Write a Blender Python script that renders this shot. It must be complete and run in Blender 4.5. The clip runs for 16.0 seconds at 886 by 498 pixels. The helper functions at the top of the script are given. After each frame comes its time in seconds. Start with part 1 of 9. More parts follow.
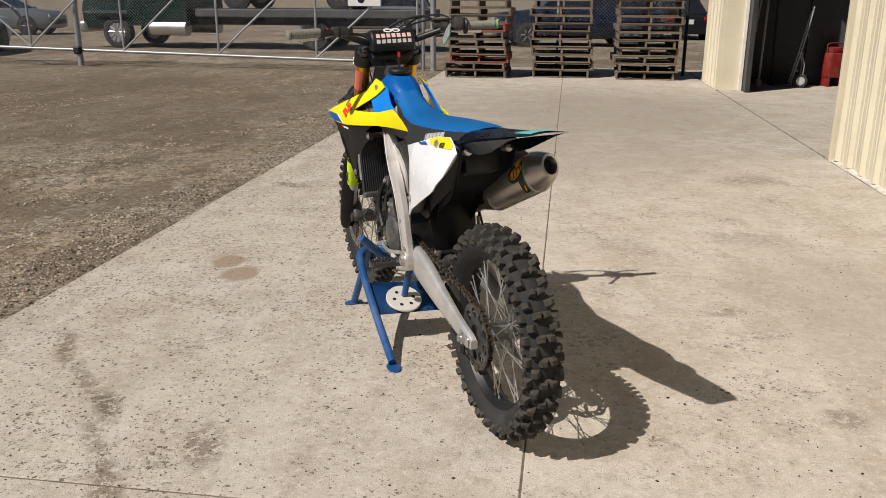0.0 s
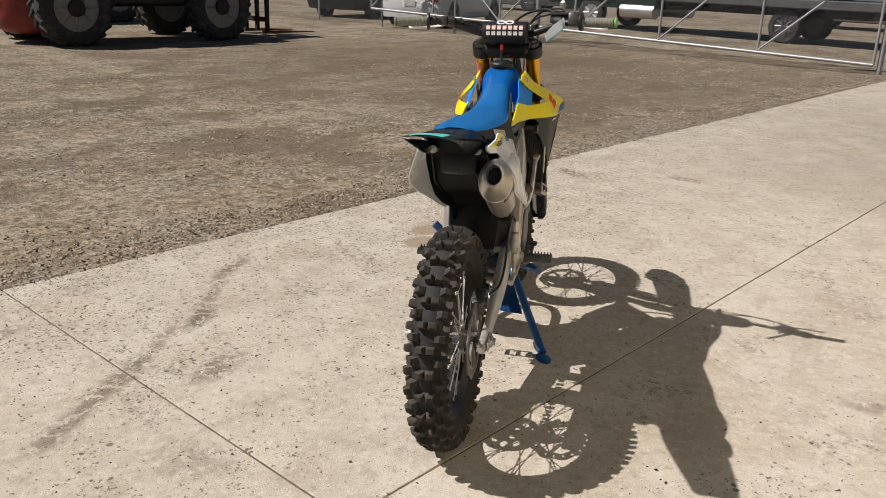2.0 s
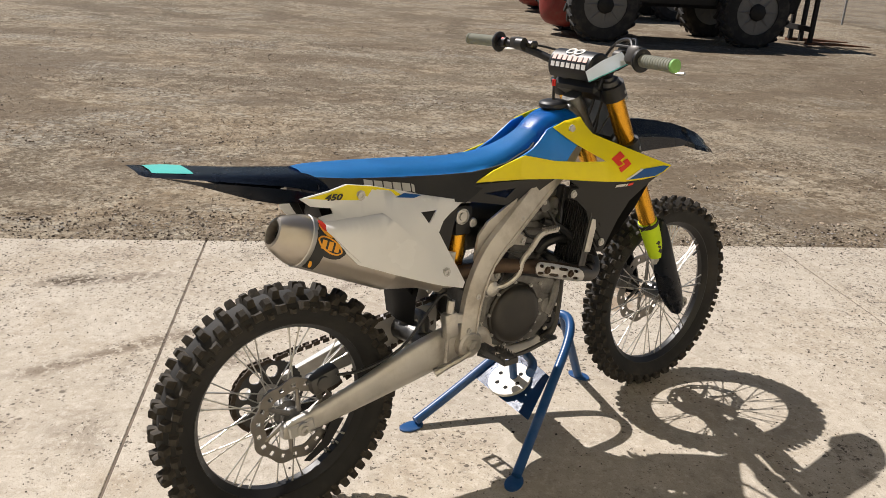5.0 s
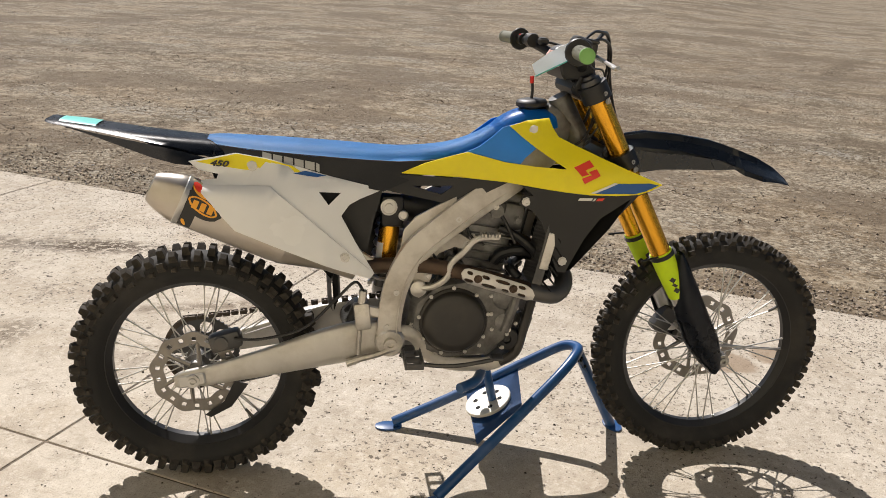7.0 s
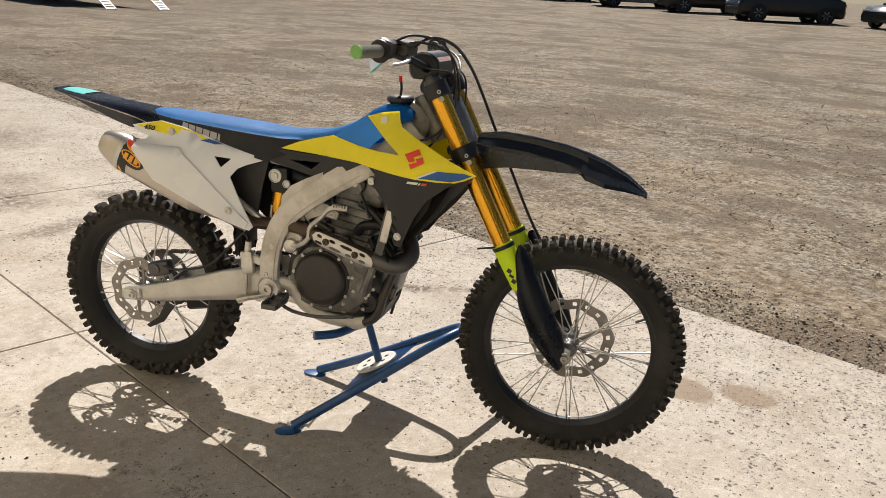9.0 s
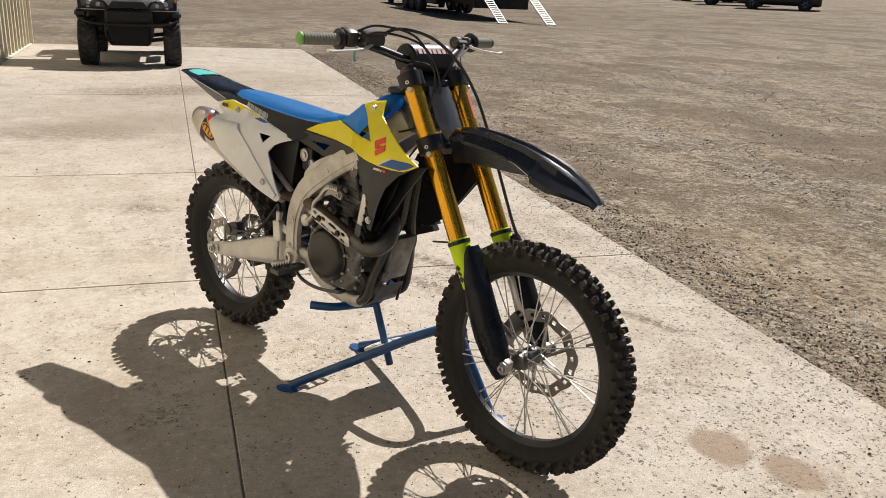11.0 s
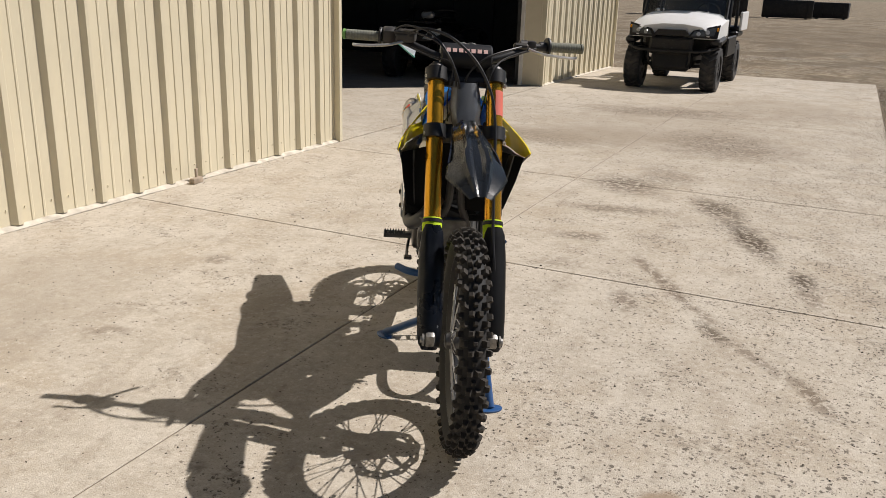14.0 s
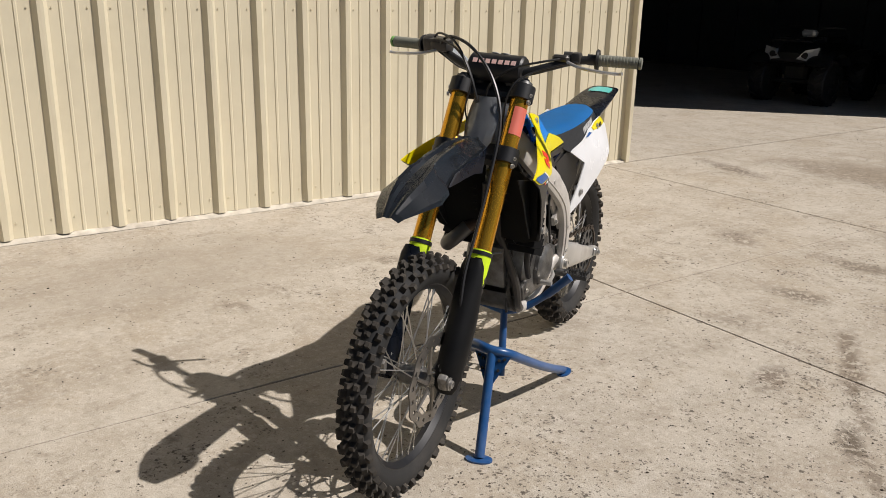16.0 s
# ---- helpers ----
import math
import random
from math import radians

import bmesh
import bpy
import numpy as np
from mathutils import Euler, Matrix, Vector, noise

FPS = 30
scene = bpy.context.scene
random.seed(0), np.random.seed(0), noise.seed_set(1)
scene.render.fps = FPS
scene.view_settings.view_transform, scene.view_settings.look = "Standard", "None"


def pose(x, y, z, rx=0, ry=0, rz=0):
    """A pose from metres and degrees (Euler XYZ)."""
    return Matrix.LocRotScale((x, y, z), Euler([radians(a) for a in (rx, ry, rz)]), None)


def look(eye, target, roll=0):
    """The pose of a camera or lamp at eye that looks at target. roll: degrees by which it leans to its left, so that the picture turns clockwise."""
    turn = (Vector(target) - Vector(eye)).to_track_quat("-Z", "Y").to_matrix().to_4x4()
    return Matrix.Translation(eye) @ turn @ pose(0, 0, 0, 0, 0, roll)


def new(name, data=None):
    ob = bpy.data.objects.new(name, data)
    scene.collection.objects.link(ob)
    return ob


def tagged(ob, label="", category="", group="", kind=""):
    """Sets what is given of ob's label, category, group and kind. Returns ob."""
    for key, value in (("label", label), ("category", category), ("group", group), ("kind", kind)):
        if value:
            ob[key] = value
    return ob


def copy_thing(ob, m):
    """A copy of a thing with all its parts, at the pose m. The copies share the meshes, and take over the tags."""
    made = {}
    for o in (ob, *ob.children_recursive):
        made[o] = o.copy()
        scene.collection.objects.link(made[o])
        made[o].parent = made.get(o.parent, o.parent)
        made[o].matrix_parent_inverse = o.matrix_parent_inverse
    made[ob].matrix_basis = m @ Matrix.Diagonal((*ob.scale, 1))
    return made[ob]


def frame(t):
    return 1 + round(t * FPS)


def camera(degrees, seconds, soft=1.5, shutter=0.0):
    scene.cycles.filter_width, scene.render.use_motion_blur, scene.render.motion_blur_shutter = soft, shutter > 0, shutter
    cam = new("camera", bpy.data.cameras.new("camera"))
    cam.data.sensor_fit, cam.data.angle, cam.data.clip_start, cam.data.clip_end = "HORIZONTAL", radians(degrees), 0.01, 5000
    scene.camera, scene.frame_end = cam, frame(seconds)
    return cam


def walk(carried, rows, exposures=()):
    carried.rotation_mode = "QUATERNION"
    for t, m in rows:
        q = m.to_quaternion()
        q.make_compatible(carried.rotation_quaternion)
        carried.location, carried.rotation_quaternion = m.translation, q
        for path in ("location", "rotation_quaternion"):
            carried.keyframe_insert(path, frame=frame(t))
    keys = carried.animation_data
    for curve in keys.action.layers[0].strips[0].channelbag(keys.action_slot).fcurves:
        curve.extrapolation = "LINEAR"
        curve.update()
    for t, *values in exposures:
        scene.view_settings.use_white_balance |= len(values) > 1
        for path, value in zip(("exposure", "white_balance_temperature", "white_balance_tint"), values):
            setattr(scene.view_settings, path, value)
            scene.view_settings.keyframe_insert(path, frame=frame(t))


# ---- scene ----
cam = camera(56.28, 16.0, soft=0.8)
ROWS = [
    (0, 0.466, -3.049, 1.314, 73.199, -0.228, 8.398),
    (0.5, 0.8206, -2.942, 1.2756, 72.911, -0.577, 17.356),
    (1, 1.1822, -2.8225, 1.2756, 72.557, -0.914, 26.31),
    (1.5, 1.5594, -2.6666, 1.3375, 72.047, -1.413, 34.802),
    (2, 1.7784, -2.392, 1.3694, 71.524, -1.917, 42.269),
    (2.5, 1.985, -2.1079, 1.3997, 71.161, -2.222, 48.474),
    (3, 2.1572, -1.8418, 1.471, 70.951, -2.514, 53.983),
    (3.5, 2.182, -1.5097, 1.4698, 70.765, -2.843, 59.632),
    (4, 2.1837, -1.1795, 1.456, 70.371, -3.115, 66.465),
    (4.5, 2.1966, -0.857, 1.4843, 69.84, -3.383, 74.476),
    (7, 1.9726, 0.6463, 1.3948, 70.884, -2.582, 111.303),
    (7.5, 1.9880, 0.9938, 1.4351, 70.954, -2.951, 115.848),
    (8, 1.8437, 1.2985, 1.3731, 71.835, -2.783, 122.204),
    (8.5, 1.6946, 1.6239, 1.3534, 72.299, -2.948, 128.340),
    (9, 1.5552, 1.9487, 1.4005, 72.076, -2.915, 134.891),
    (11.5, 0.2018, 2.8201, 1.3908, 71.881, -2.639, 169.039),
    (12, -0.1231, 3.0074, 1.4135, 71.849, -2.521, 175.827),
    (12.5, -0.4262, 2.979, 1.3739, 71.918, -2.314, 182.996),
    (13, -0.742, 2.9255, 1.3851, 72.123, -1.981, 190.366),
    (13.5, -1.1067, 2.9063, 1.4031, 72.312, -1.788, 197.926),
    (14, -1.3603, 2.744, 1.3802, 72.435, -1.669, 205.662),
    (14.5, -1.5867, 2.4993, 1.3786, 72.425, -1.63, 213.263),
    (15, -1.8907, 2.2737, 1.3786, 72.507, -1.542, 220.688),
    (15.5, -2.0608, 2.0307, 1.355, 72.62, -1.366, 228.069),
    (16, -2.206, 1.7615, 1.3701, 72.906, -1.171, 235.105),
]
EXPOSURES = [(0.0, 0.36), (1.5, 0.46), (3.0, 0.59), (4.5, 0.69), (7.0, 0.74), (9.0, 0.75), (12.5, 0.62), (14.5, 0.42), (16.0, 0.32)]
walk(cam, [(t, pose(x, y, z, rx, ry, rz)) for t, x, y, z, rx, ry, rz in ROWS], EXPOSURES)

# world and sun
SUN_DIR = Vector((-0.623, -0.592, 1.0)).normalized()   # towards the sun
world = bpy.data.worlds.new("World")
scene.world = world
world.use_nodes = True
wn = world.node_tree
sky = wn.nodes.new("ShaderNodeTexSky")
sky.sky_type, sky.sun_disc = "NISHITA", False
sky.sun_elevation = math.asin(SUN_DIR.z)
sky.sun_rotation = math.atan2(SUN_DIR.x, SUN_DIR.y)
sky.altitude, sky.dust_density = 1300.0, 1.2
wn.links.new(sky.outputs["Color"], wn.nodes["Background"].inputs["Color"])
wn.nodes["Background"].inputs["Strength"].default_value = 0.030
sun = new("sun", bpy.data.lights.new("sun", "SUN"))
sun.data.energy, sun.data.angle, sun.data.color = 3.9, radians(0.53), (1.0, 0.936, 0.893)
sun.matrix_world = look(SUN_DIR * 40, (0, 0, 0))

# ---- building helpers ----
def finish(bm, name, mat, angle=35.0):
    """A mesh from a bmesh, smooth but for its sharp edges."""
    bmesh.ops.recalc_face_normals(bm, faces=bm.faces[:])
    me = bpy.data.meshes.new(name)
    bm.to_mesh(me)
    bm.free()
    me.materials.append(mat)
    if angle:
        me.polygons.foreach_set("use_smooth", [True] * len(me.polygons))
        me.set_sharp_from_angle(angle=radians(angle))
    return me


def part(name, bm, mat, parent, label="", m=None, angle=35.0, kind=""):
    """One mesh object under a thing or under a part."""
    ob = new(name, finish(bm, name, mat, angle))
    ob.parent = parent
    if m is not None:
        ob.matrix_basis = m
    return tagged(ob, label, kind=kind)


def share(name, me, parent, m, label=""):
    """A piece on a mesh that others use too."""
    ob = new(name, me)
    ob.parent = parent
    ob.matrix_basis = m
    return tagged(ob, label)


def thing(name, m, label, category, group="", kind=""):
    ob = new(name)
    ob.empty_display_size = 0.1
    ob.matrix_basis = m
    return tagged(ob, label, category, group, kind)


def single(name, bm, mat, label, category, m=None, group="", kind="", angle=35.0):
    """A thing of one mesh."""
    ob = new(name, finish(bm, name, mat, angle))
    if m is not None:
        ob.matrix_basis = m
    return tagged(ob, label, category, group, kind)


def V(*a):
    return Vector(a)


def box(bm, c, s, rot=None, bevel=0.0, seg=1):
    """A box of size s about c; rot: degrees (x, y, z) or a matrix."""
    m = Matrix.Translation(c)
    if rot is not None:
        m = m @ (rot if isinstance(rot, Matrix) else pose(0, 0, 0, *rot))
    made = bmesh.ops.create_cube(bm, size=1.0, matrix=m @ Matrix.Diagonal((*s, 1)))
    if bevel:
        edges = {e for v in made["verts"] for e in v.link_edges}
        bmesh.ops.bevel(bm, geom=list(edges), offset=bevel, segments=seg, affect="EDGES", profile=0.5)


def axes_of(d):
    d = Vector(d).normalized()
    a = V(0, 0, 1) if abs(d.z) < 0.9 else V(1, 0, 0)
    u = d.cross(a).normalized()
    return u, d.cross(u).normalized()


def skin(bm, rings, caps=True, closed=False, loop=True):
    """Faces between rings of points."""
    rows = [[bm.verts.new(p) for p in ring] for ring in rings]
    n = len(rows[0])
    pairs = list(zip(rows, rows[1:])) + ([(rows[-1], rows[0])] if closed else [])
    for a, b in pairs:
        for i in range(n if loop else n - 1):
            j = (i + 1) % n
            bm.faces.new((a[i], a[j], b[j], b[i]))
    if caps and not closed and loop:
        bm.faces.new(rows[0][::-1])
        bm.faces.new(rows[-1])
    return rows


def cyl(bm, a, b, r0, r1=None, n=14, caps=True):
    a, b = Vector(a), Vector(b)
    r1 = r0 if r1 is None else r1
    u, w = axes_of(b - a)
    ring = lambda p, r: [p + r * (math.cos(t) * u + math.sin(t) * w) for t in (2 * math.pi * i / n for i in range(n))]
    skin(bm, [ring(a, r0), ring(b, r1)], caps)


def turned(bm, a, d, profile, n=20, closed=False):
    """A lathe form about the line from a along d: profile rows of (distance, radius)."""
    a, d = Vector(a), Vector(d).normalized()
    u, w = axes_of(d)
    rings = [[a + d * s + r * (math.cos(t) * u + math.sin(t) * w) for t in (2 * math.pi * i / n for i in range(n))] for s, r in profile]
    skin(bm, rings, caps=not closed, closed=closed)


def curve(pts, res=6, closed=False):
    """A smooth line through points."""
    p = [Vector(q) for q in pts]
    out, n = [], len(p)
    for i in range(n if closed else n - 1):
        p0, p1, p2, p3 = (p[k % n] if closed else p[min(max(k, 0), n - 1)] for k in (i - 1, i, i + 1, i + 2))
        for k in range(res):
            t = k / res
            out.append(0.5 * (2 * p1 + (p2 - p0) * t + (2 * p0 - 5 * p1 + 4 * p2 - p3) * t * t + (3 * p1 - p0 - 3 * p2 + p3) * t ** 3))
    if not closed:
        out.append(p[-1])
    return out


def sweep(bm, pts, r, n=10, res=6, smooth=True, flat=1.0, closed=False, taper=None):
    """A tube along points. flat: its second half-axis as a part of r; taper: radius factors, one for each given point."""
    line = curve(pts, res, closed) if smooth else [Vector(q) for q in pts]
    if not smooth:
        res = 1
    u = None
    rings = []
    m = len(line)
    for i, p in enumerate(line):
        if closed:
            d = line[(i + 1) % m] - line[i - 1]
        else:
            d = line[min(i + 1, m - 1)] - line[max(i - 1, 0)]
        d.normalize()
        if u is None:
            u, _ = axes_of(d)
        u = (u - d * u.dot(d)).normalized()
        w = d.cross(u)
        k = 1.0
        if taper:
            f = i / res
            i0 = min(int(f), len(taper) - 1)
            i1 = min(i0 + 1, len(taper) - 1)
            k = taper[i0] + (taper[i1] - taper[i0]) * (f - i0)
        rings.append([p + k * r * (math.cos(t) * u + flat * math.sin(t) * w) for t in (2 * math.pi * j / n for j in range(n))])
    skin(bm, rings, caps=not closed, closed=closed)


def panel(bm, outline, depth, thick=0.003, step=0.03, holes=(), side=1):
    """A moulded sheet: an outline in x and z, laid on the surface y = depth(x, z), with thickness."""
    loops = [outline, *holes]
    edges = []
    for lp in loops:
        vs = []
        for (x0, z0), (x1, z1) in zip(lp, list(lp[1:]) + [lp[0]]):
            k = max(1, round(math.hypot(x1 - x0, z1 - z0) / step))
            vs += [bm.verts.new((x0 + (x1 - x0) * i / k, 0, z0 + (z1 - z0) * i / k)) for i in range(k)]
        edges += [bm.edges.new((a, b)) for a, b in zip(vs, vs[1:] + vs[:1])]
    made = bmesh.ops.triangle_fill(bm, edges=edges, use_beauty=True, use_dissolve=False, normal=(0, 1, 0))
    faces = [f for f in made["geom"] if isinstance(f, bmesh.types.BMFace)]
    for _ in range(2):
        inner = {e for f in faces for e in f.edges if len(e.link_faces) == 2 and e.calc_length() > step * 1.2}
        if not inner:
            break
        sub = bmesh.ops.subdivide_edges(bm, edges=list(inner), cuts=1)
        vs = {v for f in faces if f.is_valid for v in f.verts} | {v for v in sub["geom_inner"] if isinstance(v, bmesh.types.BMVert)}
        faces = list({f for v in vs for f in v.link_faces})
        bmesh.ops.triangulate(bm, faces=faces)
        faces = list({f for v in vs if v.is_valid for f in v.link_faces})
    verts = {v for f in faces for v in f.verts}
    for v in verts:
        v.co.y = side * depth(v.co.x, v.co.z)
    back = {v: bm.verts.new((v.co.x, v.co.y - side * thick, v.co.z)) for v in verts}
    rim = [e for f in faces for e in f.edges if len(e.link_faces) == 1]
    for f in faces:
        bm.faces.new([back[v] for v in reversed(f.verts)])
    for e in rim:
        a, b = e.verts
        bm.faces.new((a, b, back[b], back[a]))


def plate(bm, outline, y0, y1, holes=()):
    """A flat plate cut to an outline in x and z, from y0 to y1."""
    panel(bm, list(outline), lambda x, z: y1, y1 - y0, 9.0, holes)


def lerp(x, rows):
    """Linear interpolation in rows of (x, value)."""
    if x <= rows[0][0]:
        return rows[0][1]
    for (a, u), (b, w) in zip(rows, rows[1:]):
        if x <= b:
            return u + (w - u) * (x - a) / (b - a)
    return rows[-1][1]


# ---- materials ----
def nodes_of(name):
    m = bpy.data.materials.new(name)
    m.use_nodes = True
    return m, m.node_tree, m.node_tree.nodes["Principled BSDF"]


def node(nt, kind, *links, **values):
    """A node with the inputs given by links of (input, socket or value) and its attributes."""
    n = nt.nodes.new(kind)
    if kind == "ShaderNodeMix":
        n.data_type = "RGBA"
    for key, v in values.items():
        if key == "op":
            n.operation = v
        elif key == "blend":
            n.blend_type = v
        elif key == "dims":
            n.noise_dimensions = v
        elif key == "feature":
            n.feature = v
    for key, v in links:
        if isinstance(v, bpy.types.NodeSocket):
            nt.links.new(v, n.inputs[key])
        else:
            n.inputs[key].default_value = v
    return n


def ramp(nt, fac, a, b):
    """fac mapped from a..b to 0..1, clamped."""
    n = nt.nodes.new("ShaderNodeMapRange")
    nt.links.new(fac, n.inputs[0])
    n.inputs[1].default_value, n.inputs[2].default_value = a, b
    return n.outputs[0]


def mixed(nt, fac, a, b, blend="MIX"):
    n = nt.nodes.new("ShaderNodeMix")
    n.data_type, n.blend_type = "RGBA", blend
    for i, v in ((0, fac), (6, a), (7, b)):
        if isinstance(v, bpy.types.NodeSocket):
            nt.links.new(v, n.inputs[i])
        else:
            n.inputs[i].default_value = v if i == 0 else (*v, 1)
    return n.outputs[2]


def noise_of(nt, vec, scale, detail=4.0, rough=0.55):
    n = nt.nodes.new("ShaderNodeTexNoise")
    nt.links.new(vec, n.inputs["Vector"])
    n.inputs["Scale"].default_value, n.inputs["Detail"].default_value, n.inputs["Roughness"].default_value = scale, detail, rough
    return n.outputs["Fac"]


def bump_of(nt, height, strength, dist, bsdf):
    n = nt.nodes.new("ShaderNodeBump")
    nt.links.new(height, n.inputs["Height"])
    n.inputs["Strength"].default_value, n.inputs["Distance"].default_value = strength, dist
    nt.links.new(n.outputs[0], bsdf.inputs["Normal"])


def surface(name, col, rough=0.5, metal=0.0, var=0.18, scale=6.0, fine=90.0, bump=0.12, dirt=None, dirt_amount=0.3, rough_var=0.15, coat=0.0, tint=0.0):
    """A plain procedural surface: cloudy colour, fine grain, patches of dirt and uneven gloss."""
    m, nt, b = nodes_of(name)
    vec = nt.nodes.new("ShaderNodeTexCoord").outputs["Object"]
    big, small = noise_of(nt, vec, scale), noise_of(nt, vec, fine, 2.0)
    lo, hi = tuple(c * (1 - var) for c in col), tuple(min(1, c * (1 + var)) for c in col)
    c = mixed(nt, ramp(nt, big, 0.3, 0.7), lo, hi)
    if dirt:
        patch = node(nt, "ShaderNodeMath", (0, ramp(nt, noise_of(nt, vec, scale * 0.7 + 1.7, 8.0, 0.65), 0.48, 0.75)), (1, dirt_amount), op="MULTIPLY").outputs[0]
        c = mixed(nt, patch, c, dirt)
    if tint:
        info = nt.nodes.new("ShaderNodeObjectInfo").outputs["Random"]
        c = mixed(nt, node(nt, "ShaderNodeMath", (0, info), (1, tint), op="MULTIPLY").outputs[0], c, tuple(x * 0.45 for x in col))
    nt.links.new(c, b.inputs["Base Color"])
    r = node(nt, "ShaderNodeMath", (0, big), (1, rough_var), (2, rough - rough_var / 2), op="MULTIPLY_ADD").outputs[0]
    nt.links.new(r, b.inputs["Roughness"])
    b.inputs["Metallic"].default_value = metal
    b.inputs["Coat Weight"].default_value = coat
    if bump:
        bump_of(nt, small, bump, 0.002, b)
    return m


def thin(m, share, col):
    """Let part of the light through a thin plastic sheet."""
    nt = m.node_tree
    out, b = nt.nodes["Material Output"], nt.nodes["Principled BSDF"]
    tr, mx = nt.nodes.new("ShaderNodeBsdfTranslucent"), nt.nodes.new("ShaderNodeMixShader")
    tr.inputs["Color"].default_value = (*col, 1)
    mx.inputs[0].default_value = share
    nt.links.new(b.outputs[0], mx.inputs[1])
    nt.links.new(tr.outputs[0], mx.inputs[2])
    nt.links.new(mx.outputs[0], out.inputs["Surface"])
    return m


DUST = (0.30, 0.25, 0.19)
M_WHITE = thin(surface("white_plastic", (0.90, 0.915, 0.94), 0.26, var=0.03, dirt=(0.50, 0.45, 0.38), dirt_amount=0.12, bump=0.03), 0.20, (0.95, 0.90, 0.79))
M_YELLOW = thin(surface("yellow_plastic", (0.90, 0.77, 0.004), 0.32, var=0.05, bump=0.02, dirt=(0.5, 0.42, 0.05), dirt_amount=0.3), 0.10, (0.85, 0.70, 0.02))
M_BLUE = surface("blue_plastic", (0.006, 0.195, 0.66), 0.36, var=0.1, bump=0.05)
M_SEAT = surface("blue_seat_cover", (0.010, 0.225, 0.62), 0.6, var=0.12, fine=400, bump=0.25, dirt=(0.05, 0.24, 0.58), dirt_amount=0.3)
M_BLACK = surface("black_plastic", (0.0075, 0.0078, 0.009), 0.46, var=0.25, fine=300, bump=0.1, dirt=(0.045, 0.041, 0.036), dirt_amount=0.22)
M_GRIPPER = surface("black_gripper_cover", (0.016, 0.017, 0.019), 0.78, var=0.2, fine=500, bump=0.4, dirt=(0.05, 0.047, 0.044), dirt_amount=0.35)
M_NAVY = surface("dark_navy_plastic", (0.008, 0.012, 0.022), 0.27, var=0.25, bump=0.02, dirt=(0.07, 0.07, 0.07), dirt_amount=0.35, rough_var=0.25)
M_SIDEWALL = surface("tyre_sidewall", (0.013, 0.0128, 0.0125), 0.8, var=0.3, fine=120, bump=0.2, dirt=(0.09, 0.078, 0.064), dirt_amount=0.35)
M_HEAD = surface("bare_cylinder_casting", (0.19, 0.187, 0.182), 0.40, 0.6, var=0.45, scale=24, fine=320, bump=0.35, dirt=(0.055, 0.047, 0.038), dirt_amount=0.7)
M_KNOB = surface("dusty_knob_rubber", (0.038, 0.033, 0.027), 0.9, var=0.4, scale=30, fine=160, bump=0.4, dirt=(0.165, 0.135, 0.10), dirt_amount=0.6, tint=0.4)
M_ALU = surface("cast_aluminium", (0.62, 0.60, 0.56), 0.36, 0.75, var=0.2, scale=7.0, fine=260, bump=0.2, dirt=(0.11, 0.085, 0.06), dirt_amount=0.85)
M_STEEL = surface("bright_steel", (0.56, 0.55, 0.53), 0.4, 0.9, var=0.1, bump=0.05)
M_DARKSTEEL = surface("dark_steel", (0.10, 0.10, 0.10), 0.45, 0.7, var=0.25, bump=0.1, dirt=(0.16, 0.13, 0.1), dirt_amount=0.5)
M_GOLD = surface("gold_anodised", (0.80, 0.40, 0.035), 0.24, 0.9, var=0.08, bump=0.02)
M_TI = surface("muffler_titanium", (0.50, 0.46, 0.41), 0.34, 0.85, var=0.12, bump=0.05, dirt=(0.35, 0.26, 0.17), dirt_amount=0.4)
M_PIPE = surface("burnt_header_pipe", (0.085, 0.056, 0.038), 0.5, 0.6, var=0.4, scale=12, bump=0.05)
M_ENGINE = surface("engine_casting", (0.155, 0.153, 0.147), 0.38, 0.65, var=0.45, scale=20, fine=320, bump=0.35, dirt=(0.052, 0.044, 0.035), dirt_amount=0.75)
M_COVER = surface("dark_engine_cover", (0.045, 0.043, 0.041), 0.42, 0.4, var=0.25, bump=0.1, dirt=(0.11, 0.092, 0.074), dirt_amount=0.4)
M_NEON = surface("neon_fork_seal_saver", (0.58, 0.80, 0.01), 0.75, var=0.1, fine=400, bump=0.3, dirt=(0.2, 0.2, 0.05), dirt_amount=0.35)
M_GRIP = surface("grey_rubber_grip", (0.20, 0.205, 0.165), 0.8, var=0.15, fine=200, bump=0.3)
M_GREEN = surface("green_rubber", (0.20, 0.42, 0.12), 0.6, var=0.1)
M_RED = surface("red_anodised", (0.60, 0.02, 0.015), 0.35, 0.3, var=0.1)
M_ORANGE = surface("orange_decal", (0.80, 0.36, 0.02), 0.35, var=0.1, bump=0.0)
M_REDPRINT = surface("red_print", (0.75, 0.045, 0.02), 0.4, var=0.05, bump=0.0)
M_WHITEPRINT = surface("white_print", (0.72, 0.71, 0.68), 0.5, var=0.05, bump=0.0)
M_PINKPRINT = surface("pale_red_print", (0.78, 0.52, 0.47), 0.5, var=0.05, bump=0.0)
M_BLACKPRINT = surface("black_print", (0.02, 0.02, 0.02), 0.5, var=0.05, bump=0.0)
M_BLUEPRINT = surface("dark_blue_print", (0.01, 0.085, 0.30), 0.35, var=0.05, bump=0.0)
M_TEAL = surface("teal_decal", (0.10, 0.52, 0.47), 0.35, var=0.1, bump=0.0)
M_CORAL = surface("coral_sticker", (0.70, 0.16, 0.11), 0.5, var=0.08, bump=0.0)
M_PAPER = surface("paper_tag", (0.75, 0.80, 0.84), 0.7, var=0.06, bump=0.05)
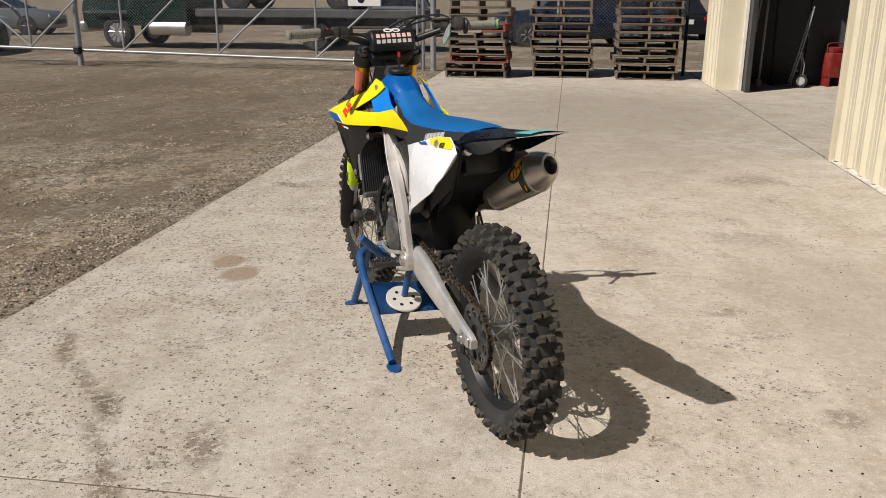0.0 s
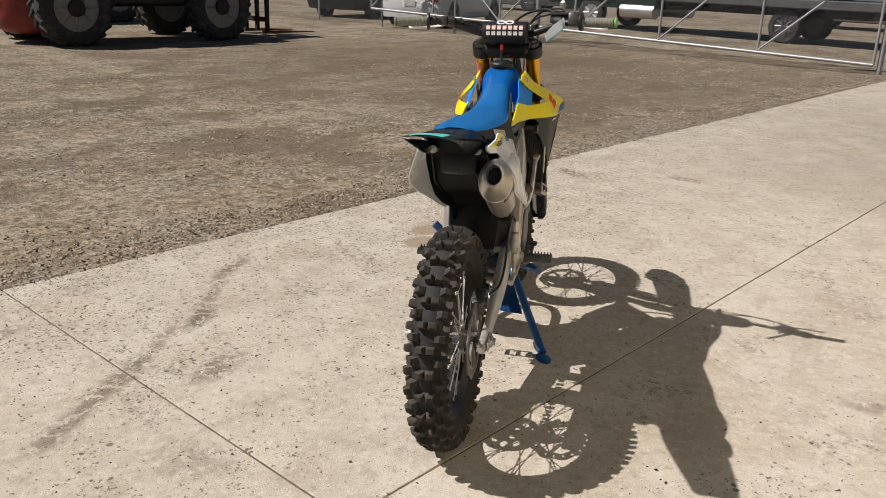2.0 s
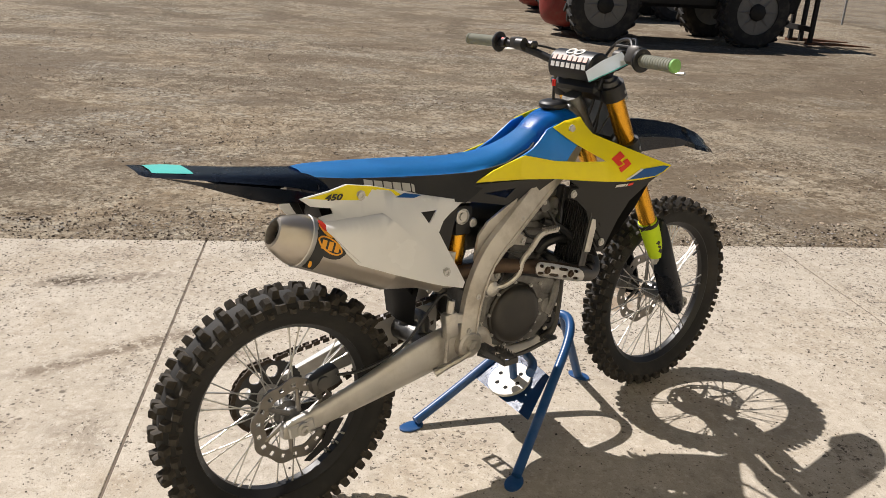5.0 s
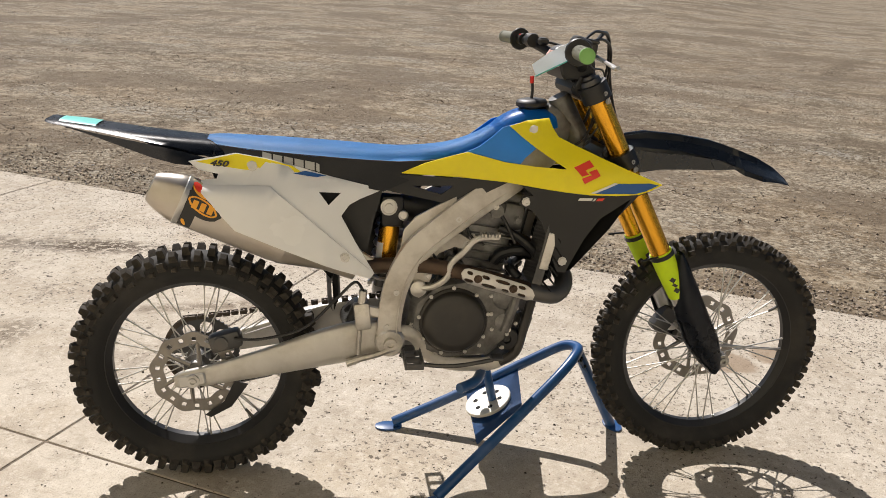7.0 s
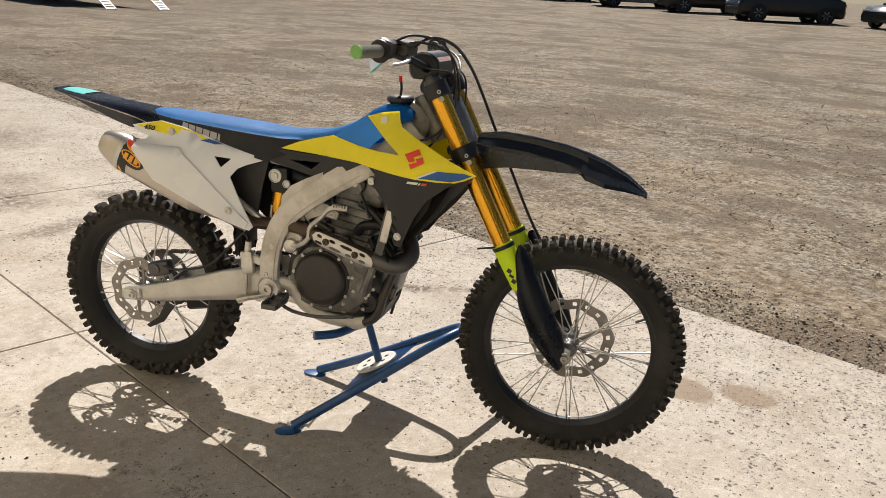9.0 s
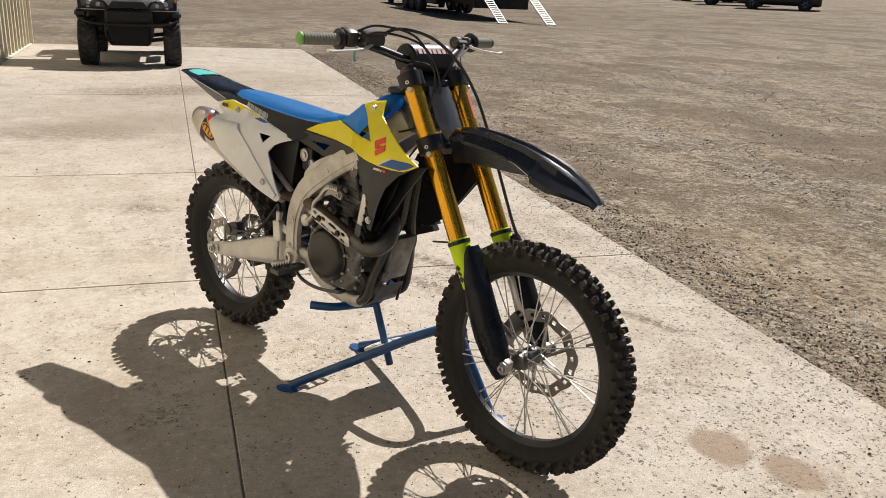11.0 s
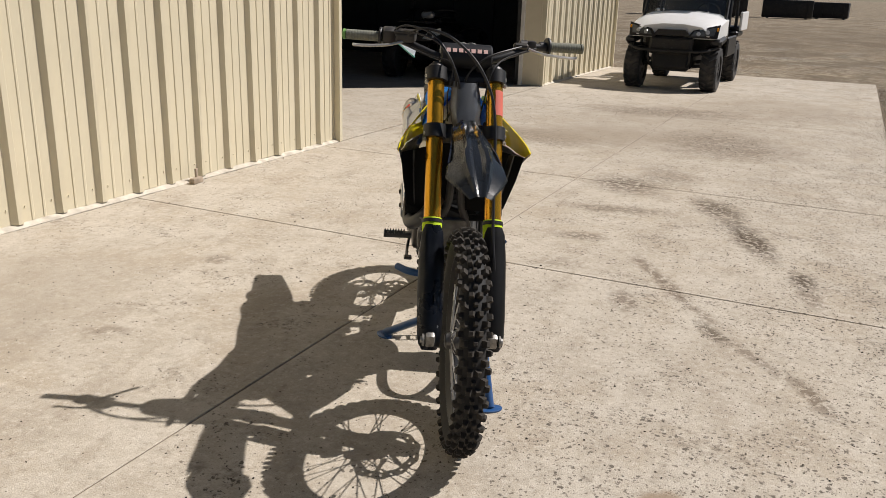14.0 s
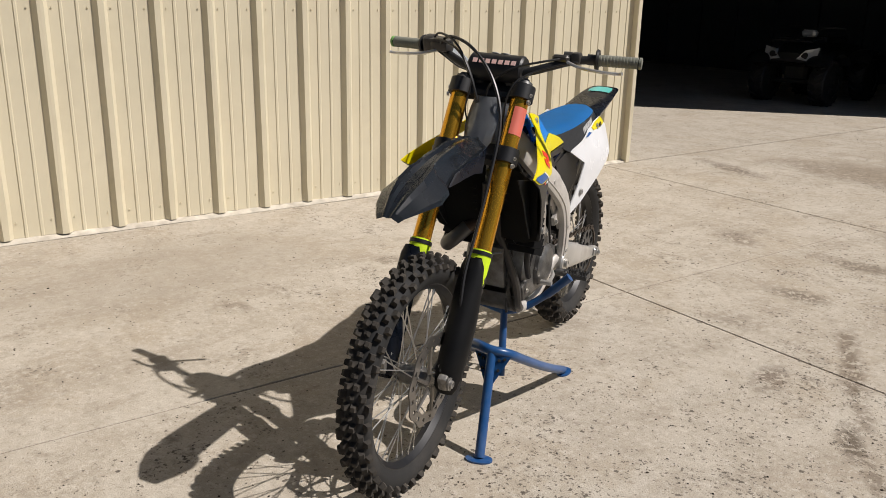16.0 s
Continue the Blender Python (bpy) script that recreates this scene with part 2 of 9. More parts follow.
M_STAND = surface("blue_stand_paint", (0.011, 0.068, 0.205), 0.36, var=0.2, bump=0.06, dirt=(0.25, 0.25, 0.25), dirt_amount=0.3, rough_var=0.2)
M_DISCPAINT = surface("worn_white_steel", (0.62, 0.60, 0.54), 0.5, 0.2, var=0.1, bump=0.1, dirt=DUST, dirt_amount=0.4)
M_CABLE = surface("black_cable", (0.015, 0.015, 0.016), 0.4, var=0.1, bump=0.0)
M_HOLE = surface("deep_black", (0.006, 0.006, 0.006), 0.9, var=0.1, bump=0.0)
M_DISCSTEEL = surface("worn_brake_steel", (0.25, 0.235, 0.215), 0.38, 0.85, var=0.15, scale=14, bump=0.05, dirt=(0.2, 0.17, 0.13), dirt_amount=0.4)
M_CHAIN = surface("oily_chain", (0.075, 0.058, 0.044), 0.55, 0.5, var=0.3, scale=30)
M_LUG = surface("dull_lug_aluminium", (0.34, 0.33, 0.31), 0.42, 0.7, var=0.35, scale=30, fine=260, bump=0.25, dirt=(0.08, 0.065, 0.05), dirt_amount=0.8)
M_RIM = surface("black_rim", (0.008, 0.008, 0.009), 0.42, var=0.2, bump=0.02, dirt=(0.03, 0.027, 0.024), dirt_amount=0.3, rough_var=0.2)
M_STEM = surface("dark_stem", (0.30, 0.31, 0.32), 0.22, 0.5, var=0.2, bump=0.04)
M_CHAR = surface("charcoal_gloss_plastic", (0.022, 0.027, 0.034), 0.25, var=0.2, bump=0.01, dirt=(0.06, 0.06, 0.06), dirt_amount=0.25, rough_var=0.12, coat=0.6)
M_GREYPRINT = surface("grey_print", (0.42, 0.42, 0.41), 0.6, var=0.06, bump=0.0)
M_SPAR = surface("dusty_frame_aluminium", (0.62, 0.59, 0.545), 0.48, 0.35, var=0.12, scale=7.0, fine=240, bump=0.15, dirt=(0.21, 0.17, 0.125), dirt_amount=0.7)
M_ARM = surface("swingarm_aluminium", (0.57, 0.555, 0.525), 0.36, 0.5, var=0.12, scale=7.0, fine=200, bump=0.08, dirt=(0.22, 0.18, 0.135), dirt_amount=0.5)

# ---- ground, slabs and building ----
WALL_X, EDGE_X, END_Y = 2.74, -1.86, -13.4
JOINT_X = 0.39
JOINTS_Y = [-13.4, -10.33, -7.28, -3.39, -1.170, 1.89, 4.94, 7.99, 11.04, 14.1]


def stain(nt, pos, x, y, rx, ry, turn, warp, soft=0.6):
    """A mask that is 1 inside a ragged ellipse on the ground."""
    mp = nt.nodes.new("ShaderNodeMapping")
    mp.vector_type = "TEXTURE"
    mp.inputs["Location"].default_value = (x, y, 0)
    mp.inputs["Rotation"].default_value = (0, 0, radians(turn))
    mp.inputs["Scale"].default_value = (rx, ry, 1000)
    nt.links.new(pos, mp.inputs["Vector"])
    ln = node(nt, "ShaderNodeVectorMath", (0, mp.outputs[0]), op="LENGTH").outputs["Value"]
    d = node(nt, "ShaderNodeMath", (0, warp), (1, 1.5), (2, ln), op="MULTIPLY_ADD").outputs[0]
    return ramp(nt, d, 1.75 + soft / 2, 1.75 - soft / 2)


def times(nt, a, k):
    return node(nt, "ShaderNodeMath", (0, a), (1, k), op="MULTIPLY").outputs[0]


def stretched(nt, pos, turn, sx, sy):
    mp = nt.nodes.new("ShaderNodeMapping")
    mp.inputs["Rotation"].default_value = (0, 0, radians(turn))
    mp.inputs["Scale"].default_value = (sx, sy, 1.0)
    nt.links.new(pos, mp.inputs["Vector"])
    return mp.outputs[0]


def cells(nt, pos, scale, warp=0.0):
    """Distance to the middle of each cell, and a random value of each cell."""
    v = nt.nodes.new("ShaderNodeTexVoronoi")
    nt.links.new(pos, v.inputs["Vector"])
    v.inputs["Scale"].default_value = scale
    sep = nt.nodes.new("ShaderNodeSeparateColor")
    nt.links.new(v.outputs["Color"], sep.inputs[0])
    return v.outputs["Distance"], sep.outputs[0], sep.outputs[1]


def product(nt, a, b):
    return node(nt, "ShaderNodeMath", (0, a), (1, b), op="MULTIPLY").outputs[0]


def shaken(nt, pos, scale, amount):
    """Positions moved about by a noise, to make cells uneven."""
    n = nt.nodes.new("ShaderNodeTexNoise")
    nt.links.new(pos, n.inputs["Vector"])
    n.inputs["Scale"].default_value, n.inputs["Detail"].default_value = scale, 3.0
    v = node(nt, "ShaderNodeVectorMath", (0, n.outputs["Color"]), (1, (amount, amount, 0.0)), op="MULTIPLY").outputs[0]
    return node(nt, "ShaderNodeVectorMath", (0, pos), (1, v), op="ADD").outputs[0]


def specks(nt, pos, scale, size, crowd, lo, hi):
    """Crisp specks, one to a cell, that crowd where the given noise passes from lo to hi."""
    d, r, g = cells(nt, pos, scale)
    keep = node(nt, "ShaderNodeMath", (0, ramp(nt, crowd, lo, hi)), (1, r), op="GREATER_THAN").outputs[0]
    rad = node(nt, "ShaderNodeMath", (0, g), (1, size), (2, size * 0.35), op="MULTIPLY_ADD").outputs[0]
    off = node(nt, "ShaderNodeMath", (0, rad), (1, d), op="SUBTRACT").outputs[0]
    return product(nt, keep, ramp(nt, off, -0.03, 0.05))


def concrete():
    m, nt, b = nodes_of("weathered_concrete")
    pos = nt.nodes.new("ShaderNodeNewGeometry").outputs["Position"]
    warp = noise_of(nt, pos, 5.0, 8.0, 0.72)
    broad, mid = noise_of(nt, pos, 0.6, 6.0, 0.62), noise_of(nt, pos, 2.9, 8.0, 0.68)
    wear = noise_of(nt, stretched(nt, pos, 8, 0.9, 1.2), 1.35, 7.0, 0.66)
    scuff = noise_of(nt, stretched(nt, pos, -20, 1.0, 1.3), 2.4, 8.0, 0.70)
    cloud, fine, grit = noise_of(nt, pos, 9.0, 8.0, 0.72), noise_of(nt, pos, 30.0, 8.0, 0.72), noise_of(nt, pos, 190.0, 3.0, 0.7)
    info = nt.nodes.new("ShaderNodeObjectInfo").outputs["Random"]
    c = mixed(nt, ramp(nt, broad, 0.32, 0.68), (0.435, 0.382, 0.306), (0.520, 0.468, 0.388))
    c = mixed(nt, times(nt, ramp(nt, mid, 0.46, 0.70), 0.8), c, (0.560, 0.512, 0.432))
    c = mixed(nt, times(nt, ramp(nt, mid, 0.50, 0.32), 0.55), c, (0.375, 0.325, 0.256))
    c = mixed(nt, times(nt, info, 0.14), c, (0.38, 0.34, 0.28))
    c = mixed(nt, times(nt, ramp(nt, noise_of(nt, pos, 1.7, 9.0, 0.74), 0.50, 0.60), 0.55), c, (0.400, 0.335, 0.250))
    c = mixed(nt, times(nt, ramp(nt, noise_of(nt, stretched(nt, pos, 35, 1.0, 0.5), 3.6, 9.0, 0.76), 0.53, 0.58), 0.40), c, (0.335, 0.280, 0.215))
    c = mixed(nt, times(nt, ramp(nt, cloud, 0.48, 0.36), 0.52), c, (0.345, 0.300, 0.238))
    c = mixed(nt, times(nt, ramp(nt, fine, 0.44, 0.36), 0.62), c, (0.270, 0.230, 0.180))
    c = mixed(nt, times(nt, ramp(nt, fine, 0.53, 0.63), 0.48), c, (0.63, 0.585, 0.505))
    c = mixed(nt, times(nt, ramp(nt, grit, 0.46, 0.34), 0.62), c, (0.26, 0.22, 0.175))
    wpos = shaken(nt, pos, 90.0, 0.022)
    # scuffed patches, broken up, with pits crowding in them
    area = ramp(nt, scuff, 0.575, 0.655)
    rag = ramp(nt, fine, 0.515, 0.475)
    c = mixed(nt, times(nt, product(nt, area, rag), 0.46), c, (0.165, 0.138, 0.108))
    # crumbs of dirt carried in from the yard lie thicker towards it
    xyz = nt.nodes.new("ShaderNodeSeparateXYZ")
    nt.links.new(pos, xyz.inputs[0])
    carried = node(nt, "ShaderNodeMath", (0, ramp(nt, xyz.outputs[0], 0.9, -1.5)), (1, 0.155), (2, -0.045), op="MULTIPLY_ADD").outputs[0]
    crowd = node(nt, "ShaderNodeMath", (0, wear), (1, scuff), op="MAXIMUM").outputs[0]
    crowd = node(nt, "ShaderNodeMath", (0, crowd), (1, carried), op="ADD").outputs[0]
    c = mixed(nt, times(nt, specks(nt, wpos, 110.0, 0.42, crowd, 0.51, 0.84), 0.76), c, (0.120, 0.100, 0.080))
    c = mixed(nt, times(nt, specks(nt, wpos, 48.0, 0.32, crowd, 0.53, 0.90), 0.85), c, (0.095, 0.079, 0.063))
    c = mixed(nt, times(nt, specks(nt, wpos, 19.0, 0.17, crowd, 0.52, 1.4), 0.8), c, (0.12, 0.10, 0.08))
    c = mixed(nt, times(nt, specks(nt, pos, 80.0, 0.40, cloud, 0.40, 0.9), 0.3), c, (0.66, 0.615, 0.54))
    broken_mask = ramp(nt, noise_of(nt, shaken(nt, pos, 9.0, 0.10), 24.0, 8.0, 0.80), 0.545, 0.505)
    for x, y, rx, ry, turn, col, k, broken in (
            (-1.235, 0.857, 0.085, 0.10, 0, (0.27, 0.20, 0.135), 0.8, 0), (-1.10, 0.682, 0.085, 0.11, 0, (0.27, 0.20, 0.135), 0.8, 0),
            (-1.43, -0.30, 0.035, 0.15, 30, (0.14, 0.11, 0.08), 0.8, 1), (-1.20, -0.55, 0.03, 0.18, 40, (0.15, 0.12, 0.09), 0.65, 1), (-0.93, -0.95, 0.03, 0.16, 38, (0.15, 0.12, 0.09), 0.55, 1),
            (-0.74, -1.22, 0.045, 0.18, 30, (0.14, 0.11, 0.08), 0.75, 1), (-0.57, -1.48, 0.04, 0.16, 30, (0.14, 0.11, 0.08), 0.65, 1), (-1.38, -1.40, 0.05, 0.14, 15, (0.16, 0.13, 0.10), 0.7, 1), (-0.58, -0.93, 0.06, 0.12, 20, (0.13, 0.10, 0.075), 0.7, 1), (-0.14, -1.34, 0.10, 0.10, 0, (0.13, 0.10, 0.075), 0.25, 1),
            (-1.0, -2.32, 0.09, 0.34, 22, (0.085, 0.067, 0.048), 1.0, 1), (-0.72, -2.95, 0.13, 0.30, 28, (0.10, 0.08, 0.058), 0.85, 1), (-0.22, -3.85, 0.20, 0.34, 22, (0.13, 0.105, 0.08), 0.45, 1), (-1.33, -1.67, 0.06, 0.13, 10, (0.085, 0.067, 0.048), 1.0, 1), (-1.02, -0.72, 0.04, 0.12, 35, (0.10, 0.08, 0.058), 0.85, 1), (-0.10, -1.86, 0.14, 0.08, 10, (0.14, 0.115, 0.085), 0.7, 1), (-0.11, -1.27, 0.12, 0.07, 0, (0.14, 0.115, 0.085), 0.25, 1),
            (0.9, 7.4, 1.9, 2.6, 0, (0.27, 0.228, 0.178), 0.62, 0), (0.6, 4.2, 1.6, 1.0, 0, (0.31, 0.265, 0.21), 0.45, 0), (0.3, -6.4, 1.3, 1.6, 0, (0.30, 0.25, 0.19), 0.45, 0), (-0.6, -8.8, 1.0, 1.2, 0, (0.28, 0.23, 0.17), 0.5, 0), (-0.4, -5.6, 0.5, 0.7, 30, (0.15, 0.12, 0.09), 0.7, 1), (0.6, -7.6, 0.8, 0.4, 10, (0.15, 0.12, 0.09), 0.7, 1), (1.4, -5.0, 0.7, 0.35, 0, (0.16, 0.13, 0.10), 0.6, 1),
            (1.55, 1.75, 0.22, 0.15, 0, (0.15, 0.125, 0.10), 0.35, 1), (1.42, -0.45, 0.07, 0.07, 0, (0.16, 0.13, 0.10), 0.6, 1), (-1.49, 2.69, 0.06, 0.14, 70, (0.14, 0.11, 0.085), 0.8, 1), (-0.85, 3.17, 0.12, 0.06, 10, (0.14, 0.11, 0.085), 0.7, 1),
            (1.9, 3.4, 0.24, 0.17, 20, (0.16, 0.13, 0.10), 0.6, 1), (0.80, 1.50, 0.17, 0.14, 0, (0.16, 0.13, 0.10), 0.3, 1), (-0.1, -2.6, 0.35, 0.08, 10, (0.14, 0.115, 0.085), 0.65, 1), (1.2, 0.5, 0.10, 0.05, 30, (0.16, 0.13, 0.10), 0.5, 1),
            (2.05, -4.25, 0.10, 0.36, 75, (0.13, 0.105, 0.08), 0.7, 1), (0.0, -3.38, 0.22, 0.30, 40, (0.12, 0.095, 0.07), 0.8, 1), (0.69, -2.46, 0.10, 0.16, 60, (0.14, 0.11, 0.085), 0.6, 1), (0.9, -5.4, 0.9, 0.5, 20, (0.28, 0.23, 0.17), 0.5, 0), (1.9, 0.6, 0.5, 0.9, 10, (0.33, 0.285, 0.225), 0.5, 0)):
        f = stain(nt, pos, x, y, rx, ry, turn, warp, 0.9 if broken or rx > 0.3 else 0.3)
        if broken:
            f = product(nt, f, broken_mask)
        c = mixed(nt, times(nt, f, k), c, (col[0] * 1.05, col[1] * 1.0, col[2] * 0.95) if broken else col)
    nt.links.new(c, b.inputs["Base Color"])
    b.inputs["Roughness"].default_value = 0.88
    b.inputs["Specular IOR Level"].default_value = 0.25
    h = node(nt, "ShaderNodeMath", (0, fine), (1, 1.2), (2, grit), op="MULTIPLY_ADD").outputs[0]
    bump_of(nt, h, 0.5, 0.006, b)
    return m


def dirt():
    m, nt, b = nodes_of("packed_dirt_and_gravel")
    pos = nt.nodes.new("ShaderNodeNewGeometry").outputs["Position"]
    track = noise_of(nt, stretched(nt, pos, -14, 1.0, 0.45), 1.5, 9.0, 0.72)
    track2 = noise_of(nt, stretched(nt, pos, 40, 1.0, 0.30), 1.9, 7.0, 0.66)
    broad, mid = noise_of(nt, pos, 0.16, 8.0, 0.68), noise_of(nt, pos, 2.2, 9.0, 0.70)
    lump, fine = noise_of(nt, pos, 9.0, 8.0, 0.74), noise_of(nt, pos, 30.0, 5.0, 0.72)
    patch = ramp(nt, noise_of(nt, stretched(nt, pos, -8, 1.0, 0.7), 1.1, 7.0, 0.72), 0.47, 0.58)
    wpos = shaken(nt, pos, 30.0, 0.05)
    d1, r1, g1 = cells(nt, wpos, 32.0)
    d2, r2, g2 = cells(nt, wpos, 68.0)
    c = mixed(nt, ramp(nt, broad, 0.40, 0.60), (0.335, 0.243, 0.165), (0.475, 0.370, 0.268))
    c = mixed(nt, times(nt, ramp(nt, track, 0.48, 0.56), 0.8), c, (0.560, 0.455, 0.345))
    c = mixed(nt, times(nt, ramp(nt, track2, 0.52, 0.57), 0.85), c, (0.245, 0.175, 0.118))
    c = mixed(nt, times(nt, ramp(nt, mid, 0.50, 0.56), 0.70), c, (0.235, 0.168, 0.115))
    c = mixed(nt, times(nt, ramp(nt, noise_of(nt, stretched(nt, pos, 5, 1.0, 0.60), 3.4, 9.0, 0.78), 0.53, 0.57), 0.70), c, (0.590, 0.490, 0.385))
    c = mixed(nt, times(nt, ramp(nt, noise_of(nt, stretched(nt, pos, -22, 1.0, 0.55), 2.6, 9.0, 0.78), 0.54, 0.58), 0.75), c, (0.200, 0.145, 0.100))
    # wheel tracks that curve across the yard: (centre x, y, radius, half width, light or dark)
    for cx, cy, r, w, dark in ((-30, 12, 22, 0.16, 1), (-30, 12, 23.6, 0.16, 1), (-2, -34, 30, 0.2, 1), (-2, -34, 31.7, 0.2, 1), (-24, -24, 19, 0.22, 1), (-24, -24, 20.7, 0.22, 0), (-9, 30, 27, 0.2, 0), (-9, 30, 28.8, 0.2, 1), (-45, 2, 38.5, 0.2, 1), (-45, 2, 40.2, 0.2, 0), (-14, -12, 7.0, 0.14, 1), (-14, -12, 8.6, 0.14, 1), (-16, -2, 9.0, 0.15, 1), (-16, -2, 10.6, 0.15, 1), (-7, -22, 6.0, 0.14, 1), (-7, -22, 7.5, 0.14, 1)):
        sub = node(nt, "ShaderNodeVectorMath", (0, pos), (1, (cx, cy, 0)), op="SUBTRACT").outputs[0]
        ln = node(nt, "ShaderNodeVectorMath", (0, sub), op="LENGTH").outputs["Value"]
        wob = node(nt, "ShaderNodeMath", (0, mid), (1, 0.35), (2, ln), op="MULTIPLY_ADD").outputs[0]
        off = node(nt, "ShaderNodeMath", (0, wob), (1, r), op="SUBTRACT").outputs[0]
        ab = node(nt, "ShaderNodeMath", (0, off), op="ABSOLUTE").outputs[0]
        f = product(nt, ramp(nt, ab, w * 1.2, w * 0.7), ramp(nt, broad, 0.40, 0.54))
        c = mixed(nt, times(nt, f, 0.88), c, (0.190, 0.145, 0.100) if dark else (0.58, 0.475, 0.36))
    # two plain single tracks and a pale one that cross on the open dirt
    for cx, cy, r, w, k, col in ((40.9, -49.9, 71.19, 0.13, 0.75, (0.150, 0.112, 0.078)), (2.3, -25.2, 29.32, 0.10, 0.6, (0.160, 0.118, 0.082)), (-11.4, -28.5, 27.03, 0.20, 0.45, (0.170, 0.128, 0.090)), (40.9, -49.9, 69.5, 0.12, 0.45, (0.170, 0.128, 0.090)), (40.9, -49.9, 70.85, 0.12, 0.35, (0.58, 0.49, 0.39)), (234.3, -45.5, 237.88, 0.20, 0.5, (0.160, 0.122, 0.088)), (232.4, -45.5, 237.88, 0.16, 0.35, (0.170, 0.130, 0.095)), (-344.2, -19.7, 342.74, 0.16, 0.25, (0.58, 0.49, 0.39))):
        sub = node(nt, "ShaderNodeVectorMath", (0, pos), (1, (cx, cy, 0)), op="SUBTRACT").outputs[0]
        ln = node(nt, "ShaderNodeVectorMath", (0, sub), op="LENGTH").outputs["Value"]
        wob = node(nt, "ShaderNodeMath", (0, lump), (1, 0.22), (2, ln), op="MULTIPLY_ADD").outputs[0]
        off = node(nt, "ShaderNodeMath", (0, wob), (1, r + 0.11), op="SUBTRACT").outputs[0]
        ab = node(nt, "ShaderNodeMath", (0, off), op="ABSOLUTE").outputs[0]
        c = mixed(nt, times(nt, product(nt, ramp(nt, ab, w * 1.25, w * 0.55), ramp(nt, mid, 0.36, 0.50)), k), c, col)
    # warm bare clay in broad ragged patches
    clay = ramp(nt, noise_of(nt, stretched(nt, pos, -20, 1.0, 0.5), 0.42, 8.0, 0.72), 0.49, 0.57)
    c = mixed(nt, times(nt, clay, 0.36), c, (0.500, 0.365, 0.235))
    # lumps: their shadowed and sunlit sides painted as dark and pale colour
    c = mixed(nt, times(nt, ramp(nt, lump, 0.465, 0.415), 0.80), c, (0.165, 0.118, 0.080))
    c = mixed(nt, times(nt, ramp(nt, lump, 0.535, 0.590), 0.78), c, (0.660, 0.555, 0.435))
    # loose stone patches: own tone per cell, gap shade painted dark; few crumbs elsewhere
    much = node(nt, "ShaderNodeMath", (0, patch), (1, 0.66), (2, 0.12), op="MULTIPLY_ADD").outputs[0]
    shade = mixed(nt, ramp(nt, r1, 0.1, 0.9), (0.190, 0.142, 0.102), (0.740, 0.640, 0.520))
    c = mixed(nt, product(nt, much, ramp(nt, g1, 0.35, 0.55)), c, shade)
    shade = mixed(nt, ramp(nt, r2, 0.1, 0.9), (0.170, 0.126, 0.090), (0.720, 0.620, 0.500))
    c = mixed(nt, product(nt, much, ramp(nt, g2, 0.40, 0.60)), c, shade)
    c = mixed(nt, times(nt, product(nt, much, ramp(nt, d1, 0.50, 0.70)), 0.6), c, (0.120, 0.088, 0.062))
    # fine grain, its small shadows and lit crumbs painted the same way
    c = mixed(nt, times(nt, ramp(nt, fine, 0.46, 0.38), 0.75), c, (0.115, 0.084, 0.058))
    c = mixed(nt, times(nt, ramp(nt, fine, 0.56, 0.65), 0.55), c, (0.680, 0.580, 0.460))
    # grey stone pressed into the dirt
    grey = product(nt, ramp(nt, noise_of(nt, stretched(nt, pos, 20, 1.0, 0.6), 0.8, 8.0, 0.74), 0.54, 0.60), ramp(nt, g1, 0.25, 0.45))
    c = mixed(nt, times(nt, grey, 0.5), c, mixed(nt, ramp(nt, r1, 0.1, 0.9), (0.20, 0.178, 0.155), (0.66, 0.61, 0.55)))
    # darker ground by the gate and in scattered patches
    warp = noise_of(nt, pos, 0.35, 6.0, 0.7)
    for x, y, rx, ry, k in ((-6.5, 8.5, 5.5, 4.2, 0.62), (-13.0, 1.0, 3.0, 2.0, 0.3), (-4.5, -11.5, 3.5, 3.0, 0.35), (-10.0, -34.0, 16.0, 12.0, 0.45)):
        c = mixed(nt, times(nt, stain(nt, pos, x, y, rx, ry, 10, warp, 1.0), k), c, (0.205, 0.150, 0.105))
    c = mixed(nt, times(nt, ramp(nt, noise_of(nt, stretched(nt, pos, 12, 1.0, 0.75), 0.55, 8.0, 0.70), 0.50, 0.56), 0.68), c, (0.215, 0.160, 0.115))
    c = mixed(nt, 1.0, c, (0.635, 0.655, 0.622), "MULTIPLY")
    nt.links.new(c, b.inputs["Base Color"])
    b.inputs["Roughness"].default_value = 0.95
    b.inputs["Specular IOR Level"].default_value = 0.15
    h = node(nt, "ShaderNodeMath", (0, d1), (1, -0.6), (2, fine), op="MULTIPLY_ADD").outputs[0]
    h = node(nt, "ShaderNodeMath", (0, lump), (1, 2.2), (2, h), op="MULTIPLY_ADD").outputs[0]
    bump_of(nt, h, 0.55, 0.028, b)
    return m


M_CONCRETE, M_DIRT = concrete(), dirt()
M_JOINT = surface("joint_dirt", (0.14, 0.112, 0.085), 0.95, var=0.4, scale=20)
M_STONE = surface("grey_gravel", (0.335, 0.28, 0.22), 0.9, var=0.45, scale=23.0)


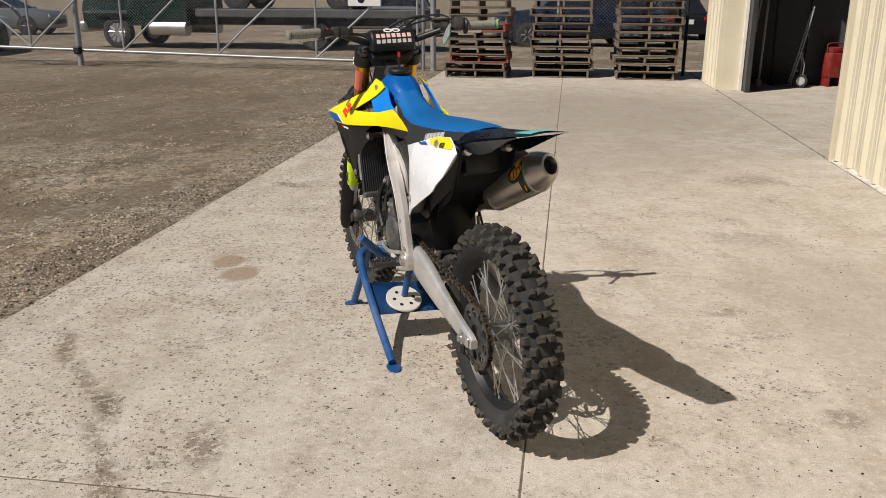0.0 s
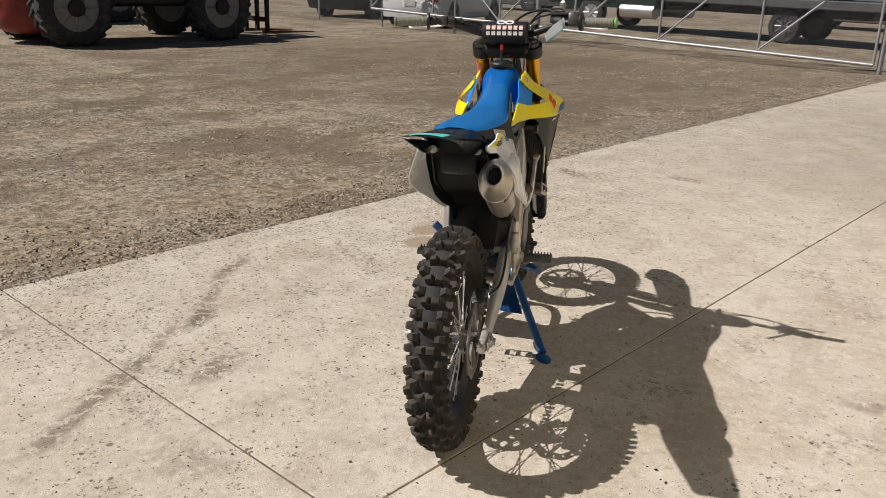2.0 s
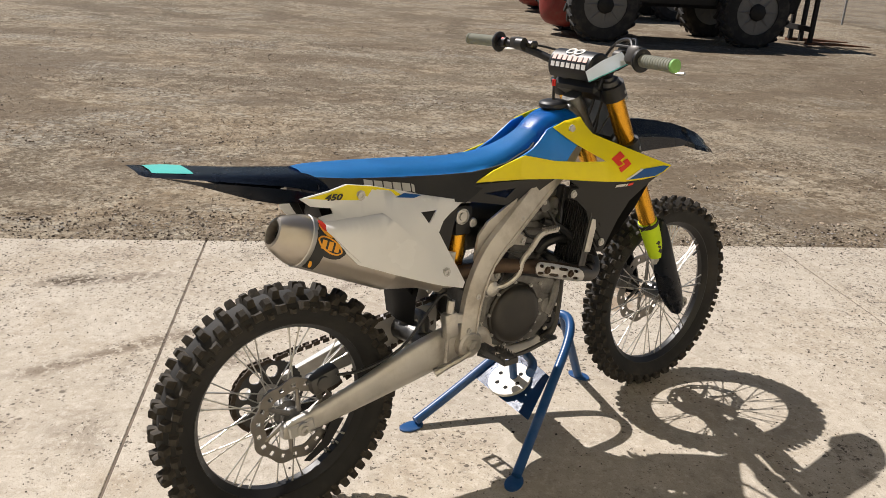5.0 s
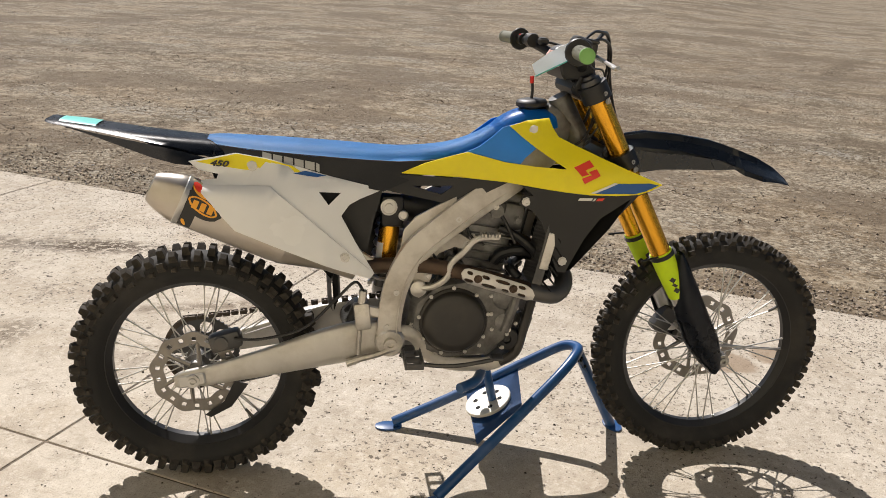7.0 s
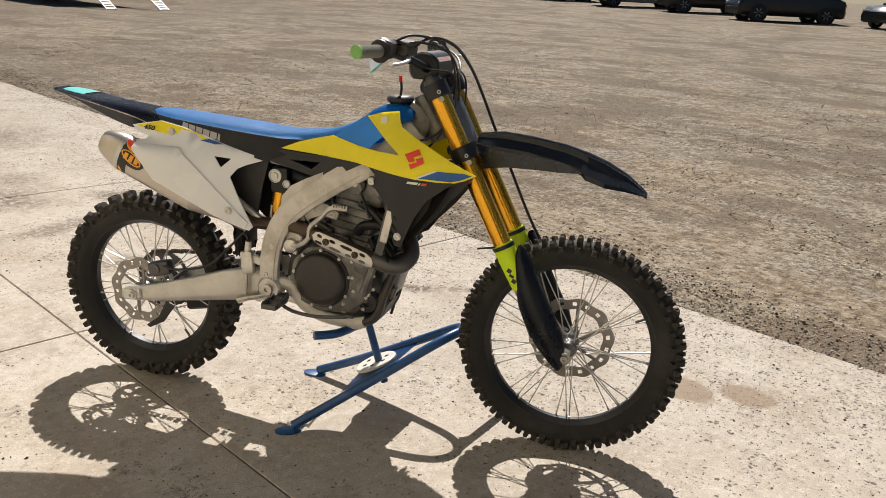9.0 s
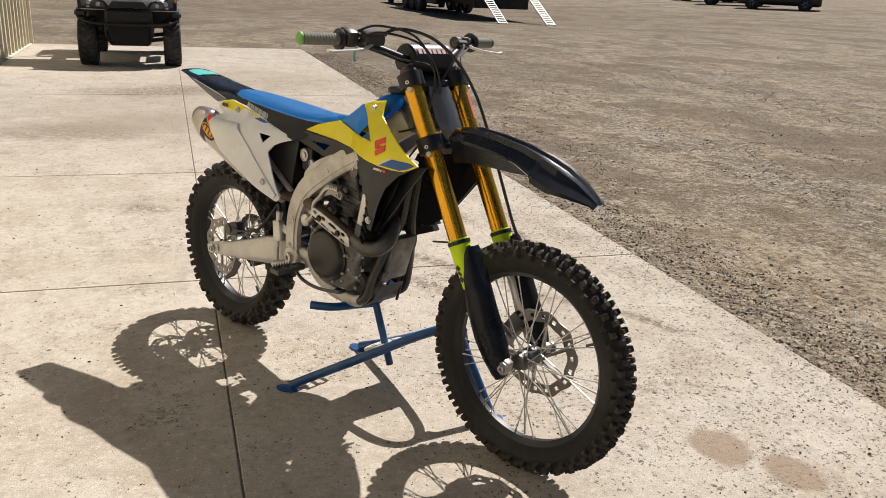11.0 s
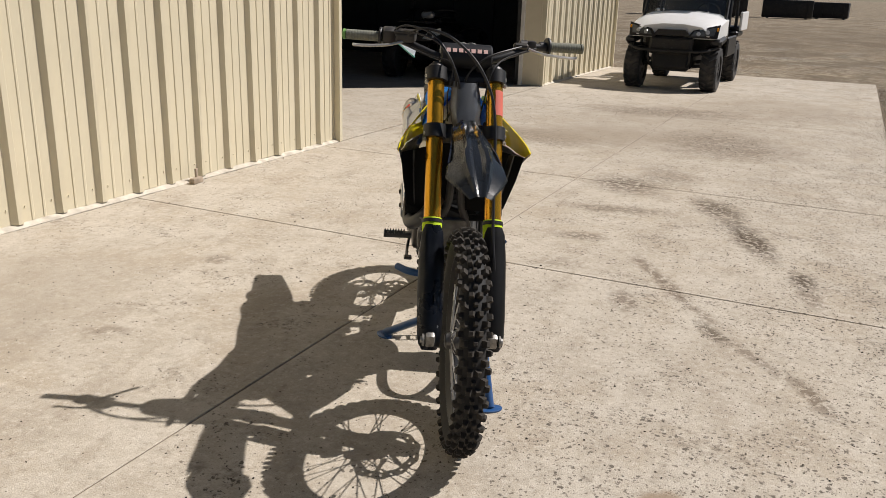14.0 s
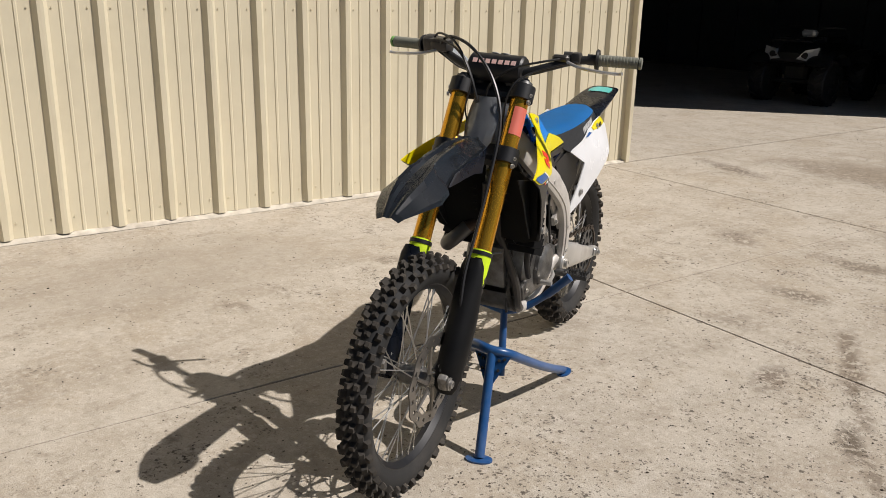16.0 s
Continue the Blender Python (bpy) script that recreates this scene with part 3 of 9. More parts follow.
def mixed_stone(name, dark, pale, grey):
    """Loose stone in which each pebble has a shade of its own."""
    m, nt, b = nodes_of(name)
    geo = nt.nodes.new("ShaderNodeNewGeometry")
    pick = geo.outputs["Random Per Island"]
    c = mixed(nt, ramp(nt, pick, 0.25, 0.80), dark, pale)
    c = mixed(nt, ramp(nt, pick, 0.86, 0.90), c, grey)
    grain = noise_of(nt, geo.outputs["Position"], 160.0, 4.0, 0.7)
    c = mixed(nt, times(nt, ramp(nt, grain, 0.5, 0.36), 0.4), c, dark)
    nt.links.new(c, b.inputs["Base Color"])
    b.inputs["Roughness"].default_value = 0.9
    b.inputs["Specular IOR Level"].default_value = 0.2
    return m


M_PEBBLE = mixed_stone("mixed_gravel", (0.060, 0.047, 0.036), (0.50, 0.420, 0.335), (0.38, 0.36, 0.34))
M_GRIT = mixed_stone("dark_crumbs", (0.020, 0.017, 0.014), (0.085, 0.066, 0.050), (0.30, 0.27, 0.235))
M_CLOD = surface("dirt_clod", (0.37, 0.30, 0.225), 0.95, var=0.4, scale=9.0, fine=60, bump=0.3)
M_CREAM = surface("cream_painted_steel", (0.66, 0.597, 0.440), 0.42, var=0.05, scale=1.5, bump=0.02, dirt=(0.45, 0.38, 0.26), dirt_amount=0.25)
M_TRIM = surface("white_trim", (0.72, 0.70, 0.64), 0.45, var=0.06, dirt=(0.4, 0.35, 0.28), dirt_amount=0.35)
M_FOOT = surface("pale_wall_sealant", (0.58, 0.53, 0.44), 0.9, var=0.2, scale=11, fine=80, bump=0.5, dirt=(0.24, 0.19, 0.14), dirt_amount=0.6)
M_TAN = surface("tan_trim", (0.42, 0.36, 0.26), 0.5, var=0.06, dirt=(0.3, 0.25, 0.18), dirt_amount=0.3)
# liner grey kept very dark: the room's dimness is put into its colour
M_INSIDE = surface("shaded_grey_liner", (0.055, 0.055, 0.06), 0.7, var=0.12)
M_DARKPAINT = surface("dark_door_track", (0.05, 0.05, 0.05), 0.5, 0.3, var=0.2)
M_ROOF = surface("roof_sheet", (0.35, 0.33, 0.29), 0.5, 0.2, var=0.1)


def rise(x, y):
    """How far the yard climbs on its far side, away from the gate."""
    k = min(1.0, max(0.0, (3.5 - y) / 8.0))
    return 0.021 * min(32.0, max(0.0, -14.0 - x)) * k * k * (3 - 2 * k) * (1 + 0.012 * min(30.0, max(0.0, -12.0 - y)))


def dirt_level(x, y):
    """The lot: level with the slab's foot near it, gently uneven, rising towards the row of cars."""
    h = -0.035 + 0.018 * noise.noise(V(x * 0.5, y * 0.5, 3.1)) + 0.03 * noise.noise(V(x * 0.13, y * 0.13, 7.7))
    d = max(0.0, EDGE_X - x)
    near = min(1.0, d / 1.2)
    return -0.028 + (h + 0.012) * near + 0.009 * noise.noise(V(x * 3.0, y * 3.0, 0.4)) * near + rise(x, y)


def build_ground():
    bm = bmesh.new()
    xs = [-900, -300, -120, -70] + [-50 + 2.0 * i for i in range(11)] + [-29 + 1.0 * i for i in range(18)] + [-11.5 + 0.35 * i for i in range(27)] + [-2.0 + 0.06 * i for i in range(6)] + [0, 3, 12, 40, 120, 300, 900]
    ys = [-900, -300, -120, -70] + [-60 + 3.0 * i for i in range(15)] + [-17 + 0.5 * i for i in range(64)] + [15.5 + 2.0 * i for i in range(15)] + [60, 120, 300, 900]
    grid = [[bm.verts.new((x, y, dirt_level(x, y) if abs(x) < 60 and abs(y) < 60 and x < 0 else (-0.12 if x > 0 and abs(y) < 14 and x < 13 else -0.05 + rise(x, y)))) for y in ys] for x in xs]
    for a, b in zip(grid, grid[1:]):
        for i in range(len(ys) - 1):
            bm.faces.new((a[i], b[i], b[i + 1], a[i + 1]))
    return single("ground", bm, M_DIRT, "brown packed dirt and gravel yard with faint tyre tracks", "ground", kind="structure")


build_ground()


def stones(name, mat, label, spots):
    """Loose stones joined in one mesh: rows of (x, y, z, radius)."""
    base = [V(1, 0, 0), V(0, 1, 0), V(-1, 0, 0), V(0, -1, 0), V(0, 0, 0.75), V(0, 0, -0.6)]
    tri = [(0, 1, 4), (1, 2, 4), (2, 3, 4), (3, 0, 4), (1, 0, 5), (2, 1, 5), (3, 2, 5), (0, 3, 5)]
    verts, faces = [], []
    for x, y, z, r in spots:
        turn = Matrix.Rotation(random.uniform(0, 6.28), 3, "Z") @ Matrix.Rotation(random.uniform(-0.5, 0.5), 3, "X")
        k = len(verts)
        sx, sy = random.uniform(0.7, 1.3), random.uniform(0.6, 1.1)
        for p in base:
            q = turn @ V(p.x * sx, p.y * sy, p.z * random.uniform(0.6, 1.0))
            verts.append((x + q.x * r, y + q.y * r, z + q.z * r))
        faces += [(a + k, b + k, c + k) for a, b, c in tri]
    me = bpy.data.meshes.new(name)
    me.from_pydata(verts, [], faces)
    me.materials.append(mat)
    return tagged(new(name, me), label, "gravel", kind="stuff")


def scatter_stones():
    rnd = random.Random(5)
    rows, dark, chips, grit = [], [], [], []
    for _ in range(52000):
        d = abs(rnd.gauss(0, 1.0)) * (0.42 if rnd.random() < 0.5 else 3.2)
        x, y = EDGE_X - 0.01 - d, rnd.uniform(-13, 13)
        # windrows of loose stone that follow the tracks
        if d > 0.5 and noise.noise(V(x * 1.1 - y * 0.2, y * 0.22, 2.0)) < 0.02 and rnd.random() < 0.8:
            continue
        r = rnd.choice((0.003, 0.004, 0.005, 0.006, 0.009)) * rnd.uniform(0.7, 1.3)
        (rows if rnd.random() < 0.6 else dark).append((x, y, dirt_level(x, y) + r * 0.35, r))
    for _ in range(29000):
        x, y = EDGE_X + (WALL_X - EDGE_X) * rnd.random() ** 2.2, rnd.uniform(-9, 9)
        if noise.noise(V(x * 1.2, y * 1.2, 9.0)) + 0.7 * noise.noise(V(x * 4.5, y * 4.5, 4.0)) < 0.0 and rnd.random() < 0.6:
            continue
        r = rnd.uniform(0.0020, 0.0042) if rnd.random() < 0.94 else rnd.uniform(0.0036, 0.0065)
        (grit if rnd.random() < 0.85 else chips).append((x, y, r * 0.3, r))
    clods = []
    for _ in range(60000):
        x, y = EDGE_X - 0.15 - 12.0 * rnd.random() ** 1.6, rnd.uniform(-15, 12.5)
        if noise.noise(V(x * 1.2 - y * 0.2, y * 0.35, 5.0)) + 0.5 * noise.noise(V(x * 4, y * 2, 1.0)) < 0.18:
            continue
        q = rnd.choice((0.006, 0.008, 0.010, 0.014)) * rnd.uniform(0.7, 1.25)
        clods.append((x, y, dirt_level(x, y) + q * 0.2, q))
    stones("clods", M_CLOD, "crumbly brown dirt clods on the yard", clods)
    stones("gravel", M_PEBBLE, "loose grey gravel along the slab edge", rows)
    stones("gravel", M_PEBBLE, "loose dark gravel on the dirt yard", dark)
    stones("grit", M_GRIT, "fine dark grit on the concrete", grit)
    stones("grit", M_STONE, "pale stone chips on the concrete", chips)


scatter_stones()


def slab_mesh(w, l):
    """A cast slab with worn arrises, its top at 0."""
    bm = bmesh.new()
    a, b, e = w / 2, l / 2, 0.0035
    ring = lambda x, y, z: [V(-x, -y, z), V(x, -y, z), V(x, y, z), V(-x, y, z)]
    skin(bm, [ring(a, b, -0.16), ring(a, b, -e), ring(a - e * 0.35, b - e * 0.35, -e * 0.3), ring(a - e, b - e, 0)])
    return finish(bm, "slab", M_CONCRETE, 0)


def build_slabs():
    bm = bmesh.new()
    box(bm, ((EDGE_X + WALL_X) / 2, (END_Y + 14.1) / 2, -0.0985), (WALL_X - EDGE_X - 0.08, 14.1 - END_Y - 0.08, 0.19))
    bed = single("pavement", bm, M_JOINT, "weathered pale concrete apron in large cast slabs", "pavement", kind="structure", angle=0)
    gap_x, gap_y = 0.006, 0.008
    made = {}
    for x0, x1 in ((EDGE_X, JOINT_X), (JOINT_X, WALL_X - 0.02)):
        for y0, y1 in zip(JOINTS_Y, JOINTS_Y[1:]):
            key = (round(x1 - x0, 3), round(y1 - y0, 3))
            if key not in made:
                made[key] = slab_mesh(key[0] - gap_x, key[1] - gap_y)
            share("slab", made[key], bed, Matrix.Translation(((x0 + x1) / 2, (y0 + y1) / 2, 0)))
    bm = bmesh.new()
    box(bm, (7.86, 0.4, -0.082), (10.23, 27.4, 0.16))
    single("floor", bm, M_CONCRETE, "dusty concrete workshop floor level with the apron", "floor", kind="structure", angle=0)


build_slabs()


RIB = 0.3055


def sheet_mesh(width, z0, z1):
    """A ribbed wall sheet along y: tall ribs, two low ribs between, screw heads in rows. It faces -x."""
    bm = bmesh.new()
    line = []
    n = int(width / RIB + 0.01)
    for k in range(n):
        for y, d in ((0.0, 0.032), (0.016, 0.032), (0.040, 0.0), (0.107, 0.0), (0.112, 0.0046), (0.124, 0.0046), (0.129, 0.0), (0.189, 0.0), (0.194, 0.0046), (0.206, 0.0046), (0.211, 0.0), (0.265, 0.0), (0.289, 0.032)):
            line.append((k * RIB + y, d))
    line.append((n * RIB, 0.032))
    if width - n * RIB > 0.06:
        line += [(n * RIB + 0.016, 0.032), (n * RIB + 0.040, 0.0), (width, 0.0)]
    # the sheet is slightly buckled, most at its foot
    rows = []
    for z, k in ((z0, 1.0), (z0 + 0.14, 0.9), (z0 + 0.42, 0.6), (z0 + 1.0, 0.5), ((z0 + z1) / 2 + 0.3, 0.3), (z1, 0.0)):
        rows.append([bm.verts.new((-max(0.0, d + 0.005 * k * noise.noise(V(y * 9.0, z * 4.0, width)) * (d > 0)), y + (0.006 * k * noise.noise(V(i * 0.31, z * 5.0, 2.0 + width)) if 0 < i < len(line) - 1 else 0.0), z)) for i, (y, d) in enumerate(line)])
    for a, b in zip(rows, rows[1:]):
        for i in range(len(line) - 1):
            bm.faces.new((a[i], b[i], b[i + 1], a[i + 1]))
    z = z0 + 0.09
    while z < z1:
        for k in range(n):
            cyl(bm, (0.0, k * RIB + 0.062, z), (-0.006, k * RIB + 0.062, z), 0.0055, n=6)
            cyl(bm, (0.0, k * RIB + 0.245, z), (-0.006, k * RIB + 0.245, z), 0.0055, n=6)
        z += 1.15
    return finish(bm, "panel", M_CREAM, 25)


WALL_TOP, DOOR_TOP, WALL_BACK = 5.2, 4.3, 3.02


def wall_run(name, y0, y1, z0=0.022, z1=WALL_TOP, made={}):
    """A length of wall: an inner leaf that carries ribbed sheets."""
    bm = bmesh.new()
    box(bm, ((WALL_X + 0.035 + WALL_BACK) / 2, (y0 + y1) / 2, (z0 - 0.05 + z1) / 2), (WALL_BACK - WALL_X - 0.035, y1 - y0 - 0.05, z1 - z0 + 0.05))
    wall = single(name, bm, M_TAN, "cream ribbed steel building wall with screw heads", "wall", kind="structure", angle=0)
    y = y0
    while y < y1 - 0.05:
        w = min(3 * RIB, y1 - y)
        key = (round(w, 3), z0, z1)
        if key not in made:
            made[key] = sheet_mesh(w, z0, z1)
        share("panel", made[key], wall, Matrix.Translation((WALL_X + 0.02, y, 0)))
        y += w
    return wall


def build_building():
    wall_run("wall_west", -3.68, 4.36)
    wall_run("wall_southwest", END_Y, -9.25)
    wall_run("wall_northwest", 10.22, 11.6)
    wall_run("wall_over_door_1", -9.25, -3.68, DOOR_TOP, WALL_TOP)
    wall_run("wall_over_door_2", 4.36, 10.22, DOOR_TOP, WALL_TOP)
    # base angle under the sheets, corner and opening trims
    for y0, y1 in ((-3.68, 4.36), (END_Y, -9.25), (10.22, 11.6)):
        bm = bmesh.new()
        rings = []
        count = int((y1 - y0) / 0.05)
        for k in range(count + 1):
            y = y0 + (y1 - y0) * k / count
            d = 0.006 + 0.010 * max(0.0, noise.noise(V(y * 3.1, 1.7, 0.0)) + 0.6 * noise.noise(V(y * 13.0, 4.2, 0.0)) + 0.35)
            h = 0.016 + 0.008 * noise.noise(V(y * 5.0, 8.8, 0.0)) + 0.004 * noise.noise(V(y * 19.0, 3.3, 0.0))
            rings.append([V(WALL_X + 0.022, y, 0.0005), V(WALL_X - 0.012 - d, y, 0.0005), V(WALL_X - 0.010 - d * 0.6, y, h * 0.7), V(WALL_X + 0.022, y, h + 0.006)])
        skin(bm, rings)
        single("baseboard", bm, M_FOOT, "crumbling pale sealant along the wall's foot", "trim", kind="structure", angle=60)
    for y, s in ((-3.68, -1), (4.36, 1), (-9.25, 1), (10.22, -1), (END_Y, -1), (11.6, 1)):
        bm = bmesh.new()
        box(bm, (WALL_X + 0.0, y - s * 0.02, WALL_TOP / 2), (0.07, 0.045, WALL_TOP), bevel=0.003)
        box(bm, ((WALL_X + WALL_BACK) / 2 + 0.03, y + s * 0.006, WALL_TOP / 2), (WALL_BACK - WALL_X - 0.01, 0.012, WALL_TOP))
        single("trim", bm, M_CREAM, "cream folded steel corner trim", "trim", kind="structure")
    for y, s in ((-9.25, 1), (10.22, -1), (-3.68, -1), (4.36, 1)):
        bm = bmesh.new()
        box(bm, (WALL_BACK + 0.035, y + s * 0.035, DOOR_TOP / 2), (0.05, 0.06, DOOR_TOP), bevel=0.004)
        single("trim", bm, M_TRIM, "white painted door jamb", "trim", kind="structure")
        bm = bmesh.new()
        lip = 0.32 if y == 10.22 else 0.05
        box(bm, (WALL_BACK + 0.10, y - s * 0.01 + s * (lip - 0.05) / 2, DOOR_TOP / 2), (0.07, lip, DOOR_TOP), bevel=0.004)
        single("trim", bm, M_DARKPAINT, "dark steel door track", "trim", kind="structure")
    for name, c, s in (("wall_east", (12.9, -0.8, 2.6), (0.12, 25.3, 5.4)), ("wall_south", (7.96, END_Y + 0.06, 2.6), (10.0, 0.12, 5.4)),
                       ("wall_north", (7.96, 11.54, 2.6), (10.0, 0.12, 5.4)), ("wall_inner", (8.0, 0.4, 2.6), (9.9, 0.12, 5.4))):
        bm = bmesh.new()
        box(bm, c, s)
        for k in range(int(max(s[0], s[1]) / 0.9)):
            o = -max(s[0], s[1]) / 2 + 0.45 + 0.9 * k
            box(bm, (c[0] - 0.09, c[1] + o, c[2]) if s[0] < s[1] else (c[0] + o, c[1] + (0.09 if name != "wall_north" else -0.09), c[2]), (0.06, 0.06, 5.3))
        single(name, bm, M_INSIDE, "lined workshop wall with steel studs, grey darkened for the room's shade", "wall", kind="structure", angle=0)
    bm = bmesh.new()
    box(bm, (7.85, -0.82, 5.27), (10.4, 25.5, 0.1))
    single("ceiling", bm, M_INSIDE, "workshop ceiling, grey darkened for the room's shade", "ceiling", kind="structure", angle=0)
    bm = bmesh.new()
    skin(bm, [[V(2.45, y, 5.24), V(7.9, y, 6.4), V(13.3, y, 5.24), V(13.3, y, 5.34), V(7.9, y, 6.5), V(2.45, y, 5.34)] for y in (END_Y - 0.15, 11.9)])
    single("roof", bm, M_ROOF, "low pitched steel roof", "roof", kind="structure", angle=0)


build_building()

# ---- the motorcycle; its own frame: x ahead, y to its left, z up, the ground midway between the axles ----
BIKE = pose(-0.058, -0.027, 0.0, -2.0, 0.0, 119.4)
bike = thing("motorcycle", BIKE, "yellow, blue and black motocross bike held on a blue stand", "motorcycle")
RAKE = V(0.471, 0, -0.882)
STEER = Matrix.Translation((0.235, 0, 1.06)) @ Matrix.Rotation(radians(-0.3), 4, RAKE) @ Matrix.Translation((-0.235, 0, -1.06))
R_AXLE, F_AXLE = V(-0.737, 0, 0.333), V(0.729, 0, 0.348)


def bolt(bm, p, r=0.007, h=0.006, d=(0, -1, 0)):
    p, d = Vector(p), Vector(d).normalized()
    turned(bm, p, d, [(0, r * 1.35), (h * 0.3, r * 1.35), (h * 0.3, r), (h, r), (h, r * 0.5), (h * 0.6, r * 0.45)], 8)


def bolts(parent, mat, spots, r=0.007, d=(0, -1, 0)):
    """Bolt heads, each a part of its own."""
    for p in spots:
        b = bmesh.new()
        bolt(b, p, r, d=d)
        part("bolt", b, mat, parent)


# ---- wheels ----
def tyre_mesh(r_rim, r_body, half):
    """Carcass turned about y."""
    bm = bmesh.new()
    prof = []
    h = r_body - r_rim
    for k in range(13):
        a = radians(-126 + 21 * k)
        prof.append((half * 0.93 * math.sin(a), r_rim + h * 0.46 + h * 0.54 * math.cos(a)))
    prof = [(-half * 0.55, r_rim - 0.004)] + prof + [(half * 0.55, r_rim - 0.004)]
    turned(bm, (0, 0, 0), (0, 1, 0), prof, 72, closed=True)
    return bm


def knobs(hub, r_rim, r_body, half, pitches, rows):
    """Tread blocks stood on the carcass, each a piece; those of one row share a mesh."""
    h = r_body - r_rim
    for phase, across, ln, wd, ht in rows:
        a = radians(across)
        y, r = half * 0.93 * math.sin(a), r_rim + h * 0.46 + h * 0.54 * math.cos(a)
        up = V(math.cos(a), math.sin(a) * 0.9, 0).normalized()
        along = V(0, 0, 1)
        side = up.cross(along).normalized()
        p = V(r, y, 0)
        bm = bmesh.new()
        low, top = p - up * 0.006, p + up * ht
        ring = lambda q, k: [q + along * (ln / 2 * k * i) + side * (wd / 2 * k * j) for i, j in ((-1, -1), (1, -1), (1, 1), (-1, 1))]
        skin(bm, [ring(low, 1.30), ring(low + (top - low) * 0.45, 1.08), ring(top - up * 0.0035, 0.97), ring(top, 0.76)])
        me = finish(bm, "knob", M_KNOB)
        for k in range(pitches):
            share("knob", me, hub, Matrix.Rotation(-2 * math.pi * (k + phase) / pitches, 4, "Y"))


def wheel(name, label, axle, r_rim, r_body, r_top, half, pitches, rows, rim_half, flange, turn_m, hub_half=0.065):
    bm = bmesh.new()
    turned(bm, (0, -hub_half, 0), (0, 1, 0), [(a * hub_half / 0.065, b) for a, b in [(0, 0.018), (0.004, 0.024), (0.02, 0.026), (0.03, flange), (0.036, flange), (0.042, 0.030), (0.088, 0.030), (0.094, flange), (0.10, flange), (0.11, 0.026), (0.126, 0.024), (0.13, 0.018)]], 20)
    hub = part(name, bm, M_ENGINE, bike, label, m=turn_m @ Matrix.Translation(axle))
    part("tyre", tyre_mesh(r_rim, r_body, half), M_SIDEWALL, hub, "dusty black knobbly tyre")
    knobs(hub, r_rim, r_body, half, pitches, rows)
    bm = bmesh.new()
    w = rim_half
    turned(bm, (0, 0, 0), (0, 1, 0), [(-w, r_rim + 0.009), (-w, r_rim - 0.006), (-w * 0.75, r_rim - 0.012), (-w * 0.35, r_rim - 0.021), (w * 0.35, r_rim - 0.021), (w * 0.75, r_rim - 0.012), (w, r_rim - 0.006), (w, r_rim + 0.009), (w * 0.8, r_rim + 0.009), (w * 0.7, r_rim - 0.002), (-w * 0.7, r_rim - 0.002), (-w * 0.8, r_rim + 0.009)], 64, closed=True)
    part("rim", bm, M_RIM, hub, "glossy black rim")
    made = []
    for s in (1, -1):
        bm = bmesh.new()
        a0 = s * radians(34)
        p0 = V(flange * 0.92, 0.033, 0)
        p1 = V((r_rim - 0.016) * math.cos(a0), 0.006, (r_rim - 0.016) * math.sin(a0))
        cyl(bm, p0, p1, 0.0019, n=6)
        d = (p0 - p1).normalized()
        cyl(bm, p1 - d * 0.004, p1 + d * 0.014, 0.0034, n=6)
        made.append(finish(bm, "spoke", M_STEEL))
    for k in range(36):
        m = Matrix.Rotation(2 * math.pi * k / 36, 4, "Y")
        if k % 2:
            m = m @ Matrix.Rotation(math.pi, 4, "X")
        share("spoke", made[(k // 2) % 2], hub, m)
    return hub


REAR_ROWS = [(0.0, 13, 0.018, 0.021, 0.020), (0.0, -13, 0.018, 0.021, 0.020), (0.5, 38, 0.019, 0.021, 0.019), (0.5, -38, 0.019, 0.021, 0.019),
             (0.0, 65, 0.020, 0.019, 0.017), (0.0, -65, 0.020, 0.019, 0.017), (0.5, 81, 0.014, 0.013, 0.009), (0.5, -81, 0.014, 0.013, 0.009)]
FRONT_ROWS = [(0.0, 15, 0.015, 0.014, 0.016), (0.0, -15, 0.015, 0.014, 0.016), (0.5, 41, 0.017, 0.015, 0.015), (0.5, -41, 0.017, 0.015, 0.015), (0.5, 0, 0.011, 0.011, 0.014),
              (0.0, 67, 0.016, 0.015, 0.013), (0.0, -67, 0.016, 0.015, 0.013)]
rear_wheel = wheel("rear_wheel", "spoked rear wheel with a black rim", R_AXLE, 0.245, 0.317, 0.335, 0.056, 31, REAR_ROWS, 0.030, 0.036, Matrix())
front_wheel = wheel("front_wheel", "spoked front wheel with a black rim", F_AXLE, 0.268, 0.335, 0.349, 0.043, 40, FRONT_ROWS, 0.024, 0.030, STEER, 0.052)


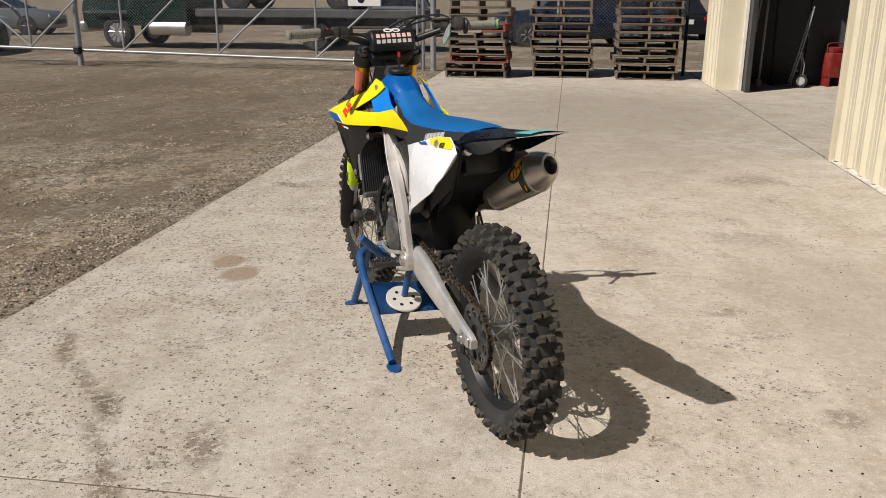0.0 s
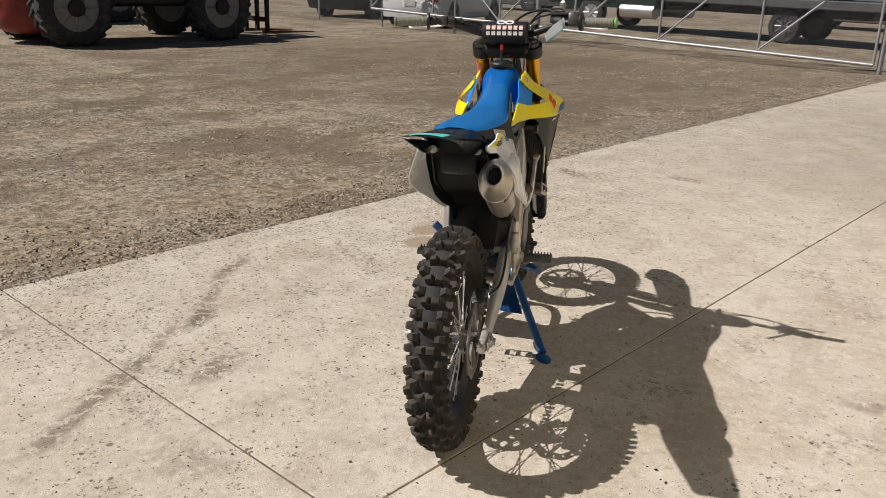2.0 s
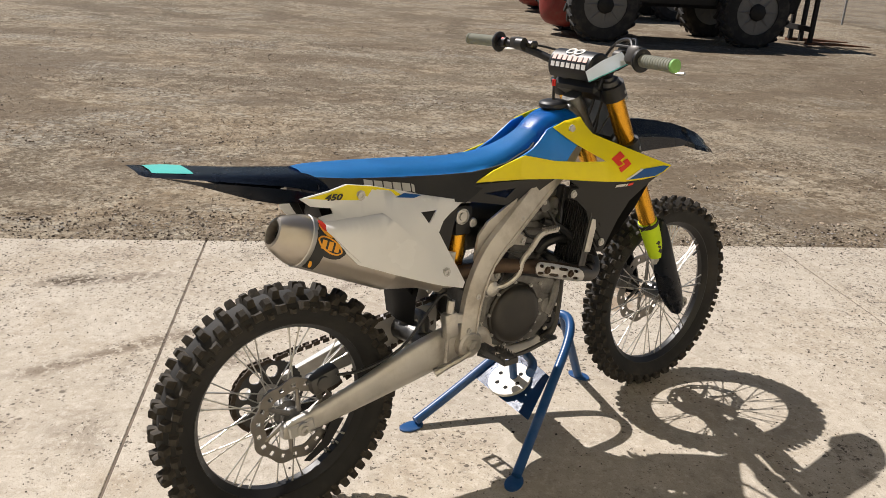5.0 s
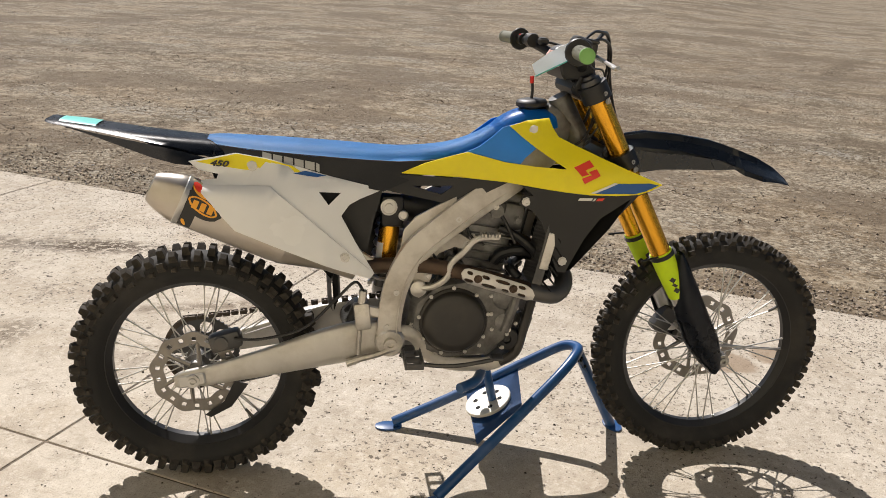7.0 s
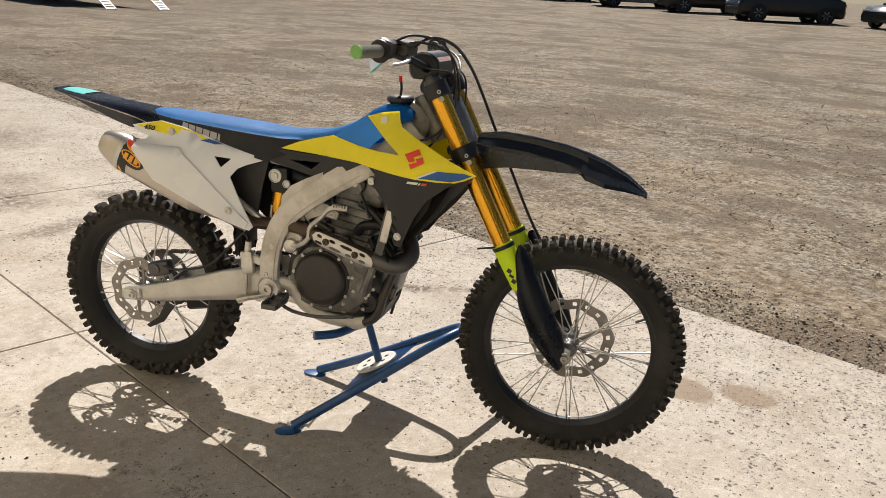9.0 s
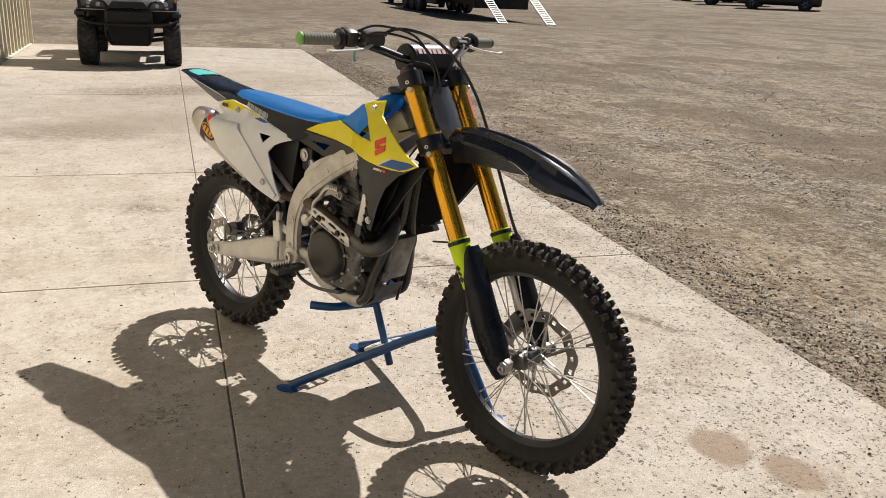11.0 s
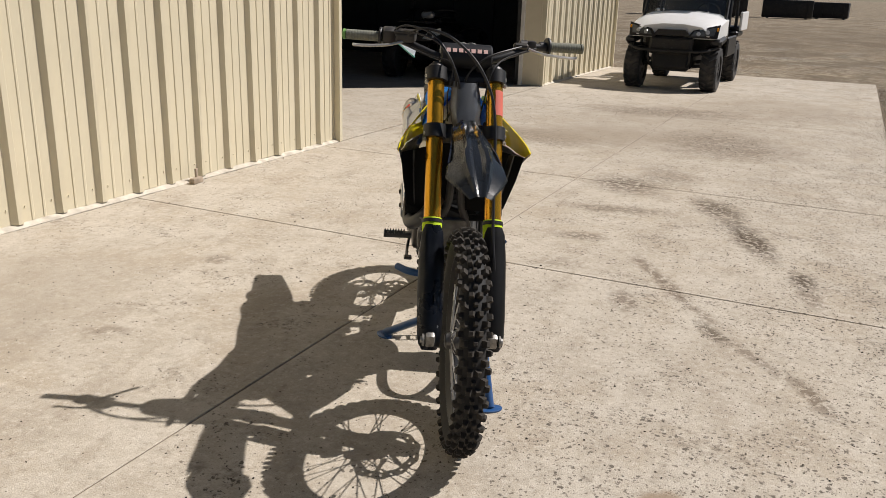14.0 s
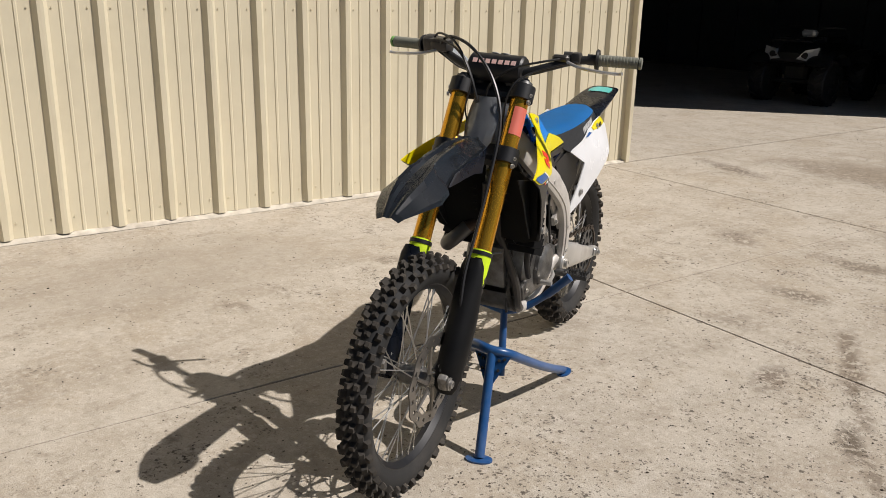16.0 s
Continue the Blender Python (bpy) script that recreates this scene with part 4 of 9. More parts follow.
def wave_disc(bm, y, r_out, r_in, waves, amp, hole_rows, thick=0.004, n=108, wide=2):
    """A scalloped brake disc about the wheel's axle, pierced; arms run to the hub."""
    radii = [r_in, r_in + (r_out - r_in) * 0.34, r_in + (r_out - r_in) * 0.68, r_out]
    cut = lambda i, k: 2 <= i % (n // hole_rows) < 2 + wide and k == 1
    grid = {}
    for f, yy in ((0, y - thick / 2), (1, y + thick / 2)):
        for i in range(n):
            t = 2 * math.pi * i / n
            for k, r in enumerate(radii):
                rr = r + amp * math.sin(waves * t) * (1.0 if k == 3 else 0.6 if k == 0 else 0)
                grid[f, i, k] = bm.verts.new((rr * math.cos(t), yy, rr * math.sin(t)))
    solid = {(i, k) for i in range(n) for k in range(3) if not cut(i, k)}
    for i, k in solid:
        j = (i + 1) % n
        bm.faces.new([grid[0, i, k], grid[0, j, k], grid[0, j, k + 1], grid[0, i, k + 1]])
        bm.faces.new([grid[1, i, k + 1], grid[1, j, k + 1], grid[1, j, k], grid[1, i, k]])
        for (a, b, other) in (((i, k), (j, k), (i, k - 1)), ((i, k + 1), (j, k + 1), (i, k + 1)), ((i, k), (i, k + 1), ((i - 1) % n, k)), ((j, k), (j, k + 1), (j, k))):
            if other not in solid:
                bm.faces.new([grid[0, a[0], a[1]], grid[0, b[0], b[1]], grid[1, b[0], b[1]], grid[1, a[0], a[1]]])


def disc_arms(hub, y, r_in, mat):
    """Six arms from the hub to a disc, each a piece."""
    b = bmesh.new()
    cyl(b, V(0.026, y, 0), V(math.cos(0.42), 0, math.sin(0.42)) * (r_in + 0.006) + V(0, y, 0), 0.007, 0.005, 6)
    me = finish(b, "disc_arm", mat)
    for k in range(6):
        share("disc_arm", me, hub, Matrix.Rotation(-math.pi * k / 3, 4, "Y"))


bm = bmesh.new()
wave_disc(bm, -0.072, 0.114, 0.080, 9, 0.004, 18)
part("brake_disc", bm, M_DISCSTEEL, rear_wheel, "scalloped steel brake disc")
bm = bmesh.new()
wave_disc(bm, 0.060, 0.132, 0.098, 10, 0.004, 18)
part("brake_disc", bm, M_DISCSTEEL, front_wheel, "scalloped steel brake disc")
bm = bmesh.new()
circle = lambda x, z, r, n: [(x + r * math.cos(2 * math.pi * i / n), z - r * math.sin(2 * math.pi * i / n)) for i in range(n)]
teeth = [((0.0985 + 0.004 * (i % 2)) * math.cos(2 * math.pi * i / 100), (0.0985 + 0.004 * (i % 2)) * math.sin(2 * math.pi * i / 100)) for i in range(100)]
plate(bm, teeth, 0.0725, 0.0775, [circle(0.070 * math.cos(2 * math.pi * k / 9), 0.070 * math.sin(2 * math.pi * k / 9), 0.0175, 14) for k in range(9)] + [circle(0, 0, 0.034, 20)])
part("sprocket", bm, M_DARKSTEEL, rear_wheel, "black chain sprocket")
disc_arms(rear_wheel, -0.072, 0.080, M_DISCSTEEL)
disc_arms(front_wheel, 0.060, 0.098, M_DISCSTEEL)
for hub, a in ((rear_wheel, -0.9), (front_wheel, 0.5)):
    bm = bmesh.new()
    r = 0.228 if hub is rear_wheel else 0.252
    u = V(math.cos(a), 0, math.sin(a))
    cyl(bm, u * r, u * (r - 0.035), 0.004, n=8)
    part("valve", bm, M_DARKSTEEL, hub)

# ---- frame, swingarm, subframe ----
for s in (-1, 1):
    bm = bmesh.new()
    # main spar: from the steering head back, then down to the pivot
    path = [(0.215, 0.030, 0.972), (0.150, 0.062, 0.915), (0.06, 0.080, 0.848), (-0.02, 0.100, 0.797), (-0.095, 0.114, 0.743), (-0.165, 0.121, 0.682), (-0.208, 0.123, 0.605), (-0.226, 0.121, 0.52), (-0.230, 0.115, 0.425)]
    rings = []
    for i, p in enumerate(path):
        p = V(p[0], s * p[1], p[2])
        a, b = Vector(path[max(i - 1, 0)]), Vector(path[min(i + 1, len(path) - 1)])
        d = V(b.x - a.x, 0, b.z - a.z).normalized()
        up = V(-d.z, 0, d.x)
        wide, deep = lerp(i, [(0, 0.016), (4, 0.014), (8, 0.013)]), lerp(i, [(0, 0.046), (1, 0.040), (3, 0.036), (5, 0.034), (7, 0.031), (8, 0.031)])
        rings.append([p + up * (deep * j) + V(0, wide * k, 0) for j, k in ((-1, -0.7), (-0.8, -1), (0.8, -1), (1, -0.7), (1, 0.7), (0.8, 1), (-0.8, 1), (-1, 0.7))])
    fine = []
    for col in zip(*rings):
        fine.append(curve(col, 4))
    skin(bm, [list(r) for r in zip(*fine)])
    spar = part("frame_spar", bm, M_SPAR, bike, "dusty cast aluminium frame spar", angle=40)
    # the raised seam along the upper edge
    for k in (0.66,):
        bm = bmesh.new()
        line = []
        for i in range(2, 9):
            a, b = Vector(path[i - 1]), Vector(path[min(i + 1, 8)])
            d = V(b.x - a.x, 0, b.z - a.z).normalized()
            line.append(V(path[i][0], s * (path[i][1] + 0.0155), path[i][2]) + V(-d.z, 0, d.x) * (k * 0.030))
        sweep(bm, line, 0.0022, 6, 4)
        part("weld_seam", bm, M_SPAR, spar)
    # cast gusset at the bend, and bolts through the frame
    bm = bmesh.new()
    panel(bm, [(-0.215, 0.655), (-0.165, 0.665), (-0.115, 0.625), (-0.125, 0.595), (-0.17, 0.60), (-0.195, 0.565), (-0.225, 0.57)], lambda x, z: 0.113, 0.012, 0.05, side=s)
    part("gusset", bm, M_SPAR, spar)
    bolts(spar, M_STEEL, [(-0.130, s * 0.115, 0.612), (-0.213, s * 0.133, 0.575), (-0.236, s * 0.130, 0.478), (-0.055, s * 0.117, 0.768)], 0.008, (0, s, 0))
    # cast hanger from the spar to the cylinder head
    bm = bmesh.new()
    panel(bm, [(-0.168, 0.640), (-0.165, 0.690), (-0.10, 0.733), (-0.045, 0.722), (-0.008, 0.698), (-0.016, 0.676), (-0.060, 0.688), (-0.10, 0.672), (-0.135, 0.632)], lambda x, z: 0.104 - 0.12 * max(0.0, x + 0.10), 0.008, 0.05, side=s)
    part("head_hanger", bm, M_SPAR, spar, "cast aluminium head hanger", angle=30)
    bolts(spar, M_STEEL, [(-0.135, s * 0.104, 0.672), (-0.090, s * 0.103, 0.706), (-0.026, s * 0.095, 0.692)], 0.008, (0, s, 0))
    bm = bmesh.new()
    sweep(bm, [(-0.235, s * 0.105, 0.43), (-0.195, s * 0.105, 0.452), (-0.155, s * 0.10, 0.435), (-0.125, s * 0.09, 0.385), (-0.06, s * 0.085, 0.350), (0.04, s * 0.08, 0.340), (0.085, s * 0.075, 0.348)], 0.016, 10, 5, flat=1.25)
    part("cradle_tube", bm, M_SPAR, bike, "cast aluminium lower frame rail")
    bm = bmesh.new()
    sweep(bm, [(0.085, s * 0.080, 0.347), (0.126, s * 0.086, 0.378), (0.146, s * 0.082, 0.45), (0.182, s * 0.050, 0.57), (0.205, s * 0.022, 0.66), (0.225, s * 0.018, 0.80)], 0.0145, 10, 5)
    # dark material puts the shadow on this tube into its colour
    part("down_tube", bm, M_COVER, bike, "front down tube, coloured dark for the shadow on it")
    bm = bmesh.new()
    panel(bm, [(-0.205, 0.665), (-0.195, 0.735), (-0.165, 0.770), (-0.12, 0.795), (-0.05, 0.828), (0.03, 0.862), (0.05, 0.850), (-0.06, 0.790), (-0.13, 0.730), (-0.185, 0.655)], lambda x, z: 0.104 - 0.10 * max(0.0, x + 0.10), 0.008, 0.05, side=s)
    part("frame_web", bm, M_SPAR, bike, "cast aluminium web behind the spar")
    if s == -1:
        bm = bmesh.new()
        box(bm, (-0.300, -0.128, 0.510), (0.042, 0.028, 0.075), rot=(0, -6, 0), bevel=0.007, seg=2)
        box(bm, (-0.270, -0.124, 0.520), (0.05, 0.010, 0.03), rot=(0, 14, 0), bevel=0.004)
        cyl(bm, (-0.302, -0.128, 0.545), (-0.298, -0.128, 0.580), 0.011, n=10)
        cyl(bm, (-0.309, -0.128, 0.40), (-0.306, -0.128, 0.47), 0.006, n=8)
        part("rear_master_cylinder", bm, M_ALU, bike, "small rear brake master cylinder")
        bm = bmesh.new()
        sweep(bm, [(-0.298, -0.128, 0.578), (-0.32, -0.12, 0.60), (-0.37, -0.115, 0.55), (-0.45, -0.118, 0.475), (-0.56, -0.118, 0.445), (-0.63, -0.10, 0.44)], 0.004, 7, 6)
        part("rear_brake_hose", bm, M_CABLE, bike)
        bm = bmesh.new()
        sweep(bm, [(-0.338, -0.120, 0.372), (-0.30, -0.128, 0.388), (-0.255, -0.132, 0.402), (-0.215, -0.130, 0.420)], 0.010, 8, 4, taper=(1.2, 0.9, 0.9, 1.2))
        part("linkage_arm", bm, M_ALU, bike)
    bm = bmesh.new()
    turned(bm, (-0.226, s * 0.118, 0.432), (0, s, 0), [(-0.02, 0.042), (0.012, 0.040), (0.018, 0.034), (0.018, 0.018), (0.030, 0.017), (0.030, 0.008), (0.024, 0.007)], 18)
    part("pivot_boss", bm, M_ALU, bike)
    bm = bmesh.new()
    sweep(bm, [(-0.20, s * 0.06, 0.83), (-0.45, s * 0.07, 0.86), (-0.68, s * 0.065, 0.89)], 0.012, 8, 3)
    sweep(bm, [(-0.235, s * 0.09, 0.62), (-0.42, s * 0.085, 0.74), (-0.62, s * 0.07, 0.87)], 0.011, 8, 3)
    part("subframe", bm, M_ALU, bike)
    # swingarm leg
    bm = bmesh.new()
    rings = []
    for x, z, hz, y, hy in ((-0.20, 0.432, 0.045, 0.085, 0.020), (-0.28, 0.430, 0.055, 0.092, 0.020), (-0.40, 0.410, 0.052, 0.098, 0.019), (-0.52, 0.380, 0.041, 0.101, 0.016), (-0.62, 0.356, 0.033, 0.102, 0.013), (-0.69, 0.341, 0.028, 0.103, 0.012), (-0.765, 0.329, 0.023, 0.103, 0.011), (-0.785, 0.326, 0.014, 0.103, 0.011)):
        rings.append([V(x, s * (y + hy * k), z + hz * j) for j, k in ((-1, -0.35), (-0.92, -0.8), (-0.6, -1), (0.6, -1), (0.92, -0.8), (1, -0.35), (1, 0.35), (0.88, 0.82), (0.5, 1), (-0.5, 1), (-0.88, 0.82), (-1, 0.35))])
    skin(bm, [list(q) for q in zip(*[curve(col, 3) for col in zip(*rings)])])
    arm = part("swingarm", bm, M_ARM, bike, "dusty aluminium swingarm", angle=50)
    bm = bmesh.new()
    box(bm, (-0.74, s * 0.119, 0.333), (0.07, 0.008, 0.034), rot=(0, -9, 0), bevel=0.004)
    turned(bm, (R_AXLE.x, s * 0.12, R_AXLE.z), (0, s, 0), [(0, 0.018), (0.008, 0.018), (0.008, 0.011), (0.016, 0.011), (0.016, 0.006), (0.010, 0.005)], 12)
    part("axle_block", bm, M_STEEL, arm)
bm = bmesh.new()
turned(bm, (-0.315, -0.085, 0.432), (0, 1, 0), [(0, 0.040), (0.04, 0.034), (0.085, 0.031), (0.13, 0.034), (0.17, 0.040)], 18)
sweep(bm, [(-0.33, -0.05, 0.46), (-0.31, -0.02, 0.49), (-0.31, 0.02, 0.49), (-0.33, 0.05, 0.46)], 0.016, 10, 4)
part("swingarm_bridge", bm, M_ENGINE, bike)
bm = bmesh.new()
cyl(bm, (0.218, 0, 1.075), (0.285, 0, 0.945), 0.030, 0.036, 20)
box(bm, (0.205, 0, 0.985), (0.10, 0.065, 0.12), rot=(0, 28, 0), bevel=0.02, seg=2)
part("steering_head", bm, M_ENGINE, bike, "cast aluminium steering head")

# ---- engine ----
bm = bmesh.new()
ring = lambda y, k: [V(-0.035 + (x + 0.035) * k, y, 0.46 + (z - 0.46) * k) for x, z in ((-0.19, 0.45), (-0.175, 0.545), (-0.12, 0.60), (-0.02, 0.615), (0.075, 0.585), (0.115, 0.50), (0.11, 0.42), (0.05, 0.37), (-0.08, 0.365), (-0.16, 0.395))]
skin(bm, [ring(-0.105, 0.84), ring(-0.09, 0.96), ring(-0.05, 1.0), ring(0.05, 1.0), ring(0.085, 0.95), ring(0.10, 0.82)])
engine = part("engine", bm, M_ENGINE, bike, "dusty grey cast engine cases", angle=30)
bm = bmesh.new()
turned(bm, (-0.055, -0.098, 0.482), (0, -1, 0), [(0, 0.094), (0.012, 0.093), (0.016, 0.087), (0.028, 0.083), (0.034, 0.076), (0.036, 0.058), (0.034, 0.0001)], 40)
part("clutch_cover", bm, M_COVER, engine, "round dark clutch cover")
bolts(engine, M_STEEL, [(-0.055 + 0.095 * math.cos(2 * math.pi * k / 9 + 0.2), -0.110, 0.482 + 0.095 * math.sin(2 * math.pi * k / 9 + 0.2)) for k in range(9)], 0.0042)
bolts(engine, M_STEEL, [(0.045, -0.106, 0.552), (0.112, -0.104, 0.575), (0.118, -0.104, 0.515), (0.048, -0.106, 0.500), (0.052, -0.104, 0.455), (0.118, -0.102, 0.470), (0.095, -0.104, 0.440), (0.020, -0.104, 0.408)], 0.0042)
bolts(engine, M_ALU, [(x, -0.098, z) for x, z in ((-0.165, 0.47), (-0.15, 0.555), (0.10, 0.45), (0.085, 0.40), (0.02, 0.385), (-0.1, 0.385), (0.105, 0.53))], 0.006)
bm = bmesh.new()
turned(bm, (0.082, -0.09, 0.545), (0, -1, 0), [(0, 0.036), (0.014, 0.034), (0.018, 0.028), (0.022, 0.0001)], 20)
turned(bm, (0.085, -0.085, 0.475), (0, -1, 0), [(0, 0.030), (0.018, 0.028), (0.024, 0.020), (0.026, 0.0001)], 18)
sweep(bm, [(0.085, -0.105, 0.45), (0.10, -0.108, 0.50), (0.115, -0.1, 0.55), (0.125, -0.085, 0.585)], 0.014, 10, 4)
part("water_pump", bm, M_HEAD, engine)
bm = bmesh.new()
turned(bm, (-0.045, 0.092, 0.475), (0, 1, 0), [(0, 0.075), (0.022, 0.072), (0.032, 0.062), (0.036, 0.040), (0.037, 0.0001)], 32)
turned(bm, (-0.165, 0.085, 0.47), (0, 1, 0), [(0, 0.042), (0.018, 0.040), (0.020, 0.0001)], 20)
for k in range(6):
    t = 2 * math.pi * k / 6
    bolt(bm, (-0.045 + 0.072 * math.cos(t), 0.106, 0.475 + 0.072 * math.sin(t)), 0.006, d=(0, 1, 0))
part("ignition_cover", bm, M_ENGINE, engine, "cast ignition cover")
# barrel and head lean forward a little
LEAN = pose(0.0, 0, 0.60, 0, 9, 0)
bm = bmesh.new()
box(bm, (0.012, 0, 0.065), (0.135, 0.135, 0.15), bevel=0.012, seg=2)
for k in range(5):
    box(bm, (0.012, 0, 0.02 + 0.024 * k), (0.150, 0.150, 0.006), bevel=0.002)
bm.transform(LEAN)
part("cylinder_barrel", bm, M_HEAD, engine)
bm = bmesh.new()
box(bm, (0.02, 0, 0.175), (0.165, 0.155, 0.075), bevel=0.014, seg=2)
box(bm, (0.02, 0, 0.225), (0.15, 0.13, 0.03), bevel=0.01, seg=2)
for x in (-0.045, 0.02, 0.085):
    bolt(bm, (x, -0.078, 0.17), 0.008)
    bolt(bm, (x, 0.078, 0.17), 0.008, d=(0, 1, 0))
cyl(bm, (0.02, -0.06, 0.185), (0.02, -0.10, 0.19), 0.018, n=12)
cyl(bm, (0.055, -0.06, 0.14), (0.055, -0.092, 0.14), 0.012, n=10)
bm.transform(LEAN)
part("cylinder_head", bm, M_HEAD, engine)
bm = bmesh.new()
box(bm, (0.02, 0, 0.252), (0.13, 0.12, 0.03), bevel=0.01, seg=2)
bm.transform(LEAN)
part("cam_cover", bm, M_COVER, engine)
# throttle body and air boot between barrel and shock
bm = bmesh.new()
sweep(bm, [(-0.045, 0, 0.755), (-0.11, 0, 0.765), (-0.17, 0, 0.775), (-0.26, 0, 0.80)], 0.042, 14, 4)
part("air_boot", bm, M_BLACK, engine)
bm = bmesh.new()
box(bm, (-0.10, -0.045, 0.685), (0.10, 0.03, 0.09), rot=(0, 12, 0), bevel=0.008)
box(bm, (-0.08, 0.05, 0.69), (0.11, 0.04, 0.10), bevel=0.01)
cyl(bm, (-0.13, -0.055, 0.70), (-0.13, -0.075, 0.70), 0.012, n=10)
cyl(bm, (-0.07, -0.055, 0.66), (-0.07, -0.075, 0.66), 0.012, n=10)
part("engine_bracket", bm, M_HEAD, engine)
# small castings, hoses and clips round the barrel
for name, mat, pts, q in (("hose", M_BLACK, [(0.10, 0.085, 0.66), (0.13, 0.105, 0.60), (0.135, 0.11, 0.53), (0.10, 0.108, 0.47)], 0.010),
                          ("hose", M_BLACK, [(-0.10, 0.06, 0.70), (-0.05, 0.095, 0.66), (0.02, 0.105, 0.62), (0.07, 0.10, 0.58)], 0.008),
                          ("wire", M_CABLE, [(-0.12, 0.09, 0.78), (-0.06, 0.105, 0.70), (-0.07, 0.112, 0.60), (-0.10, 0.11, 0.54)], 0.004),
                          ("wire", M_CABLE, [(-0.15, -0.085, 0.74), (-0.12, -0.10, 0.68), (-0.10, -0.105, 0.62), (-0.135, -0.11, 0.56)], 0.004),
                          ("hose", M_BLACK, [(0.06, -0.085, 0.735), (0.10, -0.10, 0.72), (0.14, -0.11, 0.69), (0.165, -0.11, 0.66)], 0.011),
                          ("wire", M_CABLE, [(0.0, -0.08, 0.80), (-0.03, -0.10, 0.77), (-0.02, -0.095, 0.72), (0.02, -0.09, 0.69)], 0.004)):
    bm = bmesh.new()
    sweep(bm, pts, q, 8, 5)
    part(name, bm, mat, engine)
for x, y, z, a, b, c2, tilt in ((0.055, 0.088, 0.66, 0.05, 0.03, 0.035, 12), (-0.02, 0.092, 0.585, 0.07, 0.03, 0.03, -8), (0.10, 0.082, 0.42, 0.05, 0.04, 0.06, 20), (-0.06, -0.082, 0.635, 0.05, 0.03, 0.04, 30), (0.015, -0.088, 0.60, 0.04, 0.025, 0.05, -14), (0.045, -0.085, 0.795, 0.06, 0.02, 0.03, 10), (-0.135, -0.09, 0.615, 0.03, 0.03, 0.03, 0)):
    bm = bmesh.new()
    box(bm, (x, y, z), (a, b, c2), rot=(0, tilt, 0), bevel=0.006, seg=2)
    part("casting_lug", bm, M_ENGINE if z < 0.7 else M_COVER, engine)
bolts(engine, M_ALU, [(0.055, 0.105, 0.66), (-0.04, 0.11, 0.587), (0.0, 0.11, 0.583), (0.10, 0.105, 0.42), (-0.13, 0.10, 0.55), (0.03, 0.10, 0.55), (-0.10, 0.10, 0.40)], 0.007, (0, 1, 0))
bolts(engine, M_ALU, [(-0.06, -0.099, 0.635), (0.015, -0.102, 0.60), (-0.135, -0.107, 0.615), (0.045, -0.097, 0.795), (-0.01, -0.078, 0.71), (0.075, -0.078, 0.725)], 0.007)
# kick lever, right side
bm = bmesh.new()
sweep(bm, [(-0.155, -0.125, 0.585), (-0.12, -0.14, 0.592), (-0.085, -0.15, 0.62), (-0.075, -0.155, 0.66), (-0.045, -0.155, 0.69), (-0.010, -0.155, 0.726), (0.045, -0.156, 0.730)], 0.0082, 8, 5)
turned(bm, (-0.155, -0.10, 0.582), (0, -1, 0), [(0, 0.022), (0.03, 0.022), (0.036, 0.012)], 12)
for k in range(6):
    box(bm, (0.0 + 0.009 * k, -0.156, 0.737), (0.004, 0.02, 0.008))
part("kick_lever", bm, M_ALU, engine, "bare aluminium kick-start lever")
# gear lever, left side
bm = bmesh.new()
sweep(bm, [(-0.13, 0.115, 0.43), (-0.09, 0.135, 0.425), (-0.04, 0.14, 0.42), (0.015, 0.14, 0.43)], 0.007, 8, 4)
cyl(bm, (0.015, 0.125, 0.43), (0.015, 0.165, 0.43), 0.009, n=10)
part("gear_lever", bm, M_ALU, bike, "bare aluminium gear lever")
bm = bmesh.new()
sweep(bm, [(-0.20, -0.135, 0.40), (-0.14, -0.145, 0.375), (-0.05, -0.15, 0.37), (0.05, -0.15, 0.385)], 0.006, 8, 4)
box(bm, (0.06, -0.15, 0.392), (0.035, 0.03, 0.01), bevel=0.003)
part("brake_pedal", bm, M_DARKSTEEL, bike)
for s in (-1, 1):
    bm = bmesh.new()
    for dx in (-0.022, 0.022):
        box(bm, (-0.172 + dx, s * 0.198, 0.413), (0.005, 0.085, 0.016))
        for k in range(8):
            cyl(bm, (-0.172 + dx, s * (0.160 + 0.011 * k), 0.418), (-0.172 + dx, s * (0.160 + 0.011 * k), 0.430), 0.005, 0.001, 5)
    for y in (0.158, 0.200, 0.240):
        box(bm, (-0.172, s * y, 0.413), (0.048, 0.005, 0.016))
    box(bm, (-0.178, s * 0.14, 0.41), (0.036, 0.05, 0.022), bevel=0.005)
    part("footpeg", bm, M_DARKSTEEL, bike, "toothed steel footpeg")
# skid plate
bm = bmesh.new()
rows = []
for x, z, w in ((-0.10, 0.335, 0.075), (0.04, 0.324, 0.078), (0.10, 0.334, 0.078), (0.135, 0.365, 0.068), (0.155, 0.415, 0.058)):
    rows.append([V(x, -w, z + 0.03), V(x, -w * 0.9, z), V(x, w * 0.9, z), V(x, w, z + 0.03)])
skin(bm, rows, loop=False)
bmesh.ops.solidify(bm, geom=bm.faces[:], thickness=0.004)
part("skid_plate", bm, M_ENGINE, bike, "dull scuffed metal skid plate")
